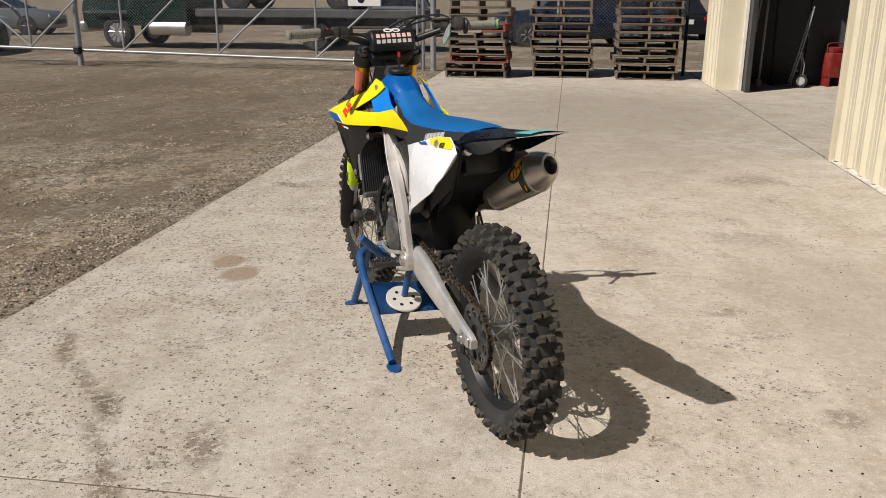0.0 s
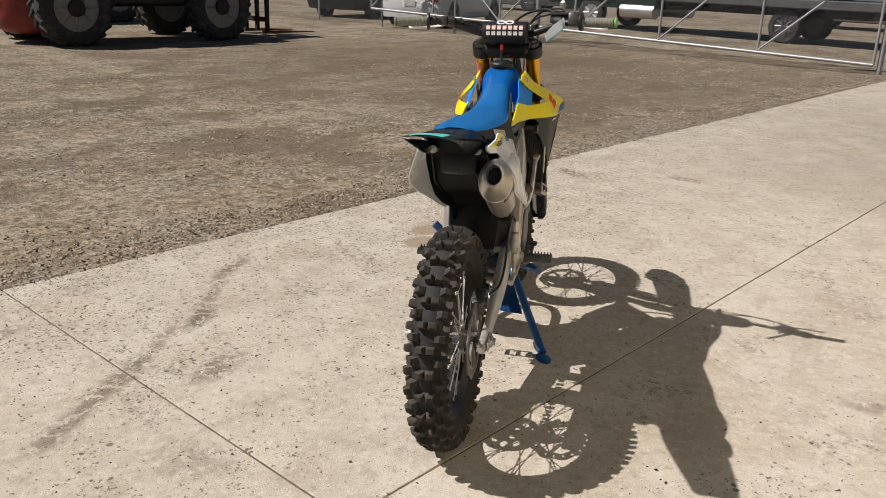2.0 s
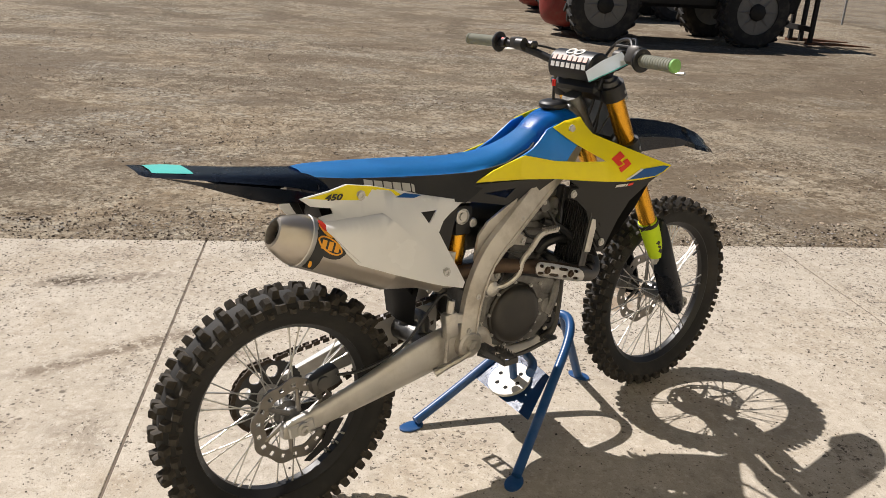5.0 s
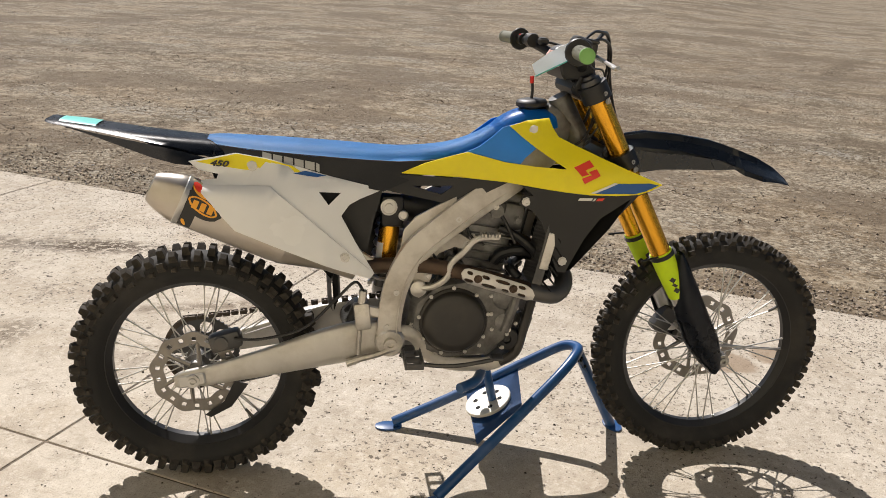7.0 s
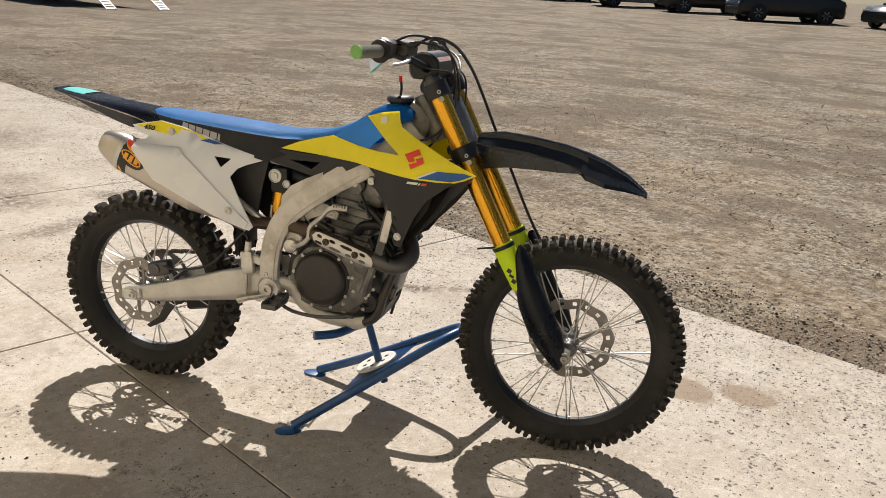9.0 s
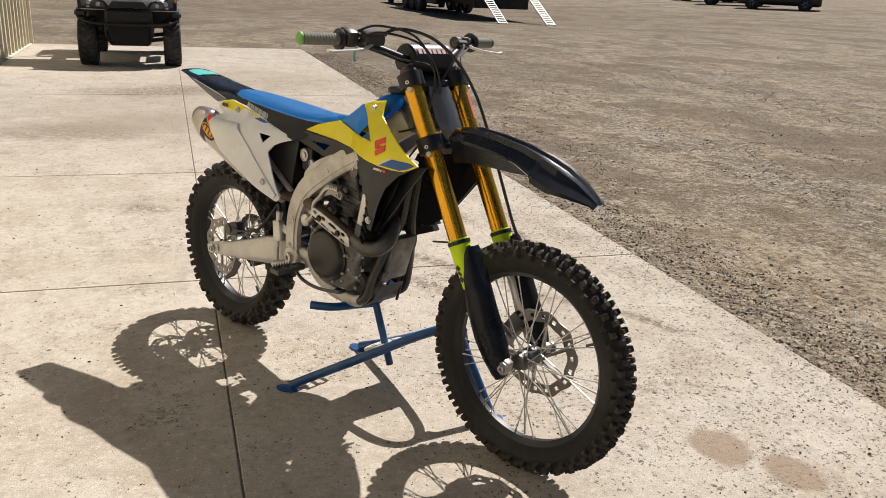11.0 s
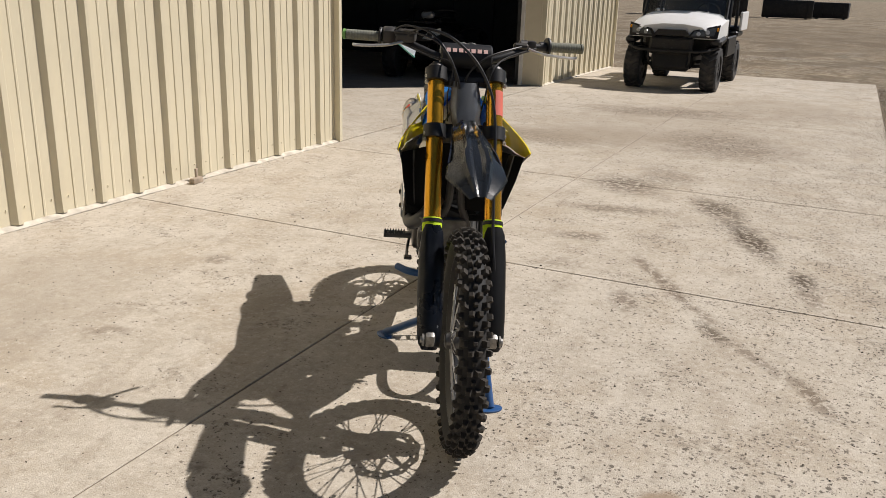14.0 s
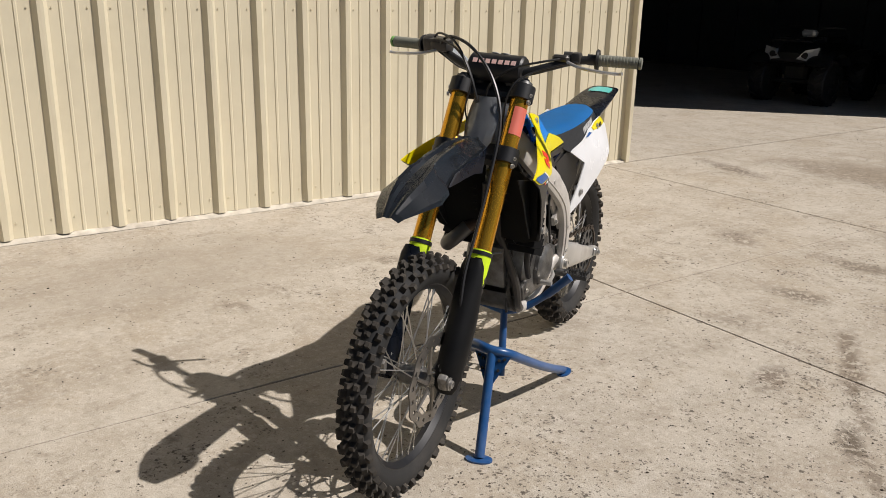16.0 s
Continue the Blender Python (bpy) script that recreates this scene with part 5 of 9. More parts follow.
# round side boss and its bracket ahead of the engine, right side
bm = bmesh.new()
turned(bm, (0.098, -0.070, 0.422), (0, -1, 0), [(0, 0.036), (0.022, 0.036), (0.030, 0.030), (0.032, 0.012), (0.026, 0.010)], 18)
part("engine_boss", bm, M_BLACK, engine, "black round cover ahead of the crankcase")
bm = bmesh.new()
box(bm, (0.175, 0, 0.515), (0.03, 0.10, 0.16), rot=(0, 16, 0), bevel=0.01, seg=2)
box(bm, (0.150, -0.045, 0.455), (0.05, 0.03, 0.05), rot=(0, 16, 0), bevel=0.008)
part("front_engine_mount", bm, M_ENGINE, engine, "dull grey front engine mount")

# ---- exhaust ----
bm = bmesh.new()
sweep(bm, [(0.09, -0.02, 0.70), (0.15, -0.03, 0.675), (0.215, -0.07, 0.645), (0.238, -0.115, 0.60), (0.205, -0.15, 0.572), (0.14, -0.158, 0.585), (0.05, -0.155, 0.612), (-0.05, -0.145, 0.635), (-0.14, -0.12, 0.645), (-0.24, -0.09, 0.635), (-0.33, -0.095, 0.635)], 0.021, 14, 6)
header = part("exhaust_header", bm, M_PIPE, bike, "heat-browned exhaust header pipe")
bm = bmesh.new()
sweep(bm, [(0.218, -0.075, 0.643), (0.239, -0.115, 0.60), (0.205, -0.151, 0.571), (0.13, -0.159, 0.587)], 0.0245, 14, 6)
part("pipe_sleeve", bm, M_DARKSTEEL, header)
bm = bmesh.new()
shield = [(x, 0.613 - 0.30 * (x - 0.04) + dz) for x, dz in ((-0.054, 0.004), (-0.046, 0.016), (-0.034, 0.021), (0.02, 0.022), (0.075, 0.021), (0.120, 0.020), (0.136, 0.013), (0.142, 0.0), (0.138, -0.014), (0.122, -0.021), (0.06, -0.021), (0.0, -0.021), (-0.036, -0.020), (-0.050, -0.012))]
def slot(x, z, hw, hh, n=10, tilt=-0.27):
    """A rounded slot, drawn clockwise round its middle."""
    return [(x + hw * math.copysign(abs(math.cos(t)) ** 0.6, math.cos(t)) - tilt * 0.2 * hh * math.sin(t), z + hh * math.sin(t) + tilt * hw * math.copysign(abs(math.cos(t)) ** 0.6, math.cos(t))) for t in (2 * math.pi * k / n for k in range(n))]


slots = [slot(x, 0.613 - 0.30 * (x - 0.04) + 0.0105, hw, 0.0050, 10, -0.30) for x, hw in ((-0.031, 0.008), (0.011, 0.010), (0.056, 0.020), (0.108, 0.010))] + [slot(x, 0.613 - 0.30 * (x - 0.04) - 0.0105, hw, 0.0050, 10, -0.30) for x, hw in ((-0.034, 0.012), (0.019, 0.020), (0.063, 0.010), (0.107, 0.011))]
panel(bm, shield, lambda x, z: 0.188 - 11.0 * (z - 0.613 + 0.30 * (x - 0.04)) ** 2, 0.003, 0.02, slots, side=-1)
hs = part("heat_shield", bm, M_STEEL, header, "slotted steel heat shield")
bolts(hs, M_PIPE, [(-0.010, -0.187, 0.629), (0.084, -0.187, 0.601)], 0.0085)
MUF_A, MUF_B = V(-0.335, -0.098, 0.632), V(-0.815, -0.135, 0.856)
d = (MUF_B - MUF_A).normalized()


def oval(bm, rows, n=24, tall=1.18):
    u = V(0, 1, 0)
    u = (u - d * u.dot(d)).normalized()
    w = d.cross(u)
    skin(bm, [[MUF_A + d * s + r * (0.88 * math.cos(t) * u + tall * math.sin(t) * w) for t in (2 * math.pi * i / n for i in range(n))] for s, r in rows])


bm = bmesh.new()
oval(bm, [(-0.02, 0.022), (0.06, 0.026), (0.10, 0.034), (0.17, 0.049), (0.178, 0.0505), (0.182, 0.0495), (0.20, 0.051), (0.445, 0.0525)])
muffler = part("muffler", bm, M_TI, bike, "dull titanium exhaust muffler")
bm = bmesh.new()
oval(bm, [(0.440, 0.0535), (0.452, 0.0545), (0.466, 0.0525), (0.492, 0.045), (0.514, 0.037), (0.523, 0.031), (0.525, 0.025), (0.515, 0.0225), (0.45, 0.0225)], tall=1.12)
part("end_cap", bm, M_TI, muffler, "conical muffler end cap")
bm = bmesh.new()
oval(bm, [(0.500, 0.0222), (0.5015, 0.0222)], tall=1.12)
part("outlet", bm, M_HOLE, muffler, "sooty exhaust outlet")
bm = bmesh.new()
oval(bm, [(0.436, 0.0525), (0.438, 0.0545), (0.449, 0.056), (0.451, 0.0545)], tall=1.13)
part("band", bm, M_STEEL, muffler)


def oval_patch(bm, s0, s1, t0, t1, r, k=10):
    u = V(0, 1, 0)
    u = (u - d * u.dot(d)).normalized()
    w = d.cross(u)
    rows = []
    for i in range(k + 1):
        s = s0 + (s1 - s0) * i / k
        rows.append([MUF_A + d * s + r * (0.88 * math.cos(t) * u + 1.18 * math.sin(t) * w) for t in (t0 + (t1 - t0) * j / 8 for j in range(9))])
    skin(bm, rows, loop=False)


def oval_blob(bm, sc, tc, hs, ht, r, slant=0.0, k=10):
    """A rounded decal on the muffler's skin."""
    u = V(0, 1, 0)
    u = (u - d * u.dot(d)).normalized()
    w = d.cross(u)
    rows = []
    for i in range(k + 1):
        a = -1 + 2 * i / k
        half = ht * math.sqrt(max(0.02, 1 - a * a))
        rows.append([MUF_A + d * (sc + hs * a) + r * (0.88 * math.cos(q) * u + 1.18 * math.sin(q) * w) for q in (tc + slant * a + half * (-1 + 2 * j / 8) for j in range(9))])
    skin(bm, rows, loop=False)


for mirror in (False, True):
    flip = (lambda q: math.pi - q) if mirror else (lambda q: q)
    bm = bmesh.new()
    oval_patch(bm, 0.405, 0.4365, flip(2.15), flip(4.15), 0.0533)
    part("decal", bm, M_BLACKPRINT, muffler, "black decal band")
    for mat, label, sc, tc, hs, ht, q in ((M_BLACKPRINT, "black decal patch", 0.400, 3.42, 0.052, 0.50, 0.0534), (M_ORANGE, "yellow decal patch", 0.412, 3.95, 0.024, 0.24, 0.0539), (M_REDPRINT, "red decal patch", 0.424, 4.10, 0.013, 0.20, 0.0543),
                                          (M_ORANGE, "orange oval decal", 0.397, 3.38, 0.038, 0.27, 0.0541), (M_BLACKPRINT, "black inner oval", 0.397, 3.38, 0.033, 0.20, 0.0545), (M_ORANGE, "orange dot", 0.425, 2.45, 0.007, 0.13, 0.0541)):
        bm = bmesh.new()
        oval_blob(bm, sc, flip(tc), hs, ht, q, -0.12 if mirror else 0.12)
        part("decal", bm, mat, muffler, label)
    for k in range(3):
        bm = bmesh.new()
        oval_patch(bm, 0.371 + 0.019 * k, 0.384 + 0.019 * k, flip(3.20), flip(3.52), 0.0549, 2)
        part("decal", bm, M_ORANGE, muffler, "orange bar")

# ---- tank, seat, plastics ----
def loft_half(rows, k=7):
    """Arched sections across y: rows of (x, half width, z at the sides, z at the crown, power)."""
    out = []
    for x, w, zs, zc, pw in rows:
        sec = []
        for j in range(-k, k + 1):
            t = j / k
            sec.append(V(x, w * math.copysign(abs(t) ** 0.8, t), zs + (zc - zs) * (1 - abs(t) ** pw)))
        out.append(sec)
    fine = [curve(col, 4) for col in zip(*out)]
    return [list(r) for r in zip(*fine)]


bm = bmesh.new()
top = loft_half([(-0.685, 0.040, 0.948, 0.956, 3), (-0.64, 0.070, 0.940, 0.956, 3), (-0.52, 0.090, 0.930, 0.950, 3), (-0.36, 0.094, 0.918, 0.940, 3.5), (-0.21, 0.082, 0.908, 0.932, 3.5), (-0.08, 0.066, 0.915, 0.944, 3.5), (0.01, 0.055, 0.945, 0.977, 3), (0.062, 0.048, 0.985, 1.012, 3)])
skin(bm, top, loop=False)
bmesh.ops.solidify(bm, geom=bm.faces[:], thickness=0.012)
seat = part("seat", bm, M_SEAT, bike, "long saddle with a blue top cover", angle=50)
half_seat = lambda x: lerp(x, [(-0.685, 0.045), (-0.64, 0.072), (-0.52, 0.091), (-0.36, 0.095), (-0.21, 0.085), (-0.08, 0.070), (0.01, 0.059), (0.062, 0.052)])
seat_edge = lambda x: lerp(x, [(-0.685, 0.949), (-0.64, 0.941), (-0.52, 0.931), (-0.36, 0.919), (-0.21, 0.909), (-0.08, 0.916), (0.01, 0.946), (0.062, 0.986)])
for s in (-1, 1):
    bm = bmesh.new()
    out = [(-0.682, 0.940), (-0.64, 0.916), (-0.548, 0.908), (-0.397, 0.870), (-0.25, 0.838), (-0.19, 0.862), (-0.10, 0.893), (-0.015, 0.927), (0.03, 0.975), (0.03, 0.962), (0.01, 0.947), (-0.03, 0.934), (-0.08, 0.918), (-0.14, 0.912), (-0.21, 0.910), (-0.28, 0.914), (-0.36, 0.920), (-0.44, 0.926), (-0.52, 0.932), (-0.60, 0.938), (-0.66, 0.944)]
    out = [p for i, p in enumerate(out) if i != 8]
    panel(bm, out, lambda x, z: half_seat(x) + 0.022 * max(0.0, seat_edge(x) - z) / 0.07, 0.01, 0.035, side=s)
    part("seat_side", bm, M_GRIPPER, seat, "black seat side cover")
    # lettering on the seat side stands as plain bars
    for x0, w in ((-0.548, 0.022), (-0.522, 0.022), (-0.496, 0.022), (-0.470, 0.022), (-0.444, 0.023), (-0.417, 0.008)):
        bm = bmesh.new()
        zc = lerp(x0, [(-0.548, 0.921), (-0.41, 0.896)])
        panel(bm, [(x0, zc - 0.0085), (x0 + w, zc - 0.013), (x0 + w, zc + 0.006), (x0, zc + 0.0105)], lambda x, z: half_seat(x) + 0.022 * max(0.0, seat_edge(x) - z) / 0.07 + 0.0012, 0.001, 0.05, side=s)
        part("print_bar", bm, M_GREYPRINT, seat, "pale grey printed bar")
bm = bmesh.new()
tank = loft_half([(0.035, 0.058, 0.93, 0.992, 3), (0.075, 0.075, 0.93, 1.022, 3), (0.12, 0.085, 0.93, 1.040, 3.2), (0.17, 0.078, 0.985, 1.044, 3.2), (0.205, 0.060, 1.000, 1.028, 3)])
skin(bm, tank, loop=False)
bmesh.ops.solidify(bm, geom=bm.faces[:], thickness=0.006)
tank_ob = part("fuel_tank", bm, M_BLUE, bike, "blue plastic fuel tank", angle=50)
bm = bmesh.new()
turned(bm, (0.147, 0, 1.034), (-0.05, 0, 1), [(0, 0.030), (0.010, 0.034), (0.014, 0.041), (0.024, 0.042), (0.029, 0.038), (0.032, 0.028), (0.033, 0.0001)], 28)
part("fuel_cap", bm, M_BLACK, tank_ob, "black fuel cap")
bm = bmesh.new()
sweep(bm, [(0.145, 0, 1.066), (0.146, 0.002, 1.09), (0.143, 0.0, 1.112)], 0.004, 8, 4)
part("breather_hose", bm, M_BLACK, tank_ob)
bm = bmesh.new()
cyl(bm, (0.143, 0, 1.106), (0.142, 0, 1.124), 0.0055, n=8)
part("breather_valve", bm, M_RED, tank_ob, "red anodised breather valve")

smooth_step = lambda a: (lambda u: u * u * (3 - 2 * u))(min(1.0, max(0.0, a)))
shroud_y = lambda x, z: lerp(x, [(-0.22, 0.092), (-0.05, 0.098), (0.06, 0.124), (0.14, 0.165), (0.20, 0.188), (0.28, 0.200), (0.36, 0.212), (0.44, 0.218)]) - lerp(z, [(0.84, 0.0), (0.87, 0.001), (0.90, 0.008), (0.93, 0.026), (0.96, 0.048), (0.99, 0.070), (1.03, 0.098)]) * lerp(x, [(-0.2, 0.0), (-0.03, 0.25), (0.06, 0.5), (0.12, 0.8), (0.2, 1.0)])
low_y = lambda x, z: lerp(x, [(0.05, 0.118), (0.14, 0.160), (0.20, 0.185), (0.28, 0.198), (0.36, 0.210), (0.445, 0.216)]) - 0.05 * max(0.0, 0.87 - z)


def right_plate_y(x, z):
    """The right number panel: its field stands out over the muffler, its top strip tucks in under the seat."""
    y = lerp(x, [(-0.73, 0.150), (-0.66, 0.168), (-0.6, 0.172), (-0.5, 0.168), (-0.4, 0.158), (-0.3, 0.138), (-0.24, 0.118)])
    y -= lerp(x, [(-0.66, 0.0), (-0.5, 0.12), (-0.4, 0.22), (-0.28, 0.2)]) * (z - 0.74)
    return y - lerp(x, [(-0.62, 0.052), (-0.5, 0.040), (-0.4, 0.022), (-0.3, 0.008)]) * smooth_step((z - 0.836) / 0.056)


def left_plate_y(x, z):
    return lerp(x, [(-0.73, 0.148), (-0.6, 0.156), (-0.5, 0.153), (-0.35, 0.140), (-0.24, 0.114)]) - lerp(x, [(-0.7, 0.42), (-0.45, 0.36), (-0.25, 0.12)]) * max(0.0, z - 0.79)


for s in (-1, 1):
    bm = bmesh.new()
    yellow = [(0.072, 1.005), (0.12, 1.020), (0.172, 1.028), (0.180, 1.005), (0.192, 0.985), (0.23, 0.968), (0.284, 0.946), (0.36, 0.915), (0.443, 0.884), (0.415, 0.869), (0.384, 0.858), (0.33, 0.853), (0.264, 0.852), (0.16, 0.860), (0.057, 0.868), (-0.08, 0.875), (-0.206, 0.882), (-0.145, 0.908), (-0.09, 0.924), (-0.034, 0.938), (0.02, 0.926), (0.06, 0.917), (0.13, 0.913), (0.205, 0.912), (0.17, 0.934), (0.132, 0.958), (0.10, 0.982)]
    panel(bm, yellow, shroud_y, 0.004, 0.016, side=s)
    shroud = part("radiator_shroud", bm, M_YELLOW, bike, "yellow plastic radiator shroud", angle=60)
    # the tank's blue flank between the shroud's two arms
    bm = bmesh.new()
    panel(bm, [(-0.075, 0.922), (-0.02, 0.902), (0.085, 0.900), (0.108, 0.930), (0.142, 0.960), (0.130, 0.992), (0.095, 1.012), (0.055, 1.000), (0.025, 0.975), (-0.005, 0.952), (-0.04, 0.936)], lambda x, z: shroud_y(x, z) - 0.007, 0.004, 0.02, side=s)
    part("tank_side", bm, M_BLUE, tank_ob, "blue plastic tank flank", angle=60)
    bm = bmesh.new()
    black = [(0.100, 0.862), (0.16, 0.857), (0.264, 0.850), (0.384, 0.856), (0.436, 0.879), (0.360, 0.840), (0.296, 0.790), (0.262, 0.735), (0.238, 0.680), (0.222, 0.640), (0.200, 0.642), (0.178, 0.698), (0.156, 0.770), (0.128, 0.800), (0.098, 0.812), (0.105, 0.835), (0.130, 0.838)]
    panel(bm, black, lambda x, z: low_y(x, z) - 0.003, 0.005, 0.03, side=s)
    part("lower_shroud", bm, M_BLACK, shroud, "black plastic lower shroud", angle=60)
    # the scoop's inner wall, set back from the outer panel
    bm = bmesh.new()
    panel(bm, [(0.200, 0.846), (0.300, 0.848), (0.430, 0.874), (0.392, 0.828), (0.345, 0.775), (0.305, 0.722), (0.265, 0.678), (0.229, 0.641), (0.205, 0.70)], lambda x, z: low_y(x, z) - 0.034 - 0.10 * max(0.0, x - 0.25), 0.004, 0.03, side=s)
    part("scoop", bm, M_BLACK, shroud)
    over = lambda x, z: shroud_y(x, z) + 0.0026
    bm = bmesh.new()
    panel(bm, [(0.272, 0.857), (0.330, 0.884), (0.41, 0.887), (0.432, 0.883), (0.40, 0.868), (0.372, 0.860)], over, 0.001, 0.014, side=s)
    part("decal", bm, M_BLUEPRINT, shroud, "dark blue stripe")
    bm = bmesh.new()
    panel(bm, [(0.262, 0.858), (0.322, 0.886), (0.330, 0.884), (0.272, 0.857)], lambda x, z: over(x, z) + 0.0006, 0.001, 0.03, side=s)
    part("decal", bm, M_WHITEPRINT, shroud, "white pinstripe")
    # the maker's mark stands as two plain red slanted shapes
    for poly in ([(0.222, 0.918), (0.262, 0.936), (0.272, 0.922), (0.250, 0.913), (0.257, 0.903), (0.240, 0.898)], [(0.240, 0.893), (0.264, 0.902), (0.258, 0.909), (0.278, 0.916), (0.286, 0.901), (0.247, 0.880)]):
        bm = bmesh.new()
        panel(bm, poly, over, 0.001, 0.012, side=s)
        part("decal", bm, M_REDPRINT, shroud, "red slanted mark")
    bm = bmesh.new()
    for x0, x1 in ((0.235, 0.268), (0.271, 0.276)):
        panel(bm, [(x0, 0.836), (x1, 0.837), (x1 + 0.004, 0.844), (x0 + 0.004, 0.843)], lambda x, z: low_y(x, z) + 0.0, 0.001, 0.05, side=s)
    part("print_bar", bm, M_WHITEPRINT, shroud, "white printed bar")
    bm = bmesh.new()
    panel(bm, [(0.280, 0.837), (0.296, 0.838), (0.300, 0.845), (0.284, 0.844)], low_y, 0.001, 0.05, side=s)
    part("print_bar", bm, M_REDPRINT, shroud, "red printed bar")
    for x, z, f in ((0.132, 0.999, shroud_y), (0.211, 0.672, low_y), (0.113, 0.822, low_y)):
        bolts(shroud, M_STEEL, [(x, s * (f(x, z) - 0.001), z)], 0.009, (0, s, 0))
    # side cover behind the shroud, under the seat
    bm = bmesh.new()
    panel(bm, [(-0.30, 0.853), (-0.20, 0.878), (-0.05, 0.872), (0.075, 0.866), (0.03, 0.842), (-0.03, 0.812), (-0.075, 0.802), (-0.15, 0.818), (-0.22, 0.832)], lambda x, z: 0.088 + 0.05 * (x + 0.3) + 0.12 * max(0.0, z - 0.845), 0.006, 0.04, [[(-0.175, 0.850), (-0.07, 0.852), (-0.10, 0.828)]], side=s)
    part("side_cover", bm, M_BLACK, bike, "black plastic side cover")
    # number panel: a strip below the seat, a slot, and the broad field
    if s == -1:
        plate_y = right_plate_y
        white = [(-0.724, 0.908), (-0.67, 0.920), (-0.610, 0.932), (-0.538, 0.919), (-0.47, 0.901), (-0.398, 0.880), (-0.32, 0.861), (-0.245, 0.843), (-0.308, 0.822), (-0.336, 0.808), (-0.356, 0.782), (-0.32, 0.715), (-0.272, 0.634), (-0.283, 0.622), (-0.36, 0.648), (-0.434, 0.677), (-0.52, 0.712), (-0.612, 0.752), (-0.666, 0.812), (-0.709, 0.864), (-0.675, 0.870), (-0.655, 0.872), (-0.652, 0.882), (-0.70, 0.889)]
        raised = [(-0.704, 0.860), (-0.62, 0.861), (-0.527, 0.858), (-0.434, 0.777), (-0.36, 0.713), (-0.285, 0.646), (-0.292, 0.632), (-0.36, 0.654), (-0.434, 0.683), (-0.52, 0.718), (-0.608, 0.758), (-0.662, 0.816)]
        yellow2, spots = [(-0.705, 0.909), (-0.607, 0.931), (-0.538, 0.918), (-0.475, 0.901), (-0.452, 0.885), (-0.50, 0.889), (-0.588, 0.892)], ((-0.572, 0.901), (-0.348, 0.681))
    else:
        plate_y = left_plate_y
        white = [(-0.690, 0.888), (-0.66, 0.908), (-0.620, 0.926), (-0.538, 0.917), (-0.47, 0.901), (-0.398, 0.880), (-0.32, 0.861), (-0.245, 0.843), (-0.30, 0.815), (-0.345, 0.79), (-0.31, 0.705), (-0.258, 0.618), (-0.272, 0.606), (-0.36, 0.652), (-0.45, 0.692), (-0.53, 0.728), (-0.604, 0.764), (-0.655, 0.815)]
        raised, yellow2, spots = None, [(-0.66, 0.897), (-0.652, 0.911), (-0.620, 0.926), (-0.538, 0.916), (-0.48, 0.901), (-0.50, 0.889), (-0.58, 0.891)], ((-0.55, 0.897), (-0.335, 0.682))
    bm = bmesh.new()
    panel(bm, white, plate_y, 0.004, 0.014, [[(-0.411, 0.842), (-0.356, 0.838), (-0.387, 0.809)]] if s == -1 else (), side=s)
    sp = part("side_panel", bm, M_WHITE, bike, "white plastic side number panel", angle=60)
    if raised:
        bm = bmesh.new()
        panel(bm, raised, lambda x, z: plate_y(x, z) + 0.006, 0.008, 0.016, side=s)
        part("number_field", bm, M_WHITE, sp, "raised white number field", angle=60)
    bm = bmesh.new()
    panel(bm, yellow2, lambda x, z: plate_y(x, z) + 0.0022, 0.001, 0.010, side=s)
    part("decal", bm, M_YELLOW, sp, "yellow stripe")
    bm = bmesh.new()
    panel(bm, [(-0.473, 0.883), (-0.444, 0.889), (-0.392, 0.878), (-0.418, 0.875)], lambda x, z: plate_y(x, z) + 0.0030, 0.001, 0.010, side=s)
    part("decal", bm, M_BLUEPRINT, sp, "dark blue stripe")
    txt = bpy.data.curves.new("displacement_number", "FONT")
    txt.body, txt.size, txt.extrude, txt.align_x, txt.shear, txt.offset = "450", 0.0195 if s == -1 else 0.021, 0.0004, "CENTER", 0.3, 0.0007
    txt.materials.append(M_BLACKPRINT)
    ob = new("number_print", txt)
    ob.parent = sp
    ob.matrix_basis = (pose(-0.650, -(plate_y(-0.650, 0.905) + 0.0065), 0.9015, 88, 2, -5) @ Matrix.Diagonal((1.45, 1, 1, 1)) if s == -1 else pose(-0.590, plate_y(-0.590, 0.893) + 0.0035, 0.893, 68, -6, 183) @ Matrix.Diagonal((1.1, 1, 1, 1)))
    tagged(ob, "black printed number 450")
    bolts(sp, M_STEEL, [(x, s * (plate_y(x, z) + (0.006 if raised and z < 0.8 else 0.001)), z) for x, z in spots], 0.010, (0, s, 0))
    # air-box wall and shock cover behind the panel
    bm = bmesh.new()
    panel(bm, [(-0.40, 0.855), (-0.25, 0.835), (-0.27, 0.76), (-0.29, 0.66), (-0.38, 0.70), (-0.46, 0.77)], lambda x, z: 0.085, 0.01, 0.05, side=s)
    part("air_box", bm, M_BLACK, bike, "black plastic air box")
    if s == 1:
        bm = bmesh.new()
        panel(bm, [(-0.66, 0.895), (-0.40, 0.865), (-0.27, 0.83), (-0.265, 0.72), (-0.25, 0.61), (-0.33, 0.60), (-0.40, 0.66), (-0.50, 0.715), (-0.61, 0.78)], lambda x, z: 0.079, 0.005, 0.05)
        part("inner_panel", bm, M_BLACK, bike, "black plastic inner panel")
        bm = bmesh.new()
        panel(bm, [(-0.32, 0.86), (-0.12, 0.82), (-0.19, 0.70), (-0.235, 0.60), (-0.33, 0.63), (-0.40, 0.74)], lambda x, z: 0.098, 0.006, 0.05)
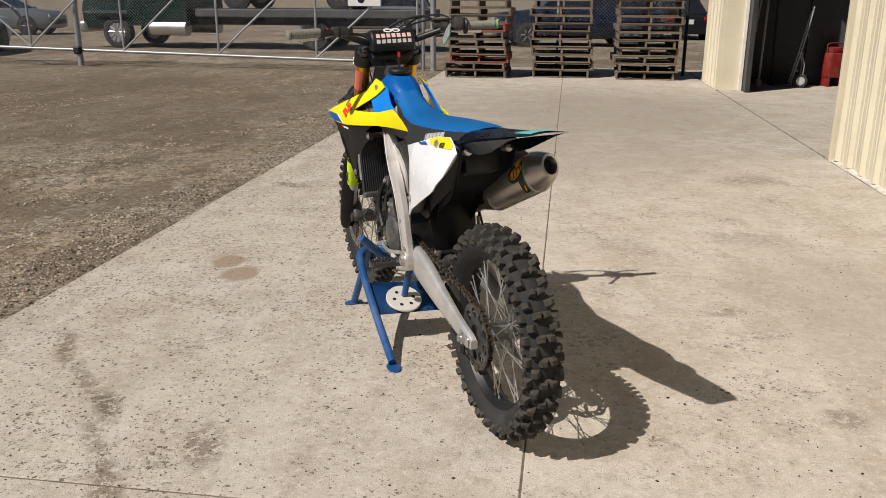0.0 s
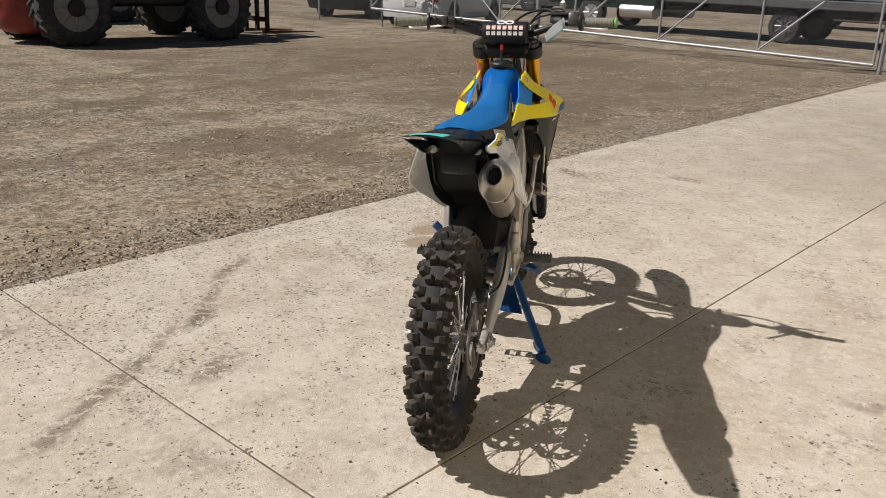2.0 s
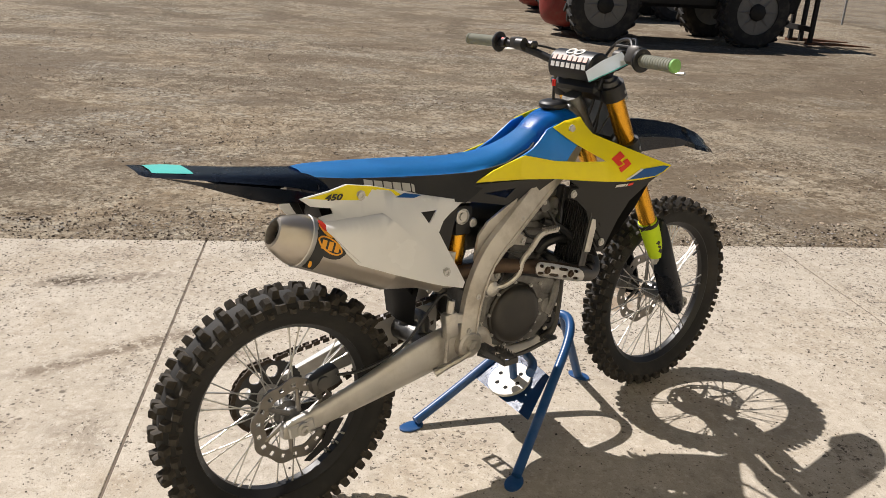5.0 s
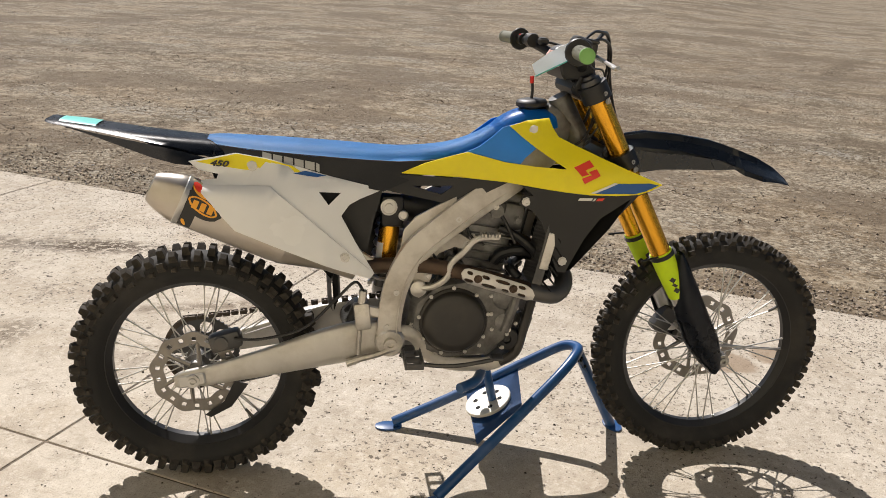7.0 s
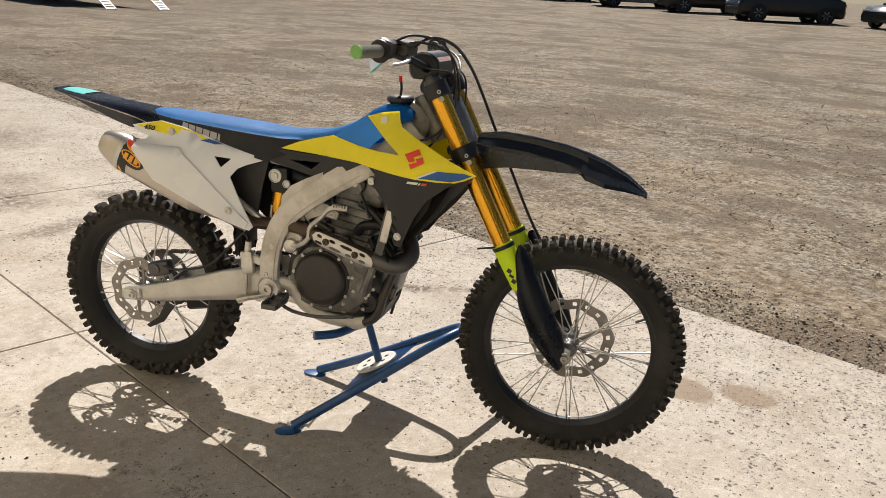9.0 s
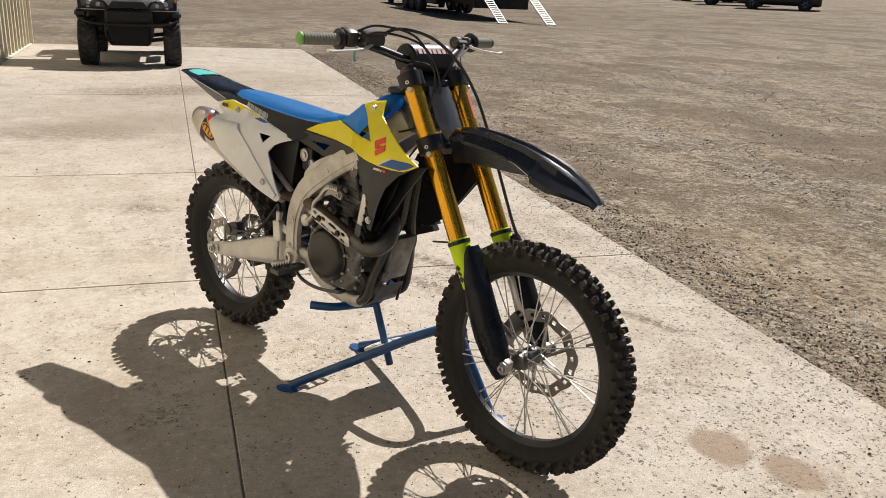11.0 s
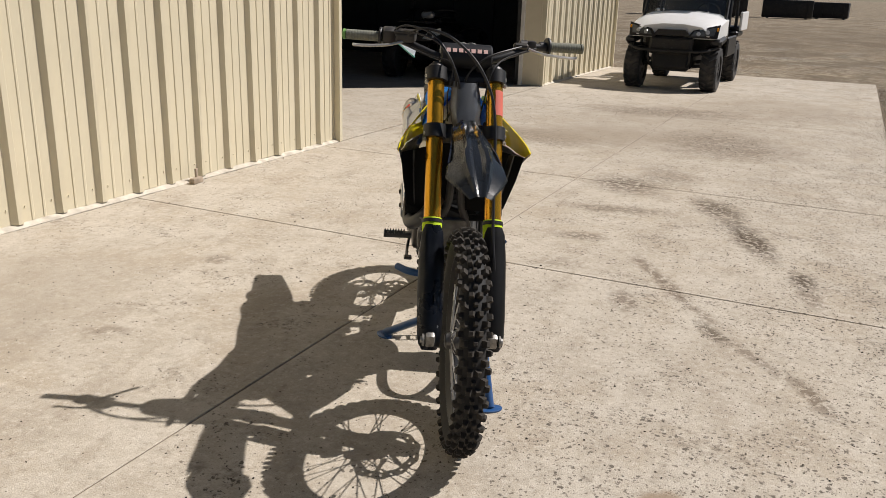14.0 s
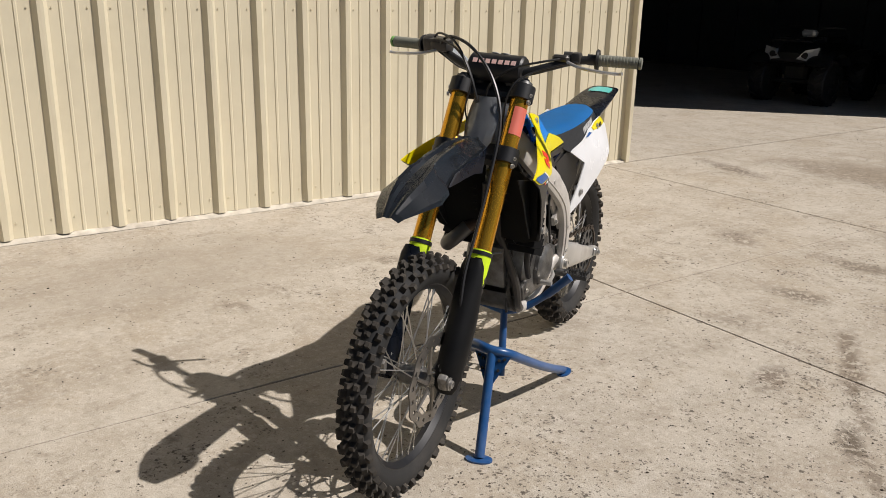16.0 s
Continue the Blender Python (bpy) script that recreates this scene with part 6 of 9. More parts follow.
        part("shock_cover", bm, M_BLACK, bike, "black plastic shock cover")

# rear mudguard
bm = bmesh.new()
fender = loft_half([(-1.060, 0.048, 0.993, 0.996, 2.5), (-1.04, 0.064, 0.988, 0.994, 3), (-0.95, 0.074, 0.974, 0.982, 4), (-0.85, 0.080, 0.956, 0.968, 4), (-0.74, 0.084, 0.935, 0.957, 4), (-0.66, 0.086, 0.912, 0.949, 4), (-0.56, 0.086, 0.893, 0.930, 4)])
skin(bm, fender, loop=False)
bmesh.ops.solidify(bm, geom=bm.faces[:], thickness=0.005)
guard = part("rear_fender", bm, M_NAVY, bike, "dark navy rear mudguard with a teal decal", angle=40)
for s in (-1, 1):
    bm = bmesh.new()
    panel(bm, [(-1.02, 0.984), (-0.94, 0.967), (-0.84, 0.948), (-0.74, 0.928), (-0.66, 0.906), (-0.62, 0.895), (-0.70, 0.890), (-0.76, 0.893), (-0.82, 0.910), (-0.88, 0.934), (-0.95, 0.962)], lambda x, z: lerp(x, [(-1.05, 0.058), (-0.95, 0.0735), (-0.85, 0.0795), (-0.6, 0.0855)]) - 0.45 * max(0.0, lerp(x, [(-1.05, 0.988), (-0.85, 0.956), (-0.66, 0.912)]) - z), 0.004, 0.03, side=s)
    part("fender_skirt", bm, M_NAVY, guard)
bm = bmesh.new()
decal = loft_half([(-1.030, 0.040, 0.9915, 0.9955, 2.5), (-0.985, 0.048, 0.987, 0.9900, 3), (-0.945, 0.046, 0.9815, 0.9845, 4)])
skin(bm, decal, loop=False)
part("decal", bm, M_TEAL, guard, "teal sticker")
# inner fender down to the swingarm, and mud flap
bm = bmesh.new()
rows = []
for x, z, w in ((-0.665, 0.930, 0.088), (-0.645, 0.880, 0.090), (-0.61, 0.820, 0.088), (-0.565, 0.765, 0.084), (-0.495, 0.722, 0.078), (-0.42, 0.69, 0.070), (-0.365, 0.62, 0.062), (-0.36, 0.53, 0.055)):
    rows.append([V(x - 0.012, -w, z - 0.035), V(x, -w * 0.92, z), V(x + 0.006, -w * 0.4, z + 0.008), V(x + 0.006, w * 0.4, z + 0.008), V(x, w * 0.92, z), V(x - 0.012, w, z - 0.035)])
skin(bm, rows, loop=False)
bmesh.ops.solidify(bm, geom=bm.faces[:], thickness=0.006)
part("inner_fender", bm, M_BLACK, bike, "black inner mudguard over the rear wheel", angle=50)
bm = bmesh.new()
skin(bm, [[V(x + 0.012 * abs(k) / 3, w * k / 3, z) for k in range(-3, 4)] for x, z, w in ((-0.345, 0.735, 0.085), (-0.375, 0.66, 0.085), (-0.392, 0.58, 0.080), (-0.388, 0.50, 0.068))], loop=False)
bmesh.ops.solidify(bm, geom=bm.faces[:], thickness=0.004)
part("mud_flap", bm, M_BLACK, bike, "black rubber mud flap ahead of the rear tyre", angle=50)
bm = bmesh.new()
box(bm, (-0.55, 0, 0.835), (0.17, 0.12, 0.09), rot=(0, 14, 0), bevel=0.02, seg=2)
part("air_box_rear", bm, M_BLACK, bike)

# shock absorber
bm = bmesh.new()
cyl(bm, (-0.215, -0.005, 0.80), (-0.243, -0.005, 0.55), 0.020, n=14)
shock = part("shock_absorber", bm, M_DARKSTEEL, bike, "rear shock absorber")
bm = bmesh.new()
turned(bm, (-0.226, -0.045, 0.735), V(-0.1, 0, -1), [(0, 0.026), (0.03, 0.0275), (0.085, 0.0275), (0.10, 0.022)], 16)
part("reservoir", bm, M_GOLD, shock, "gold shock reservoir")
bm = bmesh.new()
box(bm, (-0.222, -0.05, 0.775), (0.060, 0.05, 0.085), bevel=0.012, seg=2)
part("shock_head", bm, M_BLACK, shock)
bm = bmesh.new()
turned(bm, (-0.232, -0.072, 0.789), (0, -1, 0), [(0, 0.022), (0.007, 0.022), (0.008, 0.018), (0.005, 0.017), (0.005, 0.011), (0.009, 0.010), (0.009, 0.0001)], 18)
part("adjuster", bm, M_STEEL, shock, "silver ring adjuster")
bm = bmesh.new()
turned(bm, (-0.194, -0.071, 0.766), (0, -1, 0), [(0, 0.014), (0.007, 0.013), (0.008, 0.010), (0.005, 0.009), (0.005, 0.0001)], 14)
part("adjuster", bm, M_STEEL, shock)
bm = bmesh.new()
skin(bm, [[V(-0.231 + 0.0285 * math.sin(a) - 0.1 * h, -0.045 - 0.0285 * math.cos(a), 0.690 - h) for a in (radians(-75 + 8 * k) for k in range(7))] for h in (0.0, 0.045)], loop=False)
part("label", bm, M_WHITEPRINT, shock, "white paper label")
bm = bmesh.new()
pts = []
for k in range(90):
    t = k / 89
    a = t * 2 * math.pi * 6.5
    pts.append((-0.219 - 0.022 * t + 0.034 * math.cos(a), 0.0 + 0.034 * math.sin(a), 0.745 - 0.19 * t))
sweep(bm, pts, 0.006, 6, smooth=False)
part("spring", bm, M_STEEL, shock)
bm = bmesh.new()
box(bm, (-0.20, 0, 0.365), (0.14, 0.045, 0.03), rot=(0, 8, 0), bevel=0.006)
cyl(bm, (-0.30, -0.06, 0.37), (-0.30, 0.06, 0.37), 0.018, n=12)
part("linkage", bm, M_ALU, bike)

# radiators
for s in (-1, 1):
    bm = bmesh.new()
    m = pose(0.172, s * 0.112, 0.700, 0, 12, 0)
    box(bm, m @ V(0.006, 0, 0.0), (0.010, 0.108, 0.21), rot=m.to_3x3().to_4x4())
    rad = part("radiator", bm, M_DARKSTEEL, bike, "finned radiator core")
    for k in range(13):
        bm = bmesh.new()
        box(bm, m @ V(-0.006, (k - 6) * 0.0086, 0.0), (0.016, 0.0032, 0.21), rot=m.to_3x3().to_4x4())
        part("fin", bm, M_DARKSTEEL, rad)
    for z in (-0.112, 0.112):
        bm = bmesh.new()
        box(bm, m @ V(0, 0, z), (0.036, 0.112, 0.022), rot=m.to_3x3().to_4x4(), bevel=0.006)
        part("radiator_tank", bm, M_ENGINE, rad)
    for y in (-0.056, 0.056):
        bm = bmesh.new()
        box(bm, m @ V(0.004, y, -0.004), (0.024, 0.004, 0.10), rot=m.to_3x3().to_4x4(), bevel=0.0015)
        part("side_plate", bm, M_ALU, rad, "bare aluminium radiator side")
    bm = bmesh.new()
    for k in range(9):
        box(bm, m @ V(0.030, 0, -0.10 + 0.025 * k), (0.034, 0.125, 0.004), rot=m.to_3x3().to_4x4() @ pose(0, 0, 0, 0, 42, 0))
    part("louvre", bm, M_HOLE, rad, "black plastic radiator louvre")
    bm = bmesh.new()
    skin(bm, [[V(0.215, s * 0.028, 0.865), V(0.29, s * 0.12, 0.862), V(0.375, s * 0.203, 0.855)], [V(0.212, s * 0.028, 0.76), V(0.265, s * 0.12, 0.755), V(0.325, s * 0.192, 0.765)], [V(0.205, s * 0.03, 0.625), V(0.225, s * 0.12, 0.625), V(0.235, s * 0.172, 0.645)]], loop=False)
    bmesh.ops.solidify(bm, geom=bm.faces[:], thickness=0.003)
    part("scoop", bm, M_HOLE, rad, "black plastic air scoop", angle=50)
bm = bmesh.new()
sweep(bm, [(0.20, -0.10, 0.615), (0.165, -0.11, 0.60), (0.13, -0.105, 0.58), (0.10, -0.10, 0.555)], 0.014, 10, 4)
sweep(bm, [(0.19, 0.09, 0.62), (0.14, 0.05, 0.60), (0.10, -0.06, 0.62), (0.12, -0.095, 0.60)], 0.013, 10, 4)
sweep(bm, [(0.16, -0.08, 0.655), (0.12, -0.09, 0.675), (0.07, -0.085, 0.665), (0.05, -0.08, 0.64)], 0.015, 10, 4)
part("coolant_hose", bm, M_BLACK, bike, "black rubber coolant hose")

# ---- front end ----
TOP_Z = 1.118
fork_at = lambda z: 0.272 + (TOP_Z - z) * 0.534
for s in (-1, 1):
    y = s * 0.097
    at = lambda z, dx=0.0: V(fork_at(z) + dx, y, z)
    bm = bmesh.new()
    cyl(bm, at(1.108), at(0.665), 0.0275, n=24)
    cyl(bm, at(0.665), at(0.640), 0.0285, n=24)
    bm.transform(STEER)
    leg = part("fork_tube", bm, M_GOLD, bike, "gold anodised fork tube")
    bm = bmesh.new()
    turned(bm, at(1.118), -RAKE, [(0, 0.0275), (0.006, 0.026), (0.012, 0.025), (0.014, 0.016), (0.022, 0.014), (0.024, 0.0001)], 18)
    bm.transform(STEER)
    part("fork_cap", bm, M_DARKSTEEL, leg)
    bm = bmesh.new()
    cyl(bm, at(0.645), at(0.37), 0.0235, n=18)
    bm.transform(STEER)
    part("fork_slider", bm, M_STEEL, leg)
    bm = bmesh.new()
    sweep(bm, [at(0.672), at(0.655), at(0.62), at(0.58), at(0.545)], 0.031, 18, 3, taper=(0.98, 1.04, 1.0, 0.93, 0.85))
    bm.transform(STEER)
    seal = part("seal_saver", bm, M_NEON, leg, "neon yellow fabric fork seal cover")
    bm = bmesh.new()
    sweep(bm, [at(0.668), at(0.658)], 0.034, 18, smooth=False)
    cyl(bm, at(0.663) + V(-0.02, s * 0.025, 0), at(0.655) + V(-0.075, s * 0.035, 0), 0.003, n=6)
    bm.transform(STEER)
    part("strap", bm, M_BLACK, seal)
    bm = bmesh.new()
    for k, (z, w) in enumerate(((0.598, 0.012), (0.583, 0.008), (0.568, 0.012))):
        p = at(z)
        box(bm, p + V(-0.006, s * 0.0285, 0), (0.014, 0.003, w), rot=(0, 28, 0))
    bm.transform(STEER)
    part("print_bar", bm, M_BLACKPRINT, seal)
    # guard: a curved shell before and outside the slider
    bm = bmesh.new()
    rings = []
    for z, x0, x1, wide in ((0.668, 0.557, 0.574, 0.024), (0.645, 0.553, 0.588, 0.034), (0.577, 0.556, 0.625, 0.040), (0.493, 0.575, 0.668, 0.042), (0.41, 0.613, 0.714, 0.041), (0.355, 0.655, 0.730, 0.039), (0.325, 0.685, 0.732, 0.034), (0.308, 0.702, 0.722, 0.024)):
        c, half = at(z), (x1 - x0) / 2
        arc = []
        for k in range(13):
            t = s * radians(-70 + 250 * k / 12)
            arc.append(V((x0 + x1) / 2 + math.cos(t) * half, c.y + math.sin(t) * wide, z + 0.15 * math.cos(t) * half))
        rings.append(arc)
    skin(bm, rings, loop=False)
    bmesh.ops.solidify(bm, geom=bm.faces[:], thickness=0.004)
    bm.transform(STEER)
    g = part("fork_guard", bm, M_NAVY if s == -1 else M_BLACK, leg, "black plastic fork guard", angle=50)
    bolts(g, M_STEEL, [STEER @ (at(0.385, 0.046) + V(0, s * k, 0)) for k in (0.012, -0.018)], 0.006, (1, 0, 0.3))
    bm = bmesh.new()
    box(bm, (F_AXLE.x - 0.018, y, F_AXLE.z + 0.004), (0.058, 0.030, 0.046), rot=(0, 18, 0), bevel=0.008, seg=2)
    for k in (-0.012, 0.012):
        bolt(bm, (F_AXLE.x - 0.040 + k * 0.3, y + s * 0.015, F_AXLE.z + 0.004 + k), 0.005, d=(0, s, 0))
    turned(bm, (F_AXLE.x, y + s * 0.018, F_AXLE.z), (0, s, 0), [(0, 0.019), (0.006, 0.019), (0.006, 0.012), (0.012, 0.011), (0.012, 0.006), (0.006, 0.005)], 14)
    bm.transform(STEER)
    part("axle_lug", bm, M_LUG, leg, "dull aluminium axle lug")
# triple clamps
for name, z, x0 in (("upper_clamp", 1.098, 0.0), ("lower_clamp", 0.925, 0.0)):
    bm = bmesh.new()
    for s in (-1, 1):
        c = V(fork_at(z), s * 0.097, z)
        cyl(bm, c - RAKE * 0.022, c + RAKE * 0.022, 0.038, n=22)
        box(bm, c + V(-0.032, -s * 0.02, 0.016), (0.03, 0.03, 0.036), rot=(0, 28, 0), bevel=0.004)
    box(bm, (fork_at(z) - 0.020, 0, z - 0.004), (0.072, 0.17, 0.040), rot=(0, 28, 0), bevel=0.010)
    bm.transform(STEER)
    clamp = part(name, bm, M_BLACK, bike, "black fork clamp")
    for s in (-1, 1):
        bolts(clamp, M_STEEL, [STEER @ (V(fork_at(z) + 0.020, s * 0.128, z - 0.01) + RAKE * (0.011 * k)) for k in (-1, 1)], 0.006, (0.6, s, 0))
# handlebar
bm = bmesh.new()
bar = [(0.155, -0.395, 1.205), (0.172, -0.30, 1.205), (0.19, -0.225, 1.200), (0.225, -0.155, 1.178), (0.245, -0.10, 1.160), (0.25, -0.05, 1.152), (0.25, 0.05, 1.152), (0.245, 0.10, 1.160), (0.225, 0.155, 1.178), (0.19, 0.225, 1.200), (0.172, 0.30, 1.205), (0.155, 0.395, 1.205)]
sweep(bm, bar, 0.0125, 12, 4)
bm.transform(STEER)
handlebar = part("handlebar", bm, M_BLACK, bike, "black motocross handlebar with a square pad")
for s in (-1, 1):
    bm = bmesh.new()
    box(bm, (0.252, s * 0.05, 1.138), (0.04, 0.03, 0.05), rot=(0, 10, 0), bevel=0.006)
    bm.transform(STEER)
    part("bar_clamp", bm, M_BLACK, handlebar)
# pad: a drum wrapped round the bar's middle, flat below
PAD, PAD_R = V(0.238, 0, 1.157), 0.046
pad_at = lambda deg, y, up=0.0: PAD + V(-math.cos(radians(deg)) * (PAD_R + up), y, math.sin(radians(deg)) * (PAD_R + up))
bm = bmesh.new()
rows = []
for y, k in ((-0.086, 0.88), (-0.080, 1.0), (-0.04, 1.01), (0.04, 1.01), (0.080, 1.0), (0.086, 0.88)):
    rows.append([PAD + (pad_at(a, 0) - PAD) * k + V(0, y, 0) for a in range(-45, 226, 15)])
skin(bm, rows)
bm.transform(STEER)
pad = part("bar_pad", bm, M_BLACK, handlebar, "black foam handlebar pad with printed bars", angle=40)
for deg, h, mat, n, w in ((33, 0.016, M_PINKPRINT, 7, 0.0140), (6, 0.014, M_WHITEPRINT, 7, 0.0140), (146, 0.014, M_PINKPRINT, 7, 0.0140)):
    for k in range(n):
        bm = bmesh.new()
        box(bm, pad_at(deg, (k - (n - 1) / 2) * 0.0205, 0.0004), (0.002, w, h), rot=(0, deg, 0))
        bm.transform(STEER)
        part("print_bar", bm, mat, pad, "pale printed bar")
bm = bmesh.new()
for dy in (-0.016, 0.016):
    n = pad_at(68, 0, 1.0) - pad_at(68, 0)
    turned(bm, pad_at(68, dy), n, [(0, 0.017), (0.0014, 0.017), (0.0014, 0.010), (0.0, 0.010)], 18)
bm.transform(STEER)
part("print_mark", bm, M_WHITEPRINT, pad, "pale ringed mark")
for s in (-1, 1):
    a, b = V(0.172, s * 0.285, 1.205), V(0.153, s * 0.405, 1.205)
    u = (b - a).normalized()
    bm = bmesh.new()
    prof = [(0, 0.0155)]
    for k in range(12):
        prof += [(0.006 + 0.0095 * k, 0.0172), (0.011 + 0.0095 * k, 0.0172), (0.012 + 0.0095 * k, 0.0160)]
    turned(bm, a, u, prof, 14)
    bm.transform(STEER)
    grip = part("grip", bm, M_GRIP, handlebar, "ribbed grey-green rubber grip")
    bm = bmesh.new()
    turned(bm, b, u, [(-0.002, 0.0176), (0.005, 0.0176), (0.007, 0.014), (0.007, 0.0001)], 14)
    bm.transform(STEER)
    part("grip_end", bm, M_GREEN if s == -1 else M_GRIP, grip, "green grip end" if s == -1 else "")
    bm = bmesh.new()
    turned(bm, a, -u, [(-0.004, 0.030), (0.002, 0.032), (0.006, 0.030), (0.006, 0.016), (0.030, 0.016)], 16)
    bm.transform(STEER)
    part("grip_flange", bm, M_BLACK, grip)
    bm = bmesh.new()
    if s == -1:
        box(bm, a - u * 0.028 + V(0.005, 0, 0.008), (0.05, 0.045, 0.05), rot=(0, 20, 0), bevel=0.012, seg=2)
        box(bm, a - u * 0.085 + V(0.034, 0, 0.006), (0.042, 0.065, 0.030), rot=(0, 10, -12), bevel=0.007, seg=2)
        box(bm, a - u * 0.085 + V(0.034, 0, 0.024), (0.048, 0.072, 0.008), rot=(0, 10, -12), bevel=0.002)
    else:
        box(bm, a - u * 0.06 + V(0.010, 0, 0.002), (0.036, 0.03, 0.034), bevel=0.008, seg=2)
        box(bm, a - u * 0.10 + V(0.025, 0, 0.0), (0.03, 0.05, 0.02), bevel=0.006)
    cyl(bm, a - u * 0.10, a - u * 0.075, 0.019, n=14)
    bm.transform(STEER)
    part("lever_mount", bm, M_COVER, handlebar, "throttle housing and brake reservoir" if s == -1 else "clutch lever mount")
    bm = bmesh.new()
    sweep(bm, [a - u * 0.075 + V(0.045, 0, -0.008), a - u * 0.03 + V(0.066, 0, -0.020), a + u * 0.03 + V(0.076, 0, -0.026), a + u * 0.075 + V(0.073, 0, -0.028), a + u * 0.092 + V(0.078, 0, -0.026)], 0.0068, 8, 5, flat=0.7)
    bm.transform(STEER)
    part("lever", bm, M_ALU, handlebar, "bare aluminium lever")
bm = bmesh.new()
box(bm, (0.170, 0.262, 1.213), (0.012, 0.012, 0.014), bevel=0.003)
bm.transform(STEER)
part("kill_switch", bm, M_RED, handlebar, "red kill switch button")
# inspection tag: a folded paper strip tied at the bar
bm = bmesh.new()
v = [bm.verts.new(q) for q in ((0.188, -0.232, 1.192), (0.166, -0.220, 1.222), (0.130, -0.186, 1.196), (0.098, -0.160, 1.166), (0.108, -0.166, 1.138), (0.148, -0.203, 1.166))]
bm.faces.new((v[0], v[1], v[2], v[5]))
bm.faces.new((v[5], v[2], v[3], v[4]))
bmesh.ops.solidify(bm, geom=bm.faces[:], thickness=0.001)
bm.transform(STEER)
tag = part("paper_tag", bm, M_PAPER, handlebar, "folded white paper tag with a pale blue edge", angle=20)
bm = bmesh.new()
sweep(bm, [(0.188, -0.232, 1.193), (0.148, -0.203, 1.167), (0.108, -0.166, 1.139)], 0.004, 6, smooth=False, flat=0.4)
bm.transform(STEER)
part("tag_edge", bm, M_TEAL, tag)
bm = bmesh.new()
c = V(fork_at(1.02), 0.097, 1.02)
skin(bm, [[c + RAKE * h + 0.0282 * V(math.sin(a) * 0.882, math.cos(a), math.sin(a) * 0.471) for a in (radians(-75 + 15 * k) for k in range(12))] for h in (-0.04, 0.0, 0.045)], loop=False)
bm.transform(STEER)
part("sticker", bm, M_CORAL, bike, "coral sticker wrapped on the fork tube")
# front fender
bm = bmesh.new()
rows = []
for x, w, zs, zc in ((0.40, 0.044, 0.945, 0.975), (0.47, 0.050, 0.935, 0.985), (0.56, 0.054, 0.928, 0.978), (0.66, 0.061, 0.910, 0.963), (0.715, 0.068, 0.892, 0.948), (0.730, 0.084, 0.882, 0.943), (0.785, 0.089, 0.866, 0.923), (0.845, 0.067, 0.857, 0.893), (0.892, 0.040, 0.845, 0.859), (0.905, 0.030, 0.837, 0.847)):
    h = zc - zs
    rows.append([V(x, w * a, zs + h * b) for a, b in ((-1, 0), (-0.94, 0.22), (-0.52, 0.70), (-0.40, 1.0), (-0.26, 0.98), (-0.12, 0.84), (0.12, 0.84), (0.26, 0.98), (0.40, 1.0), (0.52, 0.70), (0.94, 0.22), (1, 0))])
skin(bm, rows, loop=False)
bmesh.ops.solidify(bm, geom=bm.faces[:], thickness=0.004)
bm.transform(STEER)
ffender = part("front_fender", bm, M_CHAR, bike, "glossy charcoal front mudguard with sharp ridges", angle=12)
for s in (-1, 1):
    bm = bmesh.new()
    panel(bm, [(0.40, 0.950), (0.47, 0.937), (0.56, 0.932), (0.66, 0.920), (0.72, 0.898), (0.66, 0.893), (0.58, 0.892), (0.50, 0.890), (0.43, 0.878)], lambda x, z: lerp(x, [(0.40, 0.046), (0.47, 0.0535), (0.56, 0.0595), (0.66, 0.0695), (0.73, 0.081)]), 0.004, 0.05, side=s)
    bm.transform(STEER)
    part("fender_skirt", bm, M_NAVY, ffender)
# front number plate stem behind the cables
bm = bmesh.new()
rows = []
for z, w in ((0.935, 0.030), (0.96, 0.044), (1.0, 0.052), (1.05, 0.048), (1.085, 0.040)):
    x = fork_at(z) + 0.02
    rows.append([V(x - 0.01, -w, z), V(x + 0.012, -w * 0.6, z), V(x + 0.018, 0, z), V(x + 0.012, w * 0.6, z), V(x - 0.01, w, z)])
skin(bm, rows, loop=False)
bmesh.ops.solidify(bm, geom=bm.faces[:], thickness=0.004)
bm.transform(STEER)
part("stem_cover", bm, M_STEM, bike, "dark glossy steering stem cover")
# front brake caliper, hose; cables
bm = bmesh.new()
box(bm, (F_AXLE.x - 0.105, 0.075, F_AXLE.z + 0.055), (0.055, 0.045, 0.085), rot=(0, 35, 0), bevel=0.012, seg=2)
cyl(bm, (F_AXLE.x - 0.10, 0.055, F_AXLE.z + 0.075), (F_AXLE.x - 0.10, 0.105, F_AXLE.z + 0.075), 0.018, n=14)
cyl(bm, (F_AXLE.x - 0.115, 0.055, F_AXLE.z + 0.035), (F_AXLE.x - 0.115, 0.105, F_AXLE.z + 0.035), 0.018, n=14)
box(bm, (F_AXLE.x - 0.05, 0.085, F_AXLE.z + 0.04), (0.09, 0.012, 0.03), rot=(0, 30, 0), bevel=0.004)
bm.transform(STEER)
part("brake_caliper", bm, M_DARKSTEEL, bike, "front brake caliper")
bm = bmesh.new()
box(bm, (-0.655, -0.072, 0.425), (0.085, 0.045, 0.05), rot=(0, -15, 0), bevel=0.012, seg=2)
cyl(bm, (-0.665, -0.05, 0.425), (-0.665, -0.10, 0.425), 0.018, n=14)
part("brake_caliper", bm, M_DARKSTEEL, bike, "rear brake caliper")
bm = bmesh.new()
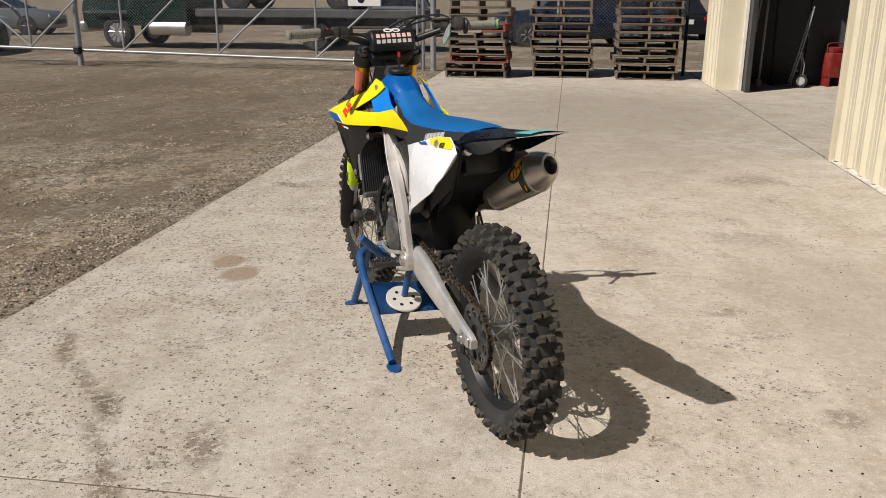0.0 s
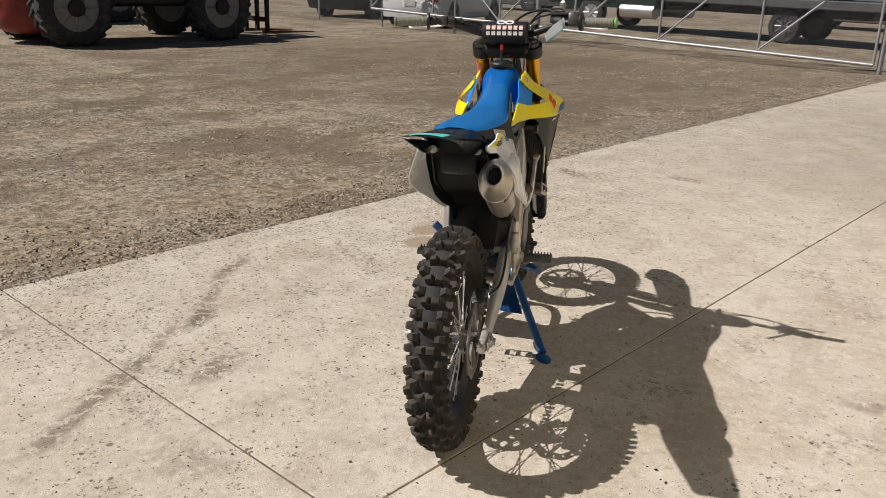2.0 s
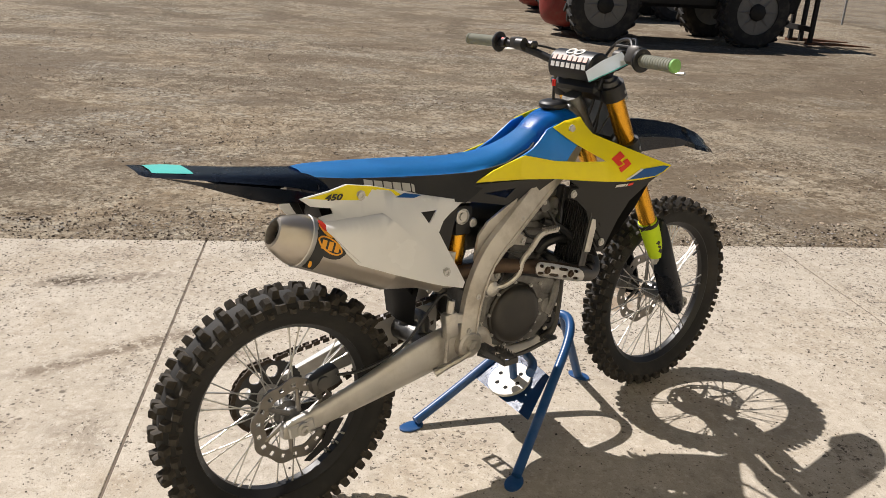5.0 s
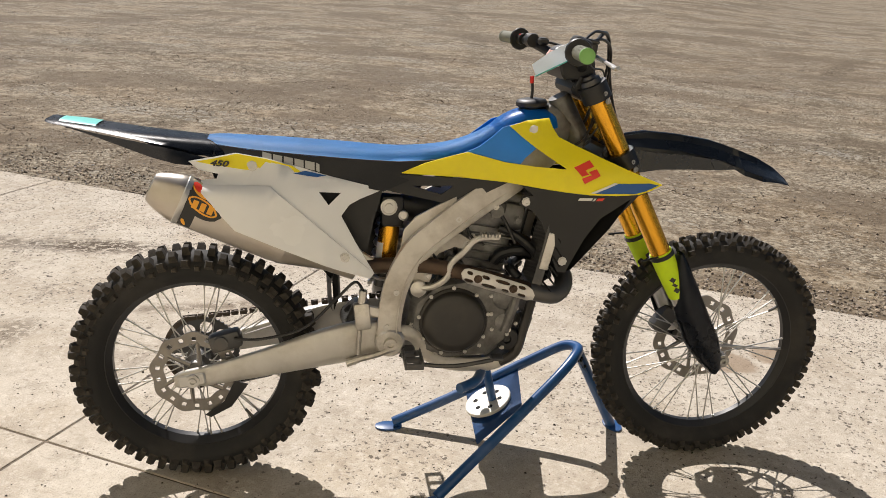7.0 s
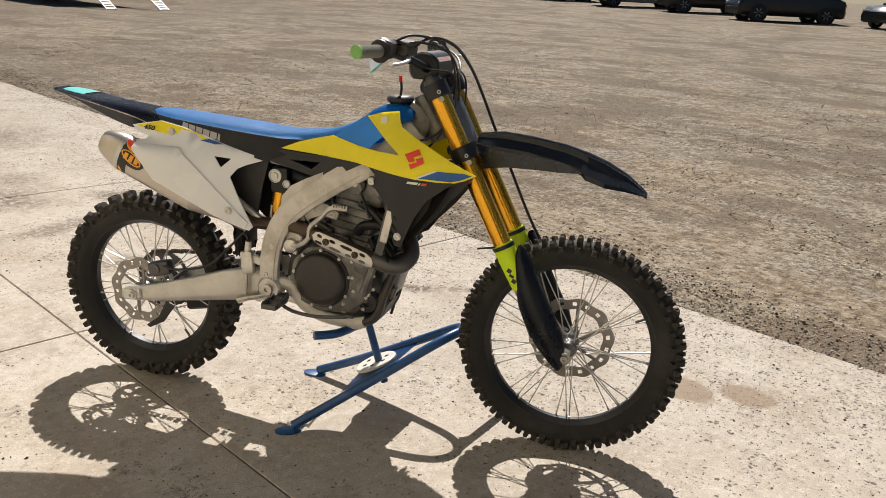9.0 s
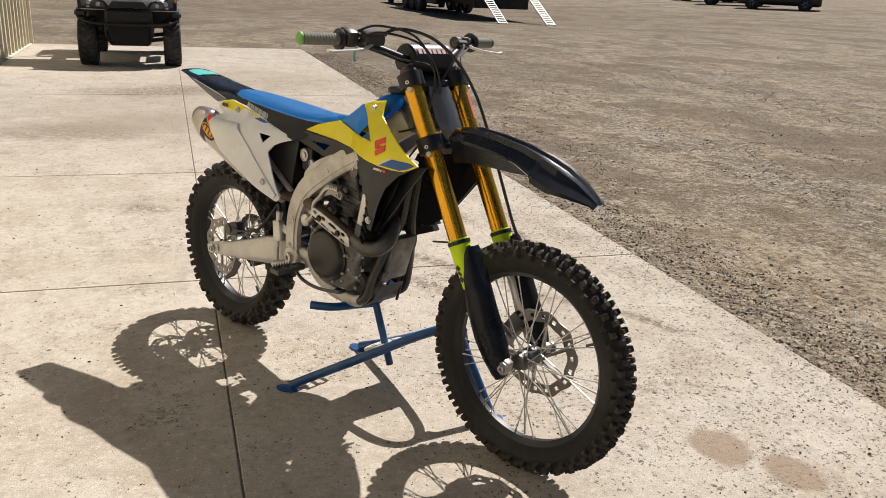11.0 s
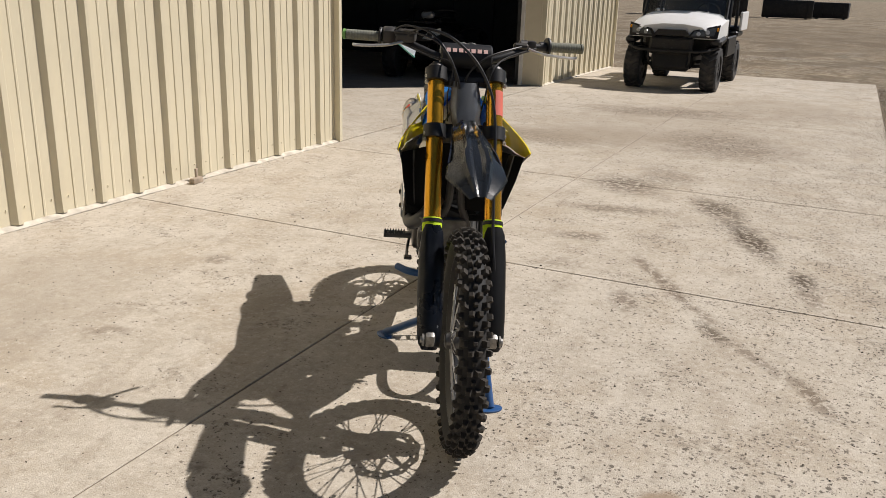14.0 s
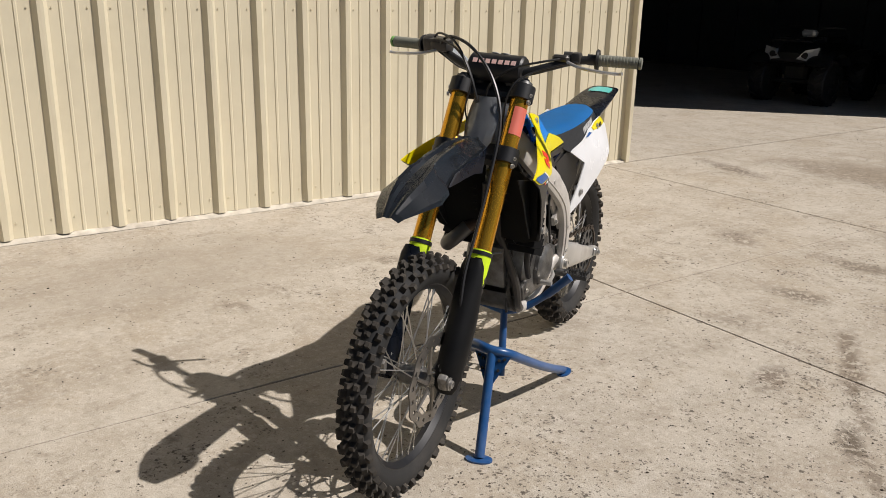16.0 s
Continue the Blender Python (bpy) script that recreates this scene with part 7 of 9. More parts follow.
panel(bm, [(-0.60, 0.30), (-0.645, 0.235), (-0.70, 0.205), (-0.715, 0.212), (-0.665, 0.25), (-0.635, 0.31)], lambda x, z: 0.083, 0.004, 0.03, side=-1)
part("disc_guard", bm, M_BLACK, bike, "black rear disc guard")
CABLES = (("brake_hose", 0.0048, [(0.235, -0.20, 1.215), (0.275, -0.15, 1.245), (0.32, -0.06, 1.225), (0.355, 0.02, 1.16), (0.387, 0.071, 1.074), (0.421, 0.089, 0.991), (0.489, 0.092, 0.851), (0.556, 0.090, 0.717), (0.604, 0.090, 0.635), (0.635, 0.096, 0.56), (0.65, 0.10, 0.47), (0.645, 0.09, 0.40)]),
          ("clutch_cable", 0.0035, [(0.20, 0.21, 1.205), (0.26, 0.15, 1.195), (0.31, 0.06, 1.165), (0.315, 0.0, 1.10), (0.29, 0.0, 1.0), (0.24, 0.04, 0.92), (0.16, 0.06, 0.86), (0.05, 0.08, 0.74)]),
          ("throttle_cable", 0.0035, [(0.19, -0.245, 1.225), (0.24, -0.20, 1.25), (0.305, -0.11, 1.225), (0.325, -0.045, 1.13), (0.31, -0.03, 1.03), (0.27, -0.05, 0.96), (0.15, -0.06, 0.92)]),
          ("throttle_cable", 0.0035, [(0.195, -0.245, 1.215), (0.255, -0.19, 1.232), (0.318, -0.09, 1.20), (0.335, -0.03, 1.10), (0.315, -0.02, 1.01), (0.27, -0.03, 0.95)]),
          ("wire", 0.0028, [(0.215, 0.24, 1.20), (0.27, 0.13, 1.165), (0.325, 0.08, 1.12), (0.325, 0.06, 1.02), (0.27, 0.05, 0.94)]),
          ("wire", 0.0025, [(0.21, -0.23, 1.20), (0.26, -0.13, 1.16), (0.32, -0.05, 1.14), (0.33, -0.06, 1.04), (0.28, -0.05, 0.95)]))
for name, r, pts in CABLES:
    bm = bmesh.new()
    sweep(bm, pts, r, 7, 7)
    part(name, bm, M_CABLE, bike)
# breather and drain hoses
for pts in ([(0.02, -0.06, 0.83), (0.07, -0.10, 0.76), (0.10, -0.11, 0.70)], [(-0.03, 0.09, 0.72), (0.02, 0.11, 0.62), (0.07, 0.10, 0.52), (0.06, 0.09, 0.42)], [(0.15, 0.06, 0.60), (0.155, 0.06, 0.48), (0.14, 0.05, 0.38), (0.13, 0.05, 0.34)]):
    bm = bmesh.new()
    sweep(bm, pts, 0.005, 7, 5)
    part("drain_hose", bm, M_CABLE, bike)
# chain: links along both runs and round the sprockets
bm = bmesh.new()
loop = []
c0, r0, c1, r1 = V(-0.165, 0, 0.47), 0.032, V(R_AXLE.x, 0, R_AXLE.z), 0.101
for k in range(9):
    t = radians(100 - 190 * k / 8)
    loop.append(c0 + V(math.cos(t), 0, math.sin(t)) * r0)
loop.append(V(-0.42, 0, 0.355))
for k in range(15):
    t = radians(-80 - 190 * k / 14)
    loop.append(c1 + V(math.cos(t), 0, math.sin(t)) * r1)
line = curve(loop, 24, closed=True)
path, acc = [], 0.0
for a, b in zip(line, line[1:] + line[:1]):
    acc += (b - a).length
    if acc >= 0.0155:
        path.append((b.copy(), (b - a).normalized()))
        acc = 0.0
for k, (p, d2) in enumerate(path):
    ang = math.degrees(math.atan2(-d2.z, d2.x))
    w = 0.016 if k % 2 else 0.011
    for s in (-1, 1):
        box(bm, p + V(0, 0.075 + s * w / 2, 0), (0.019, 0.0022, 0.012), rot=(0, ang, 0))
    cyl(bm, p + V(0, 0.067, 0), p + V(0, 0.083, 0), 0.0045, n=6)
part("chain", bm, M_CHAIN, bike, "dusty drive chain", angle=0)
bm = bmesh.new()
box(bm, (-0.60, 0.078, 0.262), (0.11, 0.03, 0.05), rot=(0, -12, 0), bevel=0.008)
part("chain_guide", bm, M_BLACK, bike)

# ---- blue centre stand ----
STAND = Matrix.Translation((-0.058, -0.021, 0.0)) @ pose(0, 0, 0, 0, 0, 120)
stand = thing("motorcycle_stand", STAND, "blue tubular steel lift stand under the motorcycle engine", "stand")
bm = bmesh.new()
bend = [(-0.105, -0.212, 0.02), (0.02, -0.145, 0.10), (0.16, -0.07, 0.19), (0.27, -0.01, 0.262), (0.335, 0.045, 0.297), (0.365, 0.105, 0.300), (0.335, 0.155, 0.284), (0.25, 0.170, 0.236), (0.10, 0.178, 0.155), (-0.06, 0.184, 0.075), (-0.185, 0.188, 0.018)]
sweep(bm, bend, 0.0155, 14, 6)
part("hoop", bm, M_STAND, stand, "bent blue tube")
bm = bmesh.new()
cyl(bm, (0.362, 0.108, 0.30), (0.516, 0.139, 0.006), 0.0155, n=14)
part("leg", bm, M_STAND, stand)
for x, y, a in ((-0.118, -0.218, 28), (-0.200, 0.188, -3), (0.522, 0.140, 102)):
    bm = bmesh.new()
    turned(bm, (0, 0, 0.001), (0, 0, 1), [(0, 0.5), (0.005, 0.5), (0.006, 0.46), (0.006, 0.0001)], 20)
    bm.transform(pose(x, y, 0, 0, 0, a) @ Matrix.Diagonal((0.085, 0.052, 1, 1)))
    part("foot", bm, M_STAND, stand)
bm = bmesh.new()
rows = [V(0.02, -0.115, 0.115), V(0.16, -0.052, 0.196), V(0.20, 0.168, 0.204), V(0.04, 0.178, 0.122)]
bm.faces.new([bm.verts.new(p) for p in rows])
bmesh.ops.solidify(bm, geom=bm.faces[:], thickness=0.005)
part("cross_plate", bm, M_STAND, stand)
bm = bmesh.new()
nrm = V(-0.42, 0, 0.9).normalized()
u, w = axes_of(nrm)
c = V(0.085, 0.050, 0.156)
ring = lambda r, h, n=28: [c + nrm * h + r * (math.cos(2 * math.pi * i / n) * u + math.sin(2 * math.pi * i / n) * w) for i in range(n)]
skin(bm, [ring(0.072, 0.0), ring(0.072, 0.007), ring(0.070, 0.009)])
disc = part("disc", bm, M_DISCPAINT, stand, "worn white pierced steel disc")
# near-black discs laid on the plate paint the dark of its holes
for k in range(6):
    t = 2 * math.pi * k / 6
    p = c + 0.040 * (math.cos(t) * u + math.sin(t) * w)
    bm = bmesh.new()
    cyl(bm, p + nrm * 0.0085, p + nrm * 0.0098, 0.0075, n=12)
    part("hole", bm, M_HOLE, disc)
bm = bmesh.new()
cyl(bm, c - nrm * 0.07, V(0.055, 0.030, 0.318), 0.013, n=12)
part("post", bm, M_STAND, stand)
bm = bmesh.new()
sweep(bm, [(0.055, 0.030, 0.312), (0.04, -0.03, 0.318), (0.005, -0.12, 0.322), (-0.05, -0.17, 0.326)], 0.014, 12, 5)
sweep(bm, [(0.055, 0.030, 0.312), (0.04, 0.085, 0.325), (0.016, 0.165, 0.380), (0.003, 0.238, 0.450)], 0.013, 12, 5)
part("cradle", bm, M_STAND, stand, "forked blue cradle under the engine")
bm = bmesh.new()
cyl(bm, (0.0145, 0.170, 0.384), (0.002, 0.243, 0.455), 0.0155, n=12)
part("sleeve", bm, M_STAND, stand)
for s in (-1, 1):
    bm = bmesh.new()
    out = [V(0.372, 0.111 + s * 0.013, 0.285), V(0.412, 0.119 + s * 0.013, 0.205), V(0.352, 0.108 + s * 0.062, 0.283)]
    bm.faces.new([bm.verts.new(p) for p in out])
    bmesh.ops.solidify(bm, geom=bm.faces[:], thickness=0.004)
    gus = part("gusset", bm, M_STAND, stand, "pierced triangular blue gusset")
    n = (out[1] - out[0]).cross(out[2] - out[0]).normalized()
    n = n if n.x > 0 else -n
    # near-black pins through the gusset, colour in place of the holes' shade
    for wts in ((0.6, 0.15, 0.25), (0.25, 0.5, 0.25), (0.3, 0.1, 0.6)):
        p = out[0] * wts[0] + out[1] * wts[1] + out[2] * wts[2]
        bm = bmesh.new()
        cyl(bm, p - n * 0.006, p + n * 0.006, 0.005, n=10)
        part("hole", bm, M_HOLE, gus)

# ---- yard: fence, gate, pallets, vehicles ----
M_GALV = surface("galvanised_pipe", (0.36, 0.365, 0.37), 0.5, 0.5, var=0.15, scale=8, bump=0.05)
M_WIRE = surface("galvanised_wire", (0.30, 0.31, 0.32), 0.45, 0.6, var=0.2, bump=0.0)
M_WOOD = surface("grey_pallet_wood", (0.19, 0.148, 0.108), 0.85, var=0.3, scale=9, fine=70, bump=0.4, dirt=(0.12, 0.09, 0.065), dirt_amount=0.6, tint=0.5)
M_REDWOOD = surface("red_stained_wood", (0.30, 0.075, 0.05), 0.85, var=0.3, scale=9, fine=70, bump=0.4, dirt=(0.12, 0.06, 0.05), dirt_amount=0.6)
M_CARWHITE = surface("white_car_paint", (0.72, 0.72, 0.72), 0.25, var=0.03, bump=0.0, coat=0.25)
M_CARBLACK = surface("black_car_paint", (0.010, 0.010, 0.011), 0.32, var=0.1, bump=0.0)
M_CARGREY = surface("grey_car_paint", (0.20, 0.21, 0.22), 0.3, 0.4, var=0.05, bump=0.0, coat=0.25)
M_CARBLUE = surface("dark_blue_car_paint", (0.008, 0.013, 0.03), 0.25, var=0.1, bump=0.0, coat=0.25)
M_CARGREEN = surface("dark_green_car_paint", (0.015, 0.03, 0.025), 0.25, var=0.1, bump=0.0, coat=0.25)
M_RAMP = surface("weathered_ramp_aluminium", (0.40, 0.40, 0.39), 0.55, 0.5, var=0.2, bump=0.05, dirt=(0.16, 0.13, 0.10), dirt_amount=0.5)
M_CARMAROON = surface("dark_maroon_car_paint", (0.020, 0.009, 0.010), 0.3, var=0.1, bump=0.0)
M_BRIGHTRIM = surface("bright_alloy_rim", (0.42, 0.42, 0.42), 0.35, 0.6, var=0.1, bump=0.0)
M_DECK = surface("dull_grey_deck_paint", (0.075, 0.076, 0.075), 0.6, 0.2, var=0.25, bump=0.05, dirt=(0.12, 0.10, 0.08), dirt_amount=0.4)
M_CARSILVER = surface("silver_car_paint", (0.45, 0.45, 0.42), 0.3, 0.5, var=0.05, bump=0.0, coat=0.25)
M_GLASS = surface("dark_car_glass", (0.012, 0.014, 0.016), 0.06, var=0.05, bump=0.0)
M_LENS = surface("grey_lens", (0.16, 0.165, 0.16), 0.12, 0.3, var=0.3, scale=12, bump=0.0)
M_LAMP = surface("lamp_lens", (0.55, 0.56, 0.56), 0.15, 0.3, var=0.1, bump=0.0)
M_TAIL = surface("red_lamp_lens", (0.35, 0.01, 0.01), 0.2, var=0.1, bump=0.0)
M_AMBER = surface("amber_lamp_lens", (0.75, 0.28, 0.01), 0.2, var=0.1, bump=0.0)
M_TYRE = surface("road_tyre", (0.025, 0.025, 0.025), 0.85, var=0.2, scale=5, fine=60, bump=0.3, dirt=(0.14, 0.12, 0.1), dirt_amount=0.5)
M_RIMGREY = surface("painted_wheel_rim", (0.20, 0.20, 0.195), 0.5, 0.3, var=0.15, bump=0.05, dirt=(0.2, 0.17, 0.14), dirt_amount=0.5)
M_REDMACHINE = surface("red_machine_paint", (0.22, 0.018, 0.014), 0.45, var=0.15, bump=0.05, dirt=(0.16, 0.11, 0.08), dirt_amount=0.5)
M_BLACKMACHINE = surface("black_machine_steel", (0.011, 0.0105, 0.010), 0.6, 0.1, var=0.3, bump=0.1, dirt=(0.05, 0.042, 0.034), dirt_amount=0.35)
M_RUST = surface("rusty_steel", (0.16, 0.075, 0.04), 0.8, 0.2, var=0.3, bump=0.2)
M_UTVWHITE = surface("white_utv_plastic", (0.70, 0.71, 0.71), 0.35, var=0.04, bump=0.02, dirt=(0.45, 0.4, 0.33), dirt_amount=0.25)


def chain_link(bm, x0, x1, z0, z1, y, pitch=0.062, r=0.0016):
    """Crossed wires that fill a rectangle in x and z."""
    h, w = z1 - z0, x1 - x0
    n = int((w + h) / pitch)
    for k in range(n):
        s = k * pitch
        a, b = max(0.0, s - h), min(w, s)
        if b - a < 0.02:
            continue
        cyl(bm, (x0 + a, y - 0.002, z0 + s - a), (x0 + b, y - 0.002, z0 + s - b), r, n=3, caps=False)
        cyl(bm, (x0 + a, y + 0.002, z1 - (s - a)), (x0 + b, y + 0.002, z1 - (s - b)), r, n=3, caps=False)


GATE_Y = 13.1
rail_z = lambda x: 0.12 + 0.0235 * (-2.41 - x)


def build_gate():
    gate = thing("sliding_gate", Matrix.Translation((0, GATE_Y, 0)), "long galvanised chain-link sliding gate with diagonal braces", "gate")
    xs = [-2.41, -4.42, -6.44, -8.46, -10.5, -12.6, -14.8]
    for name, dz in (("bottom_rail", 0.0), ("top_rail", 1.85)):
        bm = bmesh.new()
        cyl(bm, (xs[0], 0, rail_z(xs[0]) + dz), (xs[-1], 0, rail_z(xs[-1]) + dz), 0.030, n=12)
        part(name, bm, M_GALV, gate)
    for x in xs:
        bm = bmesh.new()
        cyl(bm, (x, 0, rail_z(x)), (x, 0, rail_z(x) + 1.85), 0.024, n=10)
        part("upright", bm, M_GALV, gate)
    for k, (a, b) in enumerate(zip(xs, xs[1:])):
        bm = bmesh.new()
        lo, hi = (b, a) if k not in (4,) else (a, b)
        cyl(bm, (lo, -0.01, rail_z(lo) + 0.03), (hi, -0.01, rail_z(hi) + 1.82), 0.019, n=10)
        part("brace", bm, M_GALV, gate)
    bm = bmesh.new()
    chain_link(bm, xs[-1], xs[0], 0.0, 1.85, 0.03)
    for v in bm.verts:
        v.co.z += rail_z(v.co.x)
    part("chain_link", bm, M_WIRE, gate, kind="stuff", angle=0)
    bm = bmesh.new()
    box(bm, (-9.42, -0.10, rail_z(-9.4) + 0.0), (0.16, 0.12, 0.16), bevel=0.03)
    part("roller_guide", bm, M_BLACKMACHINE, gate)


def build_fence():
    for x0, x1, label, z0 in ((-2.12, 2.62, "galvanised chain-link fence behind the pallets", 0.02), (-30.0, -9.5, "galvanised chain-link fence along the yard", 0.05)):
        fence = thing("fence", Matrix.Translation((0, GATE_Y + 0.22, 0)), label, "fence", group="yard fence")
        xs = [x0 + (x1 - x0) * k / max(1, round((x1 - x0) / 2.6)) for k in range(round((x1 - x0) / 2.6) + 1)]
        for x in xs:
            bm = bmesh.new()
            r = 0.055 if x in (-2.12, -9.5) else 0.027
            cyl(bm, (x, -0.12 if r > 0.05 else 0, -0.2), (x, -0.12 if r > 0.05 else 0, 2.2), r, n=12)
            part("post", bm, M_GALV, fence)
        bm = bmesh.new()
        cyl(bm, (x0, 0, 2.05), (x1, 0, 2.05), 0.02, n=8)
        part("top_rail", bm, M_GALV, fence)
        bm = bmesh.new()
        chain_link(bm, max(x0, -22), x1, z0, 2.0, 0.03, 0.066)
        part("chain_link", bm, M_WIRE, fence, kind="stuff", angle=0)
    bm = bmesh.new()
    cyl(bm, (-2.32, GATE_Y + 0.08, -0.1), (-2.32, GATE_Y + 0.08, 2.3), 0.045, n=14)
    single("gate_post", bm, M_GALV, "galvanised steel gate post at the slab corner", "post")
    for x, y, q in ((2.40, GATE_Y - 0.2, 0.04), (2.52, GATE_Y - 0.5, 0.03)):
        bm = bmesh.new()
        cyl(bm, (x, y, -0.1), (x, y, 2.3), q, n=14)
        single("gate_post", bm, M_BLACKMACHINE, "dark steel post beside the building corner", "post", group="corner posts")


def gate_sign():
    sign = thing("sign", Matrix.Translation((-3.43, GATE_Y - 0.055, 1.40)), "white panel sign with a blue mark, wired to the gate", "sign")
    bm = bmesh.new()
    box(bm, (0, 0, 0), (0.64, 0.012, 0.45), bevel=0.003)
    part("panel", bm, M_WHITEPRINT, sign)
    bm = bmesh.new()
    cyl(bm, (-0.06, -0.006, -0.10), (-0.06, -0.010, -0.10), 0.07, n=20)
    part("mark", bm, M_CARBLUE, sign, "blue mark")
    for k in range(2):
        bm = bmesh.new()
        box(bm, (0.0, -0.008, 0.04 + 0.09 * k), (0.46 - 0.1 * k, 0.004, 0.05))
        part("print", bm, M_CARBLUE, sign)
    for x in (-0.29, 0.29):
        bm = bmesh.new()
        cyl(bm, (x, -0.008, 0.2), (x, 0.075, 0.2), 0.003, n=6)
        part("wire_tie", bm, M_WIRE, sign)


build_gate()
build_fence()
gate_sign()


# ---- pallets ----
def pallet(name, w, l, mat, label, seed):
    """A timber pallet, x by y, standing on z = 0: its stringers run along y and show their ends to the yard."""
    rnd = random.Random(seed)
    p = thing(name, Matrix(), label, "pallet", group="pallet stacks")
    for k in range(3):
        bm = bmesh.new()
        box(bm, ((k - 1) * (w / 2 - 0.02), 0, 0.066), (0.038, l, 0.088), bevel=0.004)
        part("stringer", bm, mat, p)
    for k in range(6):
        bm = bmesh.new()
        box(bm, (rnd.uniform(-0.012, 0.012), (k - 2.5) * (l - 0.1) / 5, 0.119 + rnd.uniform(-0.001, 0.002)), (w + rnd.uniform(-0.02, 0.03), rnd.uniform(0.085, 0.115), 0.017), rot=(0, rnd.uniform(-0.5, 0.5), rnd.uniform(-0.8, 0.8)), bevel=0.002)
        part("deck_board", bm, mat, p)
    for k in range(3):
        bm = bmesh.new()
        box(bm, (rnd.uniform(-0.012, 0.012), (k - 1) * (l - 0.1) / 2, 0.011), (w, 0.1, 0.017), bevel=0.002)
        part("base_board", bm, mat, p)
    return p


def pallet_stacks():
    rnd = random.Random(12)
    kinds = [pallet("pallet", 0.98, 1.15, M_WOOD, "weathered grey timber pallet in a stack", 1), pallet("pallet", 1.06, 1.15, M_WOOD, "weathered brown timber pallet in a stack", 2), pallet("pallet", 1.02, 1.15, M_REDWOOD, "red-stained timber pallet in a stack", 3)]
    used = set()
    for cx, cy, count, reds in ((-1.09, 12.12, 10, (2, 6)), (0.36, 12.42, 11, ()), (1.79, 12.25, 11, ())):
        z = 0.0
        for k in range(count):
            i = 2 if k in reds else rnd.choice((0, 1))
            m = pose(cx + rnd.uniform(-0.045, 0.045), cy + rnd.uniform(-0.04, 0.04), z, 0, 0, rnd.uniform(-2.2, 2.2))
            if i in used:
                copy_thing(kinds[i], m)
            else:
                kinds[i].matrix_basis = m
                used.add(i)
            z += 0.1305


pallet_stacks()


# ---- vehicles ----
def road_wheel(r, w):
    """A wheel about y at the origin: returns bmeshes of tyre and rim."""
    bm = bmesh.new()
    turned(bm, (0, 0, 0), (0, 1, 0), [(-w / 2, r * 0.62), (-w / 2, r * 0.90), (-w * 0.42, r * 0.975), (-w * 0.3, r), (w * 0.3, r), (w * 0.42, r * 0.975), (w / 2, r * 0.90), (w / 2, r * 0.62)], 28, closed=True)
    rm = bmesh.new()
    for s in (-1, 1):
        turned(rm, (0, s * w * 0.42, 0), (0, -s, 0), [(0, r * 0.63), (0.0, r * 0.57), (w * 0.10, r * 0.54), (w * 0.22, r * 0.40), (w * 0.16, r * 0.22), (w * 0.05, r * 0.18), (w * 0.03, r * 0.0001)], 20)
    return bm, rm


def fit_wheels(parent, spots, r, w, rim=M_RIMGREY, spokes=8, lug=0, tyre=M_TYRE):
    bm, rm = road_wheel(r, w)
    tm, wm = finish(bm, "tyre", tyre), finish(rm, "rim", rim)
    pieces = []
    if lug:
        for s in (-1, 1):
            b = bmesh.new()
            box(b, V(r, s * w * 0.24, 0), (r * 0.09, w * 0.5, r * 0.09), rot=Matrix.Rotation(s * 0.6, 4, "X"), bevel=0.008)
            me = finish(b, "lug", tyre)
            pieces += [("lug", me, -2 * math.pi * (k + (0.5 if s > 0 else 0)) / lug) for k in range(lug)]
            b = bmesh.new()
            cyl(b, V(r * 0.16, s * w * 0.40, 0), V(r * 0.56, s * w * 0.36, 0), r * 0.055, r * 0.045, 6)
            me = finish(b, "rib", rim)
            pieces += [("rib", me, -2 * math.pi * k / spokes) for k in range(spokes)]
    spoke = {}
    for side in (-1, 1):
        b = bmesh.new()
        cyl(b, V(r * 0.16, side * w * 0.40, 0), V(r * 0.57, side * w * 0.38, 0), r * 0.06, r * 0.075, 6)
        spoke[side] = finish(b, "spoke", rim)
    for x, y, z in spots:
        wheel_ob = share("wheel", wm, parent, Matrix.Translation((x, y, z)))
        for k in range(0 if lug else spokes):
            share("spoke", spoke[1 if y > 0 else -1], wheel_ob, Matrix.Rotation(-2 * math.pi * k / spokes, 4, "Y"))
        share("tyre", tm, wheel_ob, Matrix())
        for name, me, a in pieces:
            share(name, me, wheel_ob, Matrix.Rotation(a, 4, "Y"))


CAR_SHAPES = {
    # rows along the length: (x as part of length, z low, z belt, z roof or none)
    "sedan": (0.30, 0.72, 0.92, 1.42, ((0.0, 0.62), (0.02, 0.80), (0.18, 0.93), (0.30, 0.98), (0.70, 0.98), (0.95, 0.86), (1.0, 0.66)), (0.14, 0.28, 0.56, 0.74)),
    "suv": (0.33, 0.85, 1.08, 1.72, ((0.0, 0.70), (0.02, 1.0), (0.10, 1.10), (0.70, 1.10), (0.76, 1.08), (0.97, 0.98), (1.0, 0.72)), (0.03, 0.10, 0.60, 0.74)),
    "van": (0.32, 0.90, 1.15, 1.85, ((0.0, 0.75), (0.02, 1.1), (0.10, 1.15), (0.80, 1.15), (0.92, 1.02), (1.0, 0.70)), (0.02, 0.06, 0.72, 0.88)),
}


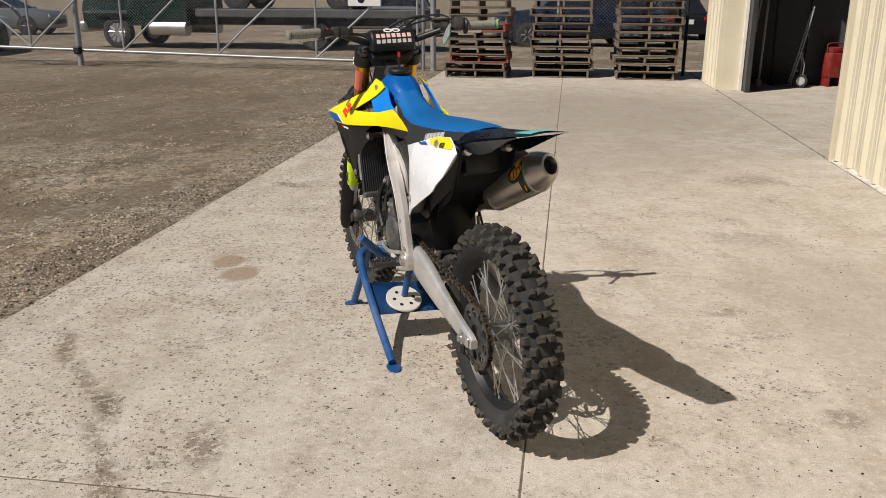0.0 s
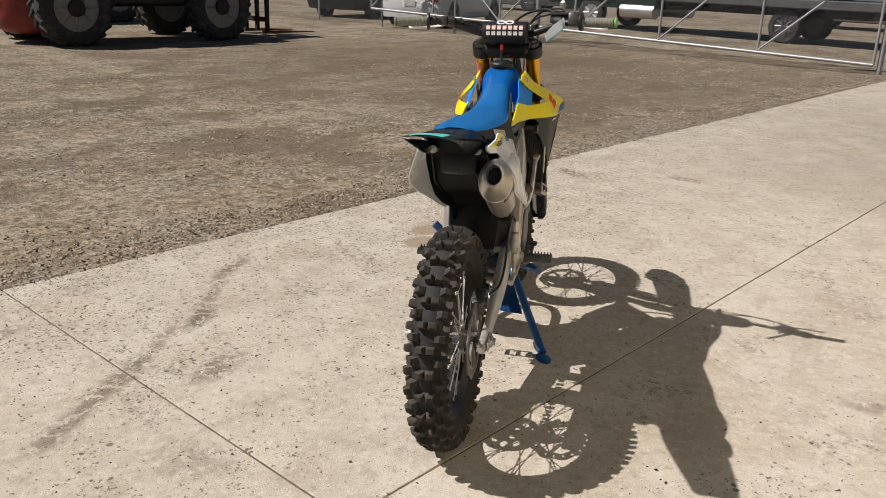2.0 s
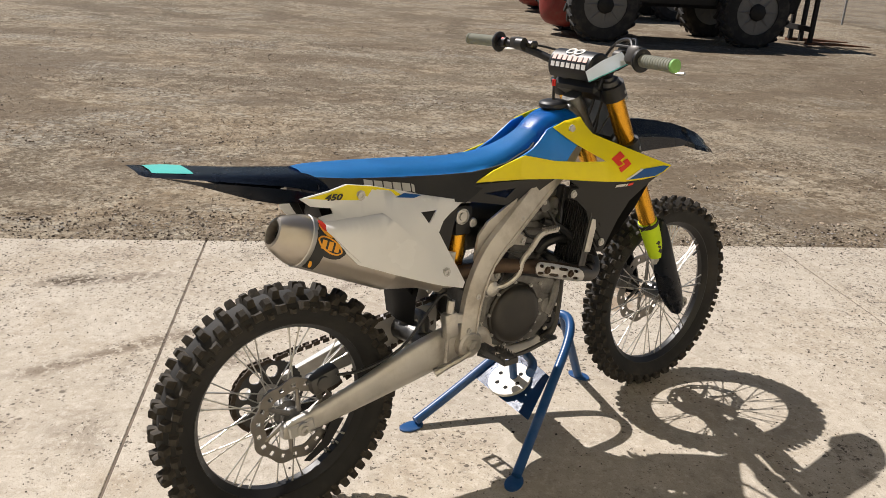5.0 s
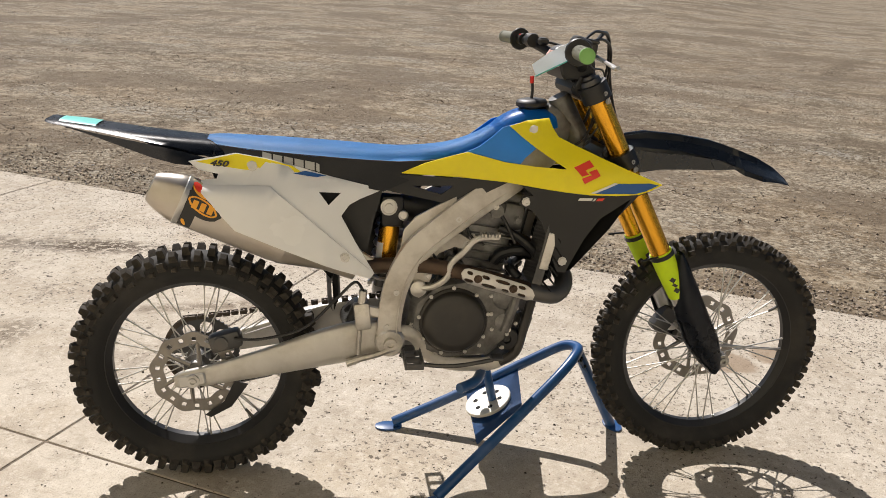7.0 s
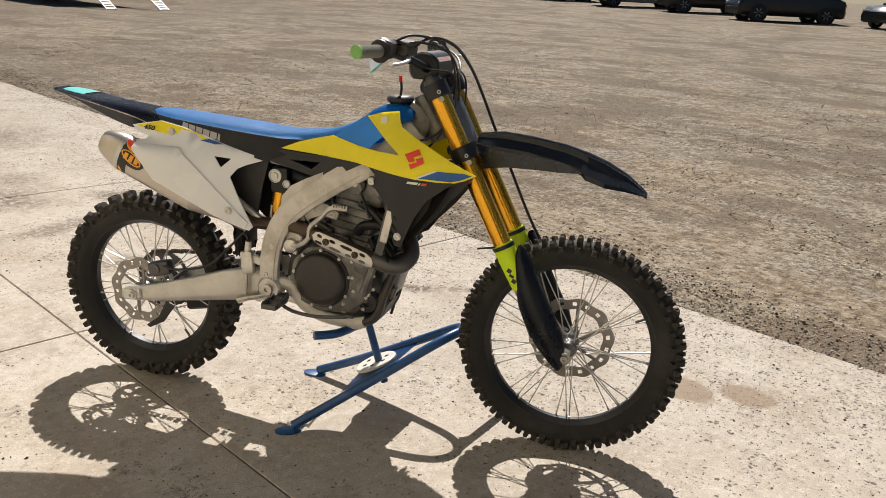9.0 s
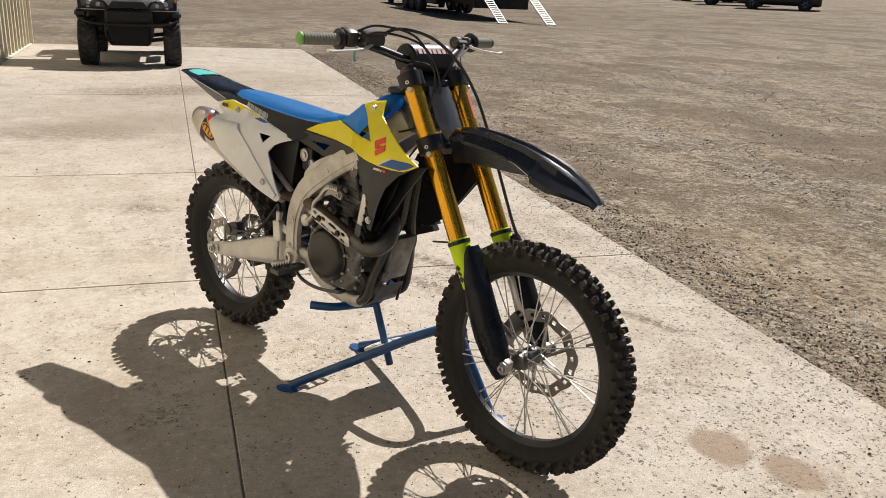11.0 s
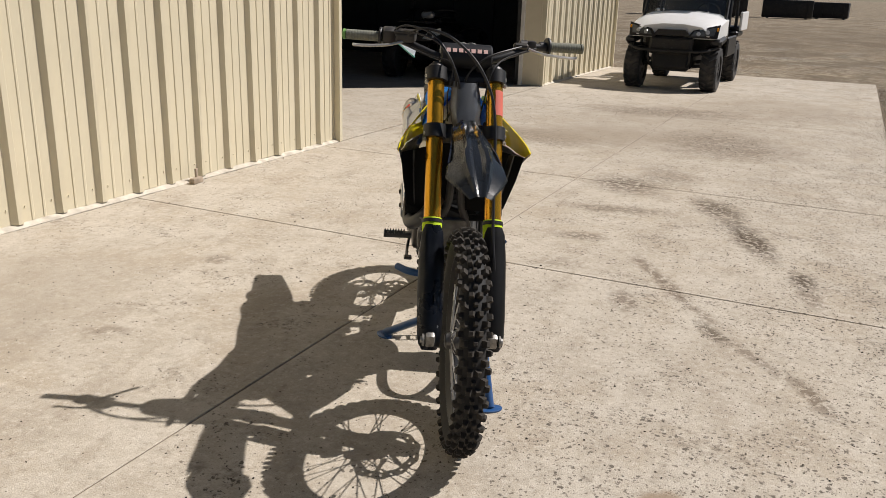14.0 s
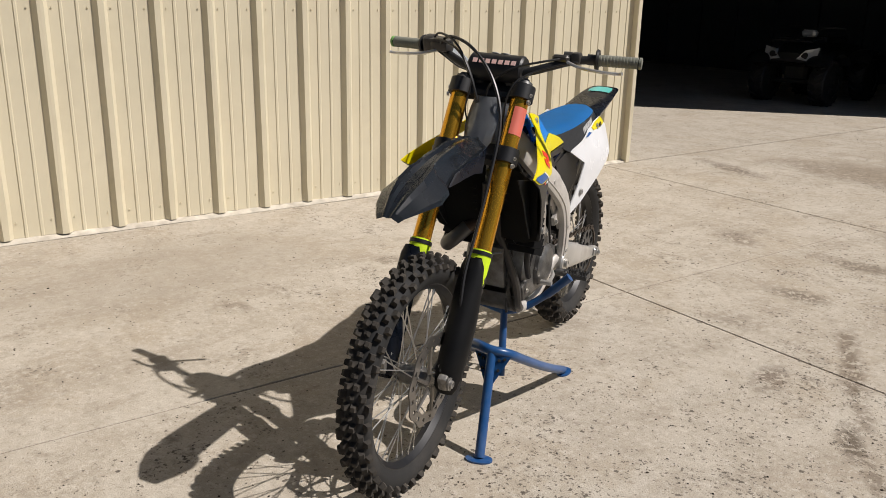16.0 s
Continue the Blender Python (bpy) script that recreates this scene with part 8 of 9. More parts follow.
def car(style, length, width, mat, m, label, group="parked cars", rim=M_RIMGREY):
    """A parked car; its front is at +x, the middle of its length at 0."""
    low, _, belt, roof, rows, glass = CAR_SHAPES[style]
    c = thing("car", m, label, "car", group)
    hw = width / 2
    X = lambda f: (f - 0.5) * length
    bm = bmesh.new()
    rings = []
    for f, z in rows:
        k = 0.9 if f in (0.0, 1.0) else 1.0
        rings.append([V(X(f), y * hw * k, zz) for y, zz in ((-0.92, low - 0.05), (-1.0, low + 0.12), (-1.0, (low + z) / 2), (-0.96, z - 0.06), (-0.86, z), (0.86, z), (0.96, z - 0.06), (1.0, (low + z) / 2), (1.0, low + 0.12), (0.92, low - 0.05))])
    skin(bm, rings)
    part("body", bm, mat, c, angle=40)
    a, b, d, e = glass
    zt = roof
    bm = bmesh.new()
    skin(bm, [[V(X(f), y * hw, z) for y, z in ((-0.86, belt - 0.02), (-0.70 if i in (1, 2) else -0.84, zz), (0.70 if i in (1, 2) else 0.84, zz), (0.86, belt - 0.02))] for i, (f, zz) in enumerate(((a, belt + 0.02), (b, zt - 0.03), (d, zt - 0.02), (e, belt + 0.02)))])
    part("window", bm, M_GLASS, c, angle=20)
    bm = bmesh.new()
    skin(bm, [[V(X(f), y * hw, z) for y, z in ((-0.72, zt - 0.06), (-0.62, zt), (0.62, zt), (0.72, zt - 0.06))] for f in (b - 0.01, (b + d) / 2, d + 0.01)])
    part("roof", bm, mat, c)
    for f, s in ((b, 1), (d, 1), ((b + d) / 2, 1), (b, -1), (d, -1), ((b + d) / 2, -1)):
        bm = bmesh.new()
        g = a if f == b else e if f == d else f
        cyl(bm, (X(g), s * hw * 0.87, belt), (X(f), s * hw * 0.715, zt - 0.03), 0.035, n=6)
        part("pillar", bm, mat, c)
    for s in (-1, 1):
        bm = bmesh.new()
        box(bm, (X(0.985), s * hw * 0.70, rows[-1][1] + 0.02), (0.10, 0.34, 0.14), rot=(0, 0, -s * 18), bevel=0.03)
        part("headlight", bm, M_LAMP, c)
        bm = bmesh.new()
        box(bm, (X(0.012), s * hw * 0.74, rows[0][1] + 0.12), (0.08, 0.28, 0.13), rot=(0, 0, s * 14), bevel=0.02)
        part("tail_light", bm, M_TAIL, c)
        bm = bmesh.new()
        box(bm, (X(e) - 0.1, s * (hw + 0.06), belt + 0.06), (0.10, 0.18, 0.12), bevel=0.03)
        part("mirror", bm, mat, c)
    bm = bmesh.new()
    box(bm, (X(0.995), 0, low + 0.17), (0.08, hw * 1.5, 0.20), bevel=0.03)
    part("grille", bm, M_BLACKMACHINE, c)
    bm = bmesh.new()
    box(bm, (0, 0, low - 0.03), (length * 0.94, width * 0.9, 0.10))
    for f in (0.185, 0.815):
        for s in (-1, 1):
            cyl(bm, (X(f), s * (hw - 0.16), 0.345), (X(f), s * (hw + 0.004), 0.345), 0.40 if style != "sedan" else 0.365, n=24)
    part("underbody", bm, M_BLACKMACHINE, c)
    r = 0.36 if style != "sedan" else 0.325
    fit_wheels(c, [(X(f), s * (hw - 0.085), r) for f in (0.185, 0.815) for s in (-1, 1)], r, 0.21, rim, 6)
    bm = bmesh.new()
    box(bm, (X(0.0) - 0.008, 0, rows[0][1] + 0.02), (0.015, 0.32, 0.16))
    part("plate", bm, M_WHITEPRINT, c)
    return c


def at(x, y, heading, z=None):
    return pose(x, y, -0.06 + rise(x, y) if z is None else z, 0, 0, heading)


car("sedan", 4.6, 1.82, M_CARWHITE, at(-14.9, 16.15, 107), "white sedan parked beyond the chain-link gate")
car("suv", 5.2, 1.95, M_CARBLACK, at(-18.9, 17.2, 104), "black pickup-sized car parked behind the fence")
car("suv", 5.0, 1.95, M_CARGREY, at(-7.4, 30.0, 178), "grey pickup-sized car parked behind the tow truck")
car("sedan", 4.6, 1.8, M_CARGREY, at(-21.5, 27.5, 10), "grey car parked far behind the gate")
car("suv", 4.9, 1.9, M_CARBLUE, at(0.6, 23.6, 190), "dark blue car parked behind the pallets")
car("sedan", 4.5, 1.8, M_CARBLACK, at(4.2, 30.0, 100), "black car parked far behind the fence")
# the row across the yard, each given by its left front wheel
for style, ln, mat, x, y, h, rim, label in (
        ("suv", 4.8, M_CARBLACK, -35.0, -14.9, -44, M_BRIGHTRIM, "black off-road car with bright alloy wheels, in the row"), ("suv", 4.7, M_CARBLACK, -38.0, -20.2, -42, M_BRIGHTRIM, "black sport utility car with spoked wheels, in the row"),
        ("van", 5.0, M_CARSILVER, -38.6, -24.8, -42, M_RIMGREY, "silver van parked in the row of cars"), ("suv", 4.8, M_CARBLUE, -39.6, -31.0, -42, M_RIMGREY, "dark blue car parked in the row of cars"),
        ("suv", 4.8, M_CARBLACK, -40.0, -36.0, -42, M_RIMGREY, "black car parked at the far end of the row"), ("suv", 4.8, M_CARBLACK, -33.5, -41.8, -42, M_BRIGHTRIM, "black car with spoked alloy wheels, further along the row"), ("suv", 4.7, M_CARBLUE, -34.5, -47.5, -42, M_BRIGHTRIM, "dark blue car with alloy wheels, further along the row"),
        ("suv", 4.8, M_CARBLACK, -37.0, -54.3, -42, M_RIMGREY, "black car at the end of the row"), ("sedan", 4.6, M_CARGREEN, -36.5, -9.2, -28, M_BRIGHTRIM, "dark grey-green sedan with bright alloy wheels, in the row"),
        ("suv", 4.9, M_CARMAROON, -41.0, -5.3, -42, M_BRIGHTRIM, "very dark maroon car with bright alloy wheels, in the row")):
    a = radians(h)
    dx, dy = 0.315 * ln, 0.855
    car(style, ln, 1.88, mat, at(x - dx * math.cos(a) + dy * math.sin(a), y - dx * math.sin(a) - dy * math.cos(a), h), label, "row of parked cars", rim)



def car_hauler():
    t = thing("tow_truck", at(-7.0, 20.5, 177), "dark flatbed tow truck with a silver fuel tank, behind the gate", "truck", "trucks")
    bm = bmesh.new()
    rings = [[V(x, y, z) for y, z in ((-1.1, 0.62), (-1.15, 1.0), (-1.1, zt), (1.1, zt), (1.15, 1.0), (1.1, 0.62))] for x, zt in ((3.0, 2.5), (4.3, 2.5), (4.5, 1.75), (6.0, 1.6), (6.2, 1.2))]
    skin(bm, rings)
    part("cab", bm, M_CARGREEN, t)
    bm = bmesh.new()
    box(bm, (6.25, 0, 0.58), (0.25, 2.3, 0.30), bevel=0.06)
    part("bumper", bm, M_STEEL, t, "chrome bumper")
    for s in (-1, 1):
        bm = bmesh.new()
        box(bm, (6.14, s * 0.90, 1.00), (0.14, 0.40, 0.32), bevel=0.04)
        part("headlight", bm, M_LAMP, t)
        bm = bmesh.new()
        box(bm, (5.3, s * 1.05, 0.94), (1.2, 0.35, 0.2), bevel=0.08)
        part("fender", bm, M_CARGREEN, t)
        bm = bmesh.new()
        cyl(bm, (3.05, s * 1.0, 0.56), (4.15, s * 1.0, 0.56), 0.20, n=20)
        part("fuel_tank", bm, M_STEEL, t, "polished cylindrical fuel tank")
        bm = bmesh.new()
        cyl(bm, (3.75, s * 1.16, 1.55), (4.45, s * 1.16, 1.6), 0.02, n=6)
        part("grab_rail", bm, M_STEEL, t)
    bm = bmesh.new()
    box(bm, (-0.5, 0, 0.98), (6.4, 2.45, 0.22), bevel=0.02)
    part("deck", bm, M_DECK, t, "grey steel car-carrier deck")
    for k in range(7):
        bm = bmesh.new()
        box(bm, (-2.2 + 0.8 * k, 0, 0.80), (0.08, 2.3, 0.08))
        part("cross_member", bm, M_BLACKMACHINE, t)
    bm = bmesh.new()
    box(bm, (1.6, 0, 0.76), (8.4, 1.0, 0.22))
    part("chassis", bm, M_BLACKMACHINE, t)
    fit_wheels(t, [(5.2, s * 1.0, 0.44) for s in (-1, 1)], 0.44, 0.26, M_BRIGHTRIM, 10)
    fit_wheels(t, [(-0.7, s * 0.95, 0.42) for s in (-1, 1)], 0.42, 0.30, M_DARKSTEEL, 10)
    car("suv", 4.7, 1.85, M_CARBLACK, at(-7.1, 20.5, 177, 1.045), "black car loaded on the tow truck deck", "loaded cars")


car_hauler()


def telehandler(m, label):
    t = thing("telehandler", m, label, "telehandler", "telehandlers")
    bm = bmesh.new()
    box(bm, (0.1, 0.0, 0.86), (4.3, 1.1, 0.46), bevel=0.05)
    box(bm, (0.0, -0.62, 0.92), (1.6, 0.55, 0.55), bevel=0.06)
    part("chassis", bm, M_BLACKMACHINE, t, "dark oily chassis")
    bm = bmesh.new()
    box(bm, (-0.1, -0.80, 1.28), (1.7, 0.7, 0.62), bevel=0.10, seg=2)
    part("engine_cover", bm, M_REDMACHINE, t, "red engine cover")
    bm = bmesh.new()
    arc = [radians(-90 + 15 * k) for k in range(13)]
    skin(bm, [[V(-1.25, -0.62 * q, z)] + [V(-1.72 - 0.62 * q * math.cos(a), 0.62 * q * math.sin(a), z) for a in arc] + [V(-1.25, 0.62 * q, z)] for z, q in ((0.16, 0.55), (0.20, 0.78), (0.30, 0.93), (0.48, 1.0), (1.10, 1.0), (1.22, 0.95), (1.26, 0.85))])
    # dirt patches fall at random here, no thicker towards the bottom
    weight = part("counterweight", bm, M_REDMACHINE, t, "rounded red counterweight with patches of brown dirt", angle=50)
    for k in range(3):
        bm = bmesh.new()
        box(bm, (-2.335, -0.14 + 0.14 * k, 0.72), (0.02, 0.08, 0.10))
        part("print", bm, M_WHITEPRINT, weight)
    bm = bmesh.new()
    skin(bm, [[V(x, y, z) for y, z in ((0.05, 1.1), (0.05, zt), (0.85, zt), (0.9, 1.1))] for x, zt in ((-0.9, 2.3), (0.3, 2.35), (0.75, 1.7))])
    part("cab", bm, M_GLASS, t, "dark glazed cab")
    bm = bmesh.new()
    box(bm, (0.2, -0.12, 1.85), (5.0, 0.34, 0.40), rot=(0, 8, 0), bevel=0.03)
    part("boom", bm, M_REDMACHINE, t, "red telescopic boom")
    bm = bmesh.new()
    box(bm, (2.65, -0.12, 1.15), (0.3, 0.3, 1.1), rot=(0, 12, 0), bevel=0.03)
    part("boom_head", bm, M_BLACKMACHINE, t)
    for y in (-0.55, -0.2, 0.2, 0.55):
        bm = bmesh.new()
        box(bm, (2.9, y, 0.75), (0.07, 0.07, 1.3))
        part("carriage_upright", bm, M_BLACKMACHINE, t)
    for z in (0.35, 0.95, 1.35):
        bm = bmesh.new()
        box(bm, (2.86, 0, z), (0.06, 1.25, 0.10))
        part("carriage_rail", bm, M_BLACKMACHINE, t)
    for y in (-0.40, 0.35):
        bm = bmesh.new()
        skin(bm, [[V(x, y - 0.06, z0), V(x, y + 0.06, z0), V(x, y + 0.06, z1), V(x, y - 0.06, z1)] for x, z0, z1 in ((2.92, 0.05, 0.11), (3.5, 0.05, 0.10), (4.25, 0.05, 0.065))])
        part("fork", bm, M_RUST, t, "worn rusty fork tine")
    fit_wheels(t, [(x, s * 0.95, 0.64) for x in (-1.43, 1.43) for s in (-1, 1)], 0.64, 0.42, M_RIMGREY, 8, 22)
    for x in (-1.43, 1.43):
        for s in (-1, 1):
            bm = bmesh.new()
            turned(bm, (x, s * 1.10, 0.64), (0, s, 0), [(0, 0.17), (0.07, 0.15), (0.10, 0.10), (0.11, 0.0001)], 8)
            part("hub", bm, M_BLACKMACHINE, t)


telehandler(pose(-13.72, 5.67, -0.05, 0, 0, 90), "red and black telescopic handler with big lugged tyres")
telehandler(pose(-19.1, 6.35, -0.05, 0, 0, 90), "second red telescopic handler, parked behind the first")


def trailer():
    t = thing("equipment_trailer", at(-11.5, -31.6, 90), "long black equipment trailer with lowered ramps", "trailer")
    bm = bmesh.new()
    box(bm, (-1.4, 0, 0.98), (11.0, 2.4, 0.14), bevel=0.02)
    part("deck", bm, M_BLACKMACHINE, t)
    for k in range(9):
        bm = bmesh.new()
        box(bm, (-6.4 + 1.25 * k, 0, 0.85), (0.1, 2.3, 0.14))
        part("cross_member", bm, M_BLACKMACHINE, t)
    for s in (-1, 1):
        bm = bmesh.new()
        box(bm, (-1.4, s * 1.24, 0.93), (11.0, 0.08, 0.28), bevel=0.02)
        part("side_rail", bm, M_BLACKMACHINE, t)
        bm = bmesh.new()
        box(bm, (-1.4, s * 0.55, 0.66), (10.6, 0.16, 0.30), bevel=0.02)
        part("chassis_beam", bm, M_BLACKMACHINE, t)
        bm = bmesh.new()
        box(bm, (-4.1, s * 1.12, 1.12), (3.6, 0.34, 0.03), bevel=0.01)
        part("fender", bm, M_BLACKMACHINE, t)
        bm = bmesh.new()
        box(bm, (-1.2, s * 1.0, 0.62), (1.5, 0.42, 0.44), bevel=0.03)
        part("toolbox", bm, M_BLACKMACHINE, t)
    bm = bmesh.new()
    box(bm, (3.9, 0, 0.66), (0.16, 2.2, 0.40), bevel=0.02)
    part("bumper", bm, M_BLACKMACHINE, t)
    for y in (-0.75, 1.10):
        bm = bmesh.new()
        a, b = V(4.05, y, 1.00), V(6.15, y, 0.03)
        for s in (-1, 1):
            sweep(bm, [a + V(0, s * 0.16, 0), b + V(0, s * 0.16, 0)], 0.025, 6, smooth=False)
        ramp_ob = part("ramp", bm, M_RAMP, t, "bright aluminium loading ramp")
        for k in range(14):
            p = a + (b - a) * ((k + 0.5) / 14)
            bm = bmesh.new()
            box(bm, p, (0.055, 0.30, 0.025), rot=(0, 25, 0))
            part("rung", bm, M_RAMP, ramp_ob)
    fit_wheels(t, [(x, s * 1.10, 0.50) for x in (-5.3, -4.15, -3.0) for s in (-1, 1)], 0.50, 0.30, M_DARKSTEEL, 8)
    bm = bmesh.new()
    sweep(bm, [(-6.7, 0, 1.0), (-7.4, 0, 1.5), (-8.6, 0, 1.55), (-9.2, 0, 1.45)], 0.14, 8, 4)
    part("gooseneck", bm, M_BLACKMACHINE, t)
    car("suv", 4.8, 1.95, M_CARBLACK, at(-11.6, -30.2, 90, 0.995), "black car loaded on the trailer", "loaded cars")
    car("suv", 5.6, 2.0, M_CARBLACK, at(-12.4, -42.5, -90), "black pickup-sized car hitched to the trailer", "trucks")


trailer()
for x, y, h, s, label in ((3.0, -62.0, 4, (3.3, 1.4, 1.2), "black steel skip standing on the far dirt"), (0.3, -66.0, -3, (2.4, 1.3, 1.1), "black steel attachment standing on the far dirt"), (9.0, -60.0, 8, (7.0, 2.2, 1.6), "black loaded flat trailer far behind the building")):
    bin_ob = thing("steel_bin", at(x, y, h), label, "bin")
    bm = bmesh.new()
    box(bm, (0, 0, s[2] / 2 + 0.08), s, bevel=0.08, seg=2)
    part("body", bm, M_BLACKMACHINE, bin_ob)
    for k in range(int(s[0] / 0.7)):
        bm = bmesh.new()
        box(bm, (-s[0] / 2 + 0.35 + 0.7 * k, s[1] / 2 + 0.02, s[2] / 2 + 0.08), (0.08, 0.06, s[2] * 0.9))
        part("stiffener", bm, M_BLACKMACHINE, bin_ob)
    for k in (-1, 1):
        bm = bmesh.new()
        box(bm, (k * s[0] * 0.38, 0, 0.05), (0.15, s[1] * 0.9, 0.12))
        part("skid", bm, M_BLACKMACHINE, bin_ob)
car("van", 5.2, 1.95, M_CARBLACK, at(-17.6, -112.0, 10), "black van parked far across the yard", "row of parked cars")


# ---- white side-by-side at the building's corner ----
def utv():
    t = thing("utility_vehicle", pose(1.02, -11.35, 0.0, 0, 0, 90), "white and black side-by-side utility vehicle parked on the apron", "utility vehicle")
    bm = bmesh.new()
    prof = [(1.12, 0.62, 0.60, 0.93), (1.30, 0.60, 0.62, 0.94), (1.36, 0.58, 0.70, 0.90)]
    rings = []
    for x, w, zl, zt in ((0.42, 0.66, 0.80, 1.10), (0.75, 0.66, 0.78, 1.08), (1.05, 0.64, 0.76, 1.03), (1.25, 0.60, 0.76, 0.97), (1.33, 0.52, 0.80, 0.93)):
        rings.append([V(x, -w, zl), V(x, -w, zt - 0.08), V(x, -w * 0.78, zt), V(x, -w * 0.30, zt + 0.035), V(x, w * 0.30, zt + 0.035), V(x, w * 0.78, zt), V(x, w, zt - 0.08), V(x, w, zl)])
    skin(bm, rings)
    part("hood", bm, M_UTVWHITE, t, "white plastic hood", angle=25)
    bm = bmesh.new()
    box(bm, (0.62, 0, 1.095), (0.05, 0.5, 0.03), bevel=0.008)
    part("hood_vent", bm, M_BLACK, t)
    bm = bmesh.new()
    box(bm, (1.345, 0, 0.865), (0.035, 0.42, 0.09), bevel=0.015)
    part("nose_panel", bm, M_UTVWHITE, t)
    bm = bmesh.new()
    skin(bm, [[V(1.40, -0.26, 0.80), V(1.40, 0.26, 0.80), V(1.40, 0.20, 0.885), V(1.40, -0.20, 0.885)], [V(1.30, -0.26, 0.80), V(1.30, 0.26, 0.80), V(1.30, 0.20, 0.885), V(1.30, -0.20, 0.885)]])
    box(bm, (1.33, 0, 0.66), (0.16, 0.62, 0.26), bevel=0.04)
    box(bm, (1.27, 0, 0.42), (0.16, 0.56, 0.26), rot=(0, -14, 0), bevel=0.04)
    for k in range(4):
        box(bm, (1.415, 0, 0.575 + 0.05 * k), (0.012, 0.54, 0.012))
    part("front_grille", bm, M_BLACKMACHINE, t, "black plastic grille and front bash plate")
    for s in (-1, 1):
        bm = bmesh.new()
        skin(bm, [[V(1.395, s * 0.22, 0.775), V(1.30, s * 0.64, 0.775), V(1.22, s * 0.655, 0.97), V(1.36, s * 0.30, 0.885)], [V(1.29, s * 0.22, 0.775), V(1.18, s * 0.62, 0.775), V(1.14, s * 0.63, 0.95), V(1.28, s * 0.30, 0.875)]])
        part("headlight_bezel", bm, M_BLACKMACHINE, t)
        bm = bmesh.new()
        skin(bm, [[V(1.400, s * 0.28, 0.80), V(1.325, s * 0.59, 0.815), V(1.262, s * 0.615, 0.935), V(1.372, s * 0.32, 0.872)], [V(1.36, s * 0.28, 0.80), V(1.28, s * 0.58, 0.815), V(1.24, s * 0.60, 0.925), V(1.34, s * 0.32, 0.868)]])
        part("headlight", bm, M_LENS, t, "clear angular headlight lens")
        for y, z, x, q in ((0.38, 0.838, 1.378, 0.030), (0.50, 0.862, 1.335, 0.032)):
            bm = bmesh.new()
            turned(bm, (x, s * y, z), (1, s * 0.35, 0.25), [(0, q), (0.012, q * 0.85), (0.014, 0.0001)], 14)
            part("lamp", bm, M_LAMP, t, "bright round lamp")
        bm = bmesh.new()
        box(bm, (1.268, s * 0.628, 0.905), (0.03, 0.03, 0.05), bevel=0.01)
        part("turn_signal", bm, M_AMBER, t, "amber side lens")
        bm = bmesh.new()
        box(bm, (1.0, s * 0.62, 0.73), (0.55, 0.16, 0.10), rot=(0, 4, 0), bevel=0.03)
        part("wheel_arch", bm, M_BLACK, t)
        bm = bmesh.new()
        box(bm, (-0.95, s * 0.60, 0.78), (0.7, 0.18, 0.10), bevel=0.03)
        part("wheel_arch", bm, M_BLACK, t)
        bm = bmesh.new()
        sweep(bm, [(1.44, 0, 0.585), (1.44, s * 0.30, 0.585), (1.36, s * 0.52, 0.60), (1.22, s * 0.66, 0.66)], 0.019, 8, 5)
        sweep(bm, [(1.44, s * 0.30, 0.585), (1.42, s * 0.30, 0.44), (1.30, s * 0.26, 0.36)], 0.017, 8, 4)
        part("bumper_bar", bm, M_BLACKMACHINE, t, "black tubular bumper")
        bm = bmesh.new()
        sweep(bm, [(0.52, s * 0.62, 1.02), (0.22, s * 0.60, 1.55), (0.05, s * 0.58, 1.86), (-0.40, s * 0.58, 1.90), (-0.72, s * 0.60, 1.82), (-0.78, s * 0.62, 1.0), (-0.76, s * 0.62, 0.62)], 0.026, 10, 5)
        part("roll_bar", bm, M_BLACK, t)
        bm = bmesh.new()
        box(bm, (-0.10, s * 0.66, 0.62), (0.95, 0.05, 0.30), bevel=0.02)
        part("side_sill", bm, M_BLACK, t)
        bm = bmesh.new()
        box(bm, (-1.15, s * 0.70, 0.98), (0.85, 0.04, 0.30), bevel=0.01)
        part("bed_side", bm, M_CARGREY if s < 0 else M_UTVWHITE, t)
        bm = bmesh.new()
        box(bm, (0.95, s * 0.42, 0.36), (0.06, 0.50, 0.05), rot=(s * 8, 0, 0))
        box(bm, (0.80, s * 0.42, 0.42), (0.05, 0.50, 0.05), rot=(s * 8, 0, 0))
        part("suspension_arm", bm, M_BLACKMACHINE, t)
    bm = bmesh.new()
    skin(bm, [[V(0.56, -0.60, 1.05), V(0.56, 0.60, 1.05), V(0.14, 0.56, 1.82), V(0.14, -0.56, 1.82)], [V(0.545, -0.60, 1.05), V(0.545, 0.60, 1.05), V(0.125, 0.56, 1.82), V(0.125, -0.56, 1.82)]])
    part("windscreen", bm, M_SCREEN, t, "clear scratched windscreen", angle=0)
    bm = bmesh.new()
    box(bm, (-0.15, 0, 1.90), (1.0, 1.2, 0.05), bevel=0.02)
    part("roof", bm, M_BLACK, t)
    bm = bmesh.new()
    box(bm, (-0.45, 0, 0.80), (0.50, 1.10, 0.16), bevel=0.05, seg=2)
    box(bm, (-0.68, 0, 1.10), (0.14, 1.10, 0.55), rot=(0, -8, 0), bevel=0.05, seg=2)
    part("seat", bm, M_BLACK, t)
    bm = bmesh.new()
    turned(bm, (0.18, 0.30, 1.12), (-0.8, 0, 0.5), [(0, 0.17), (0.015, 0.185), (0.03, 0.17), (0.03, 0.15), (0.0, 0.15)], 24, closed=True)
    cyl(bm, (0.19, 0.30, 1.12), (0.50, 0.30, 0.95), 0.02, n=8)
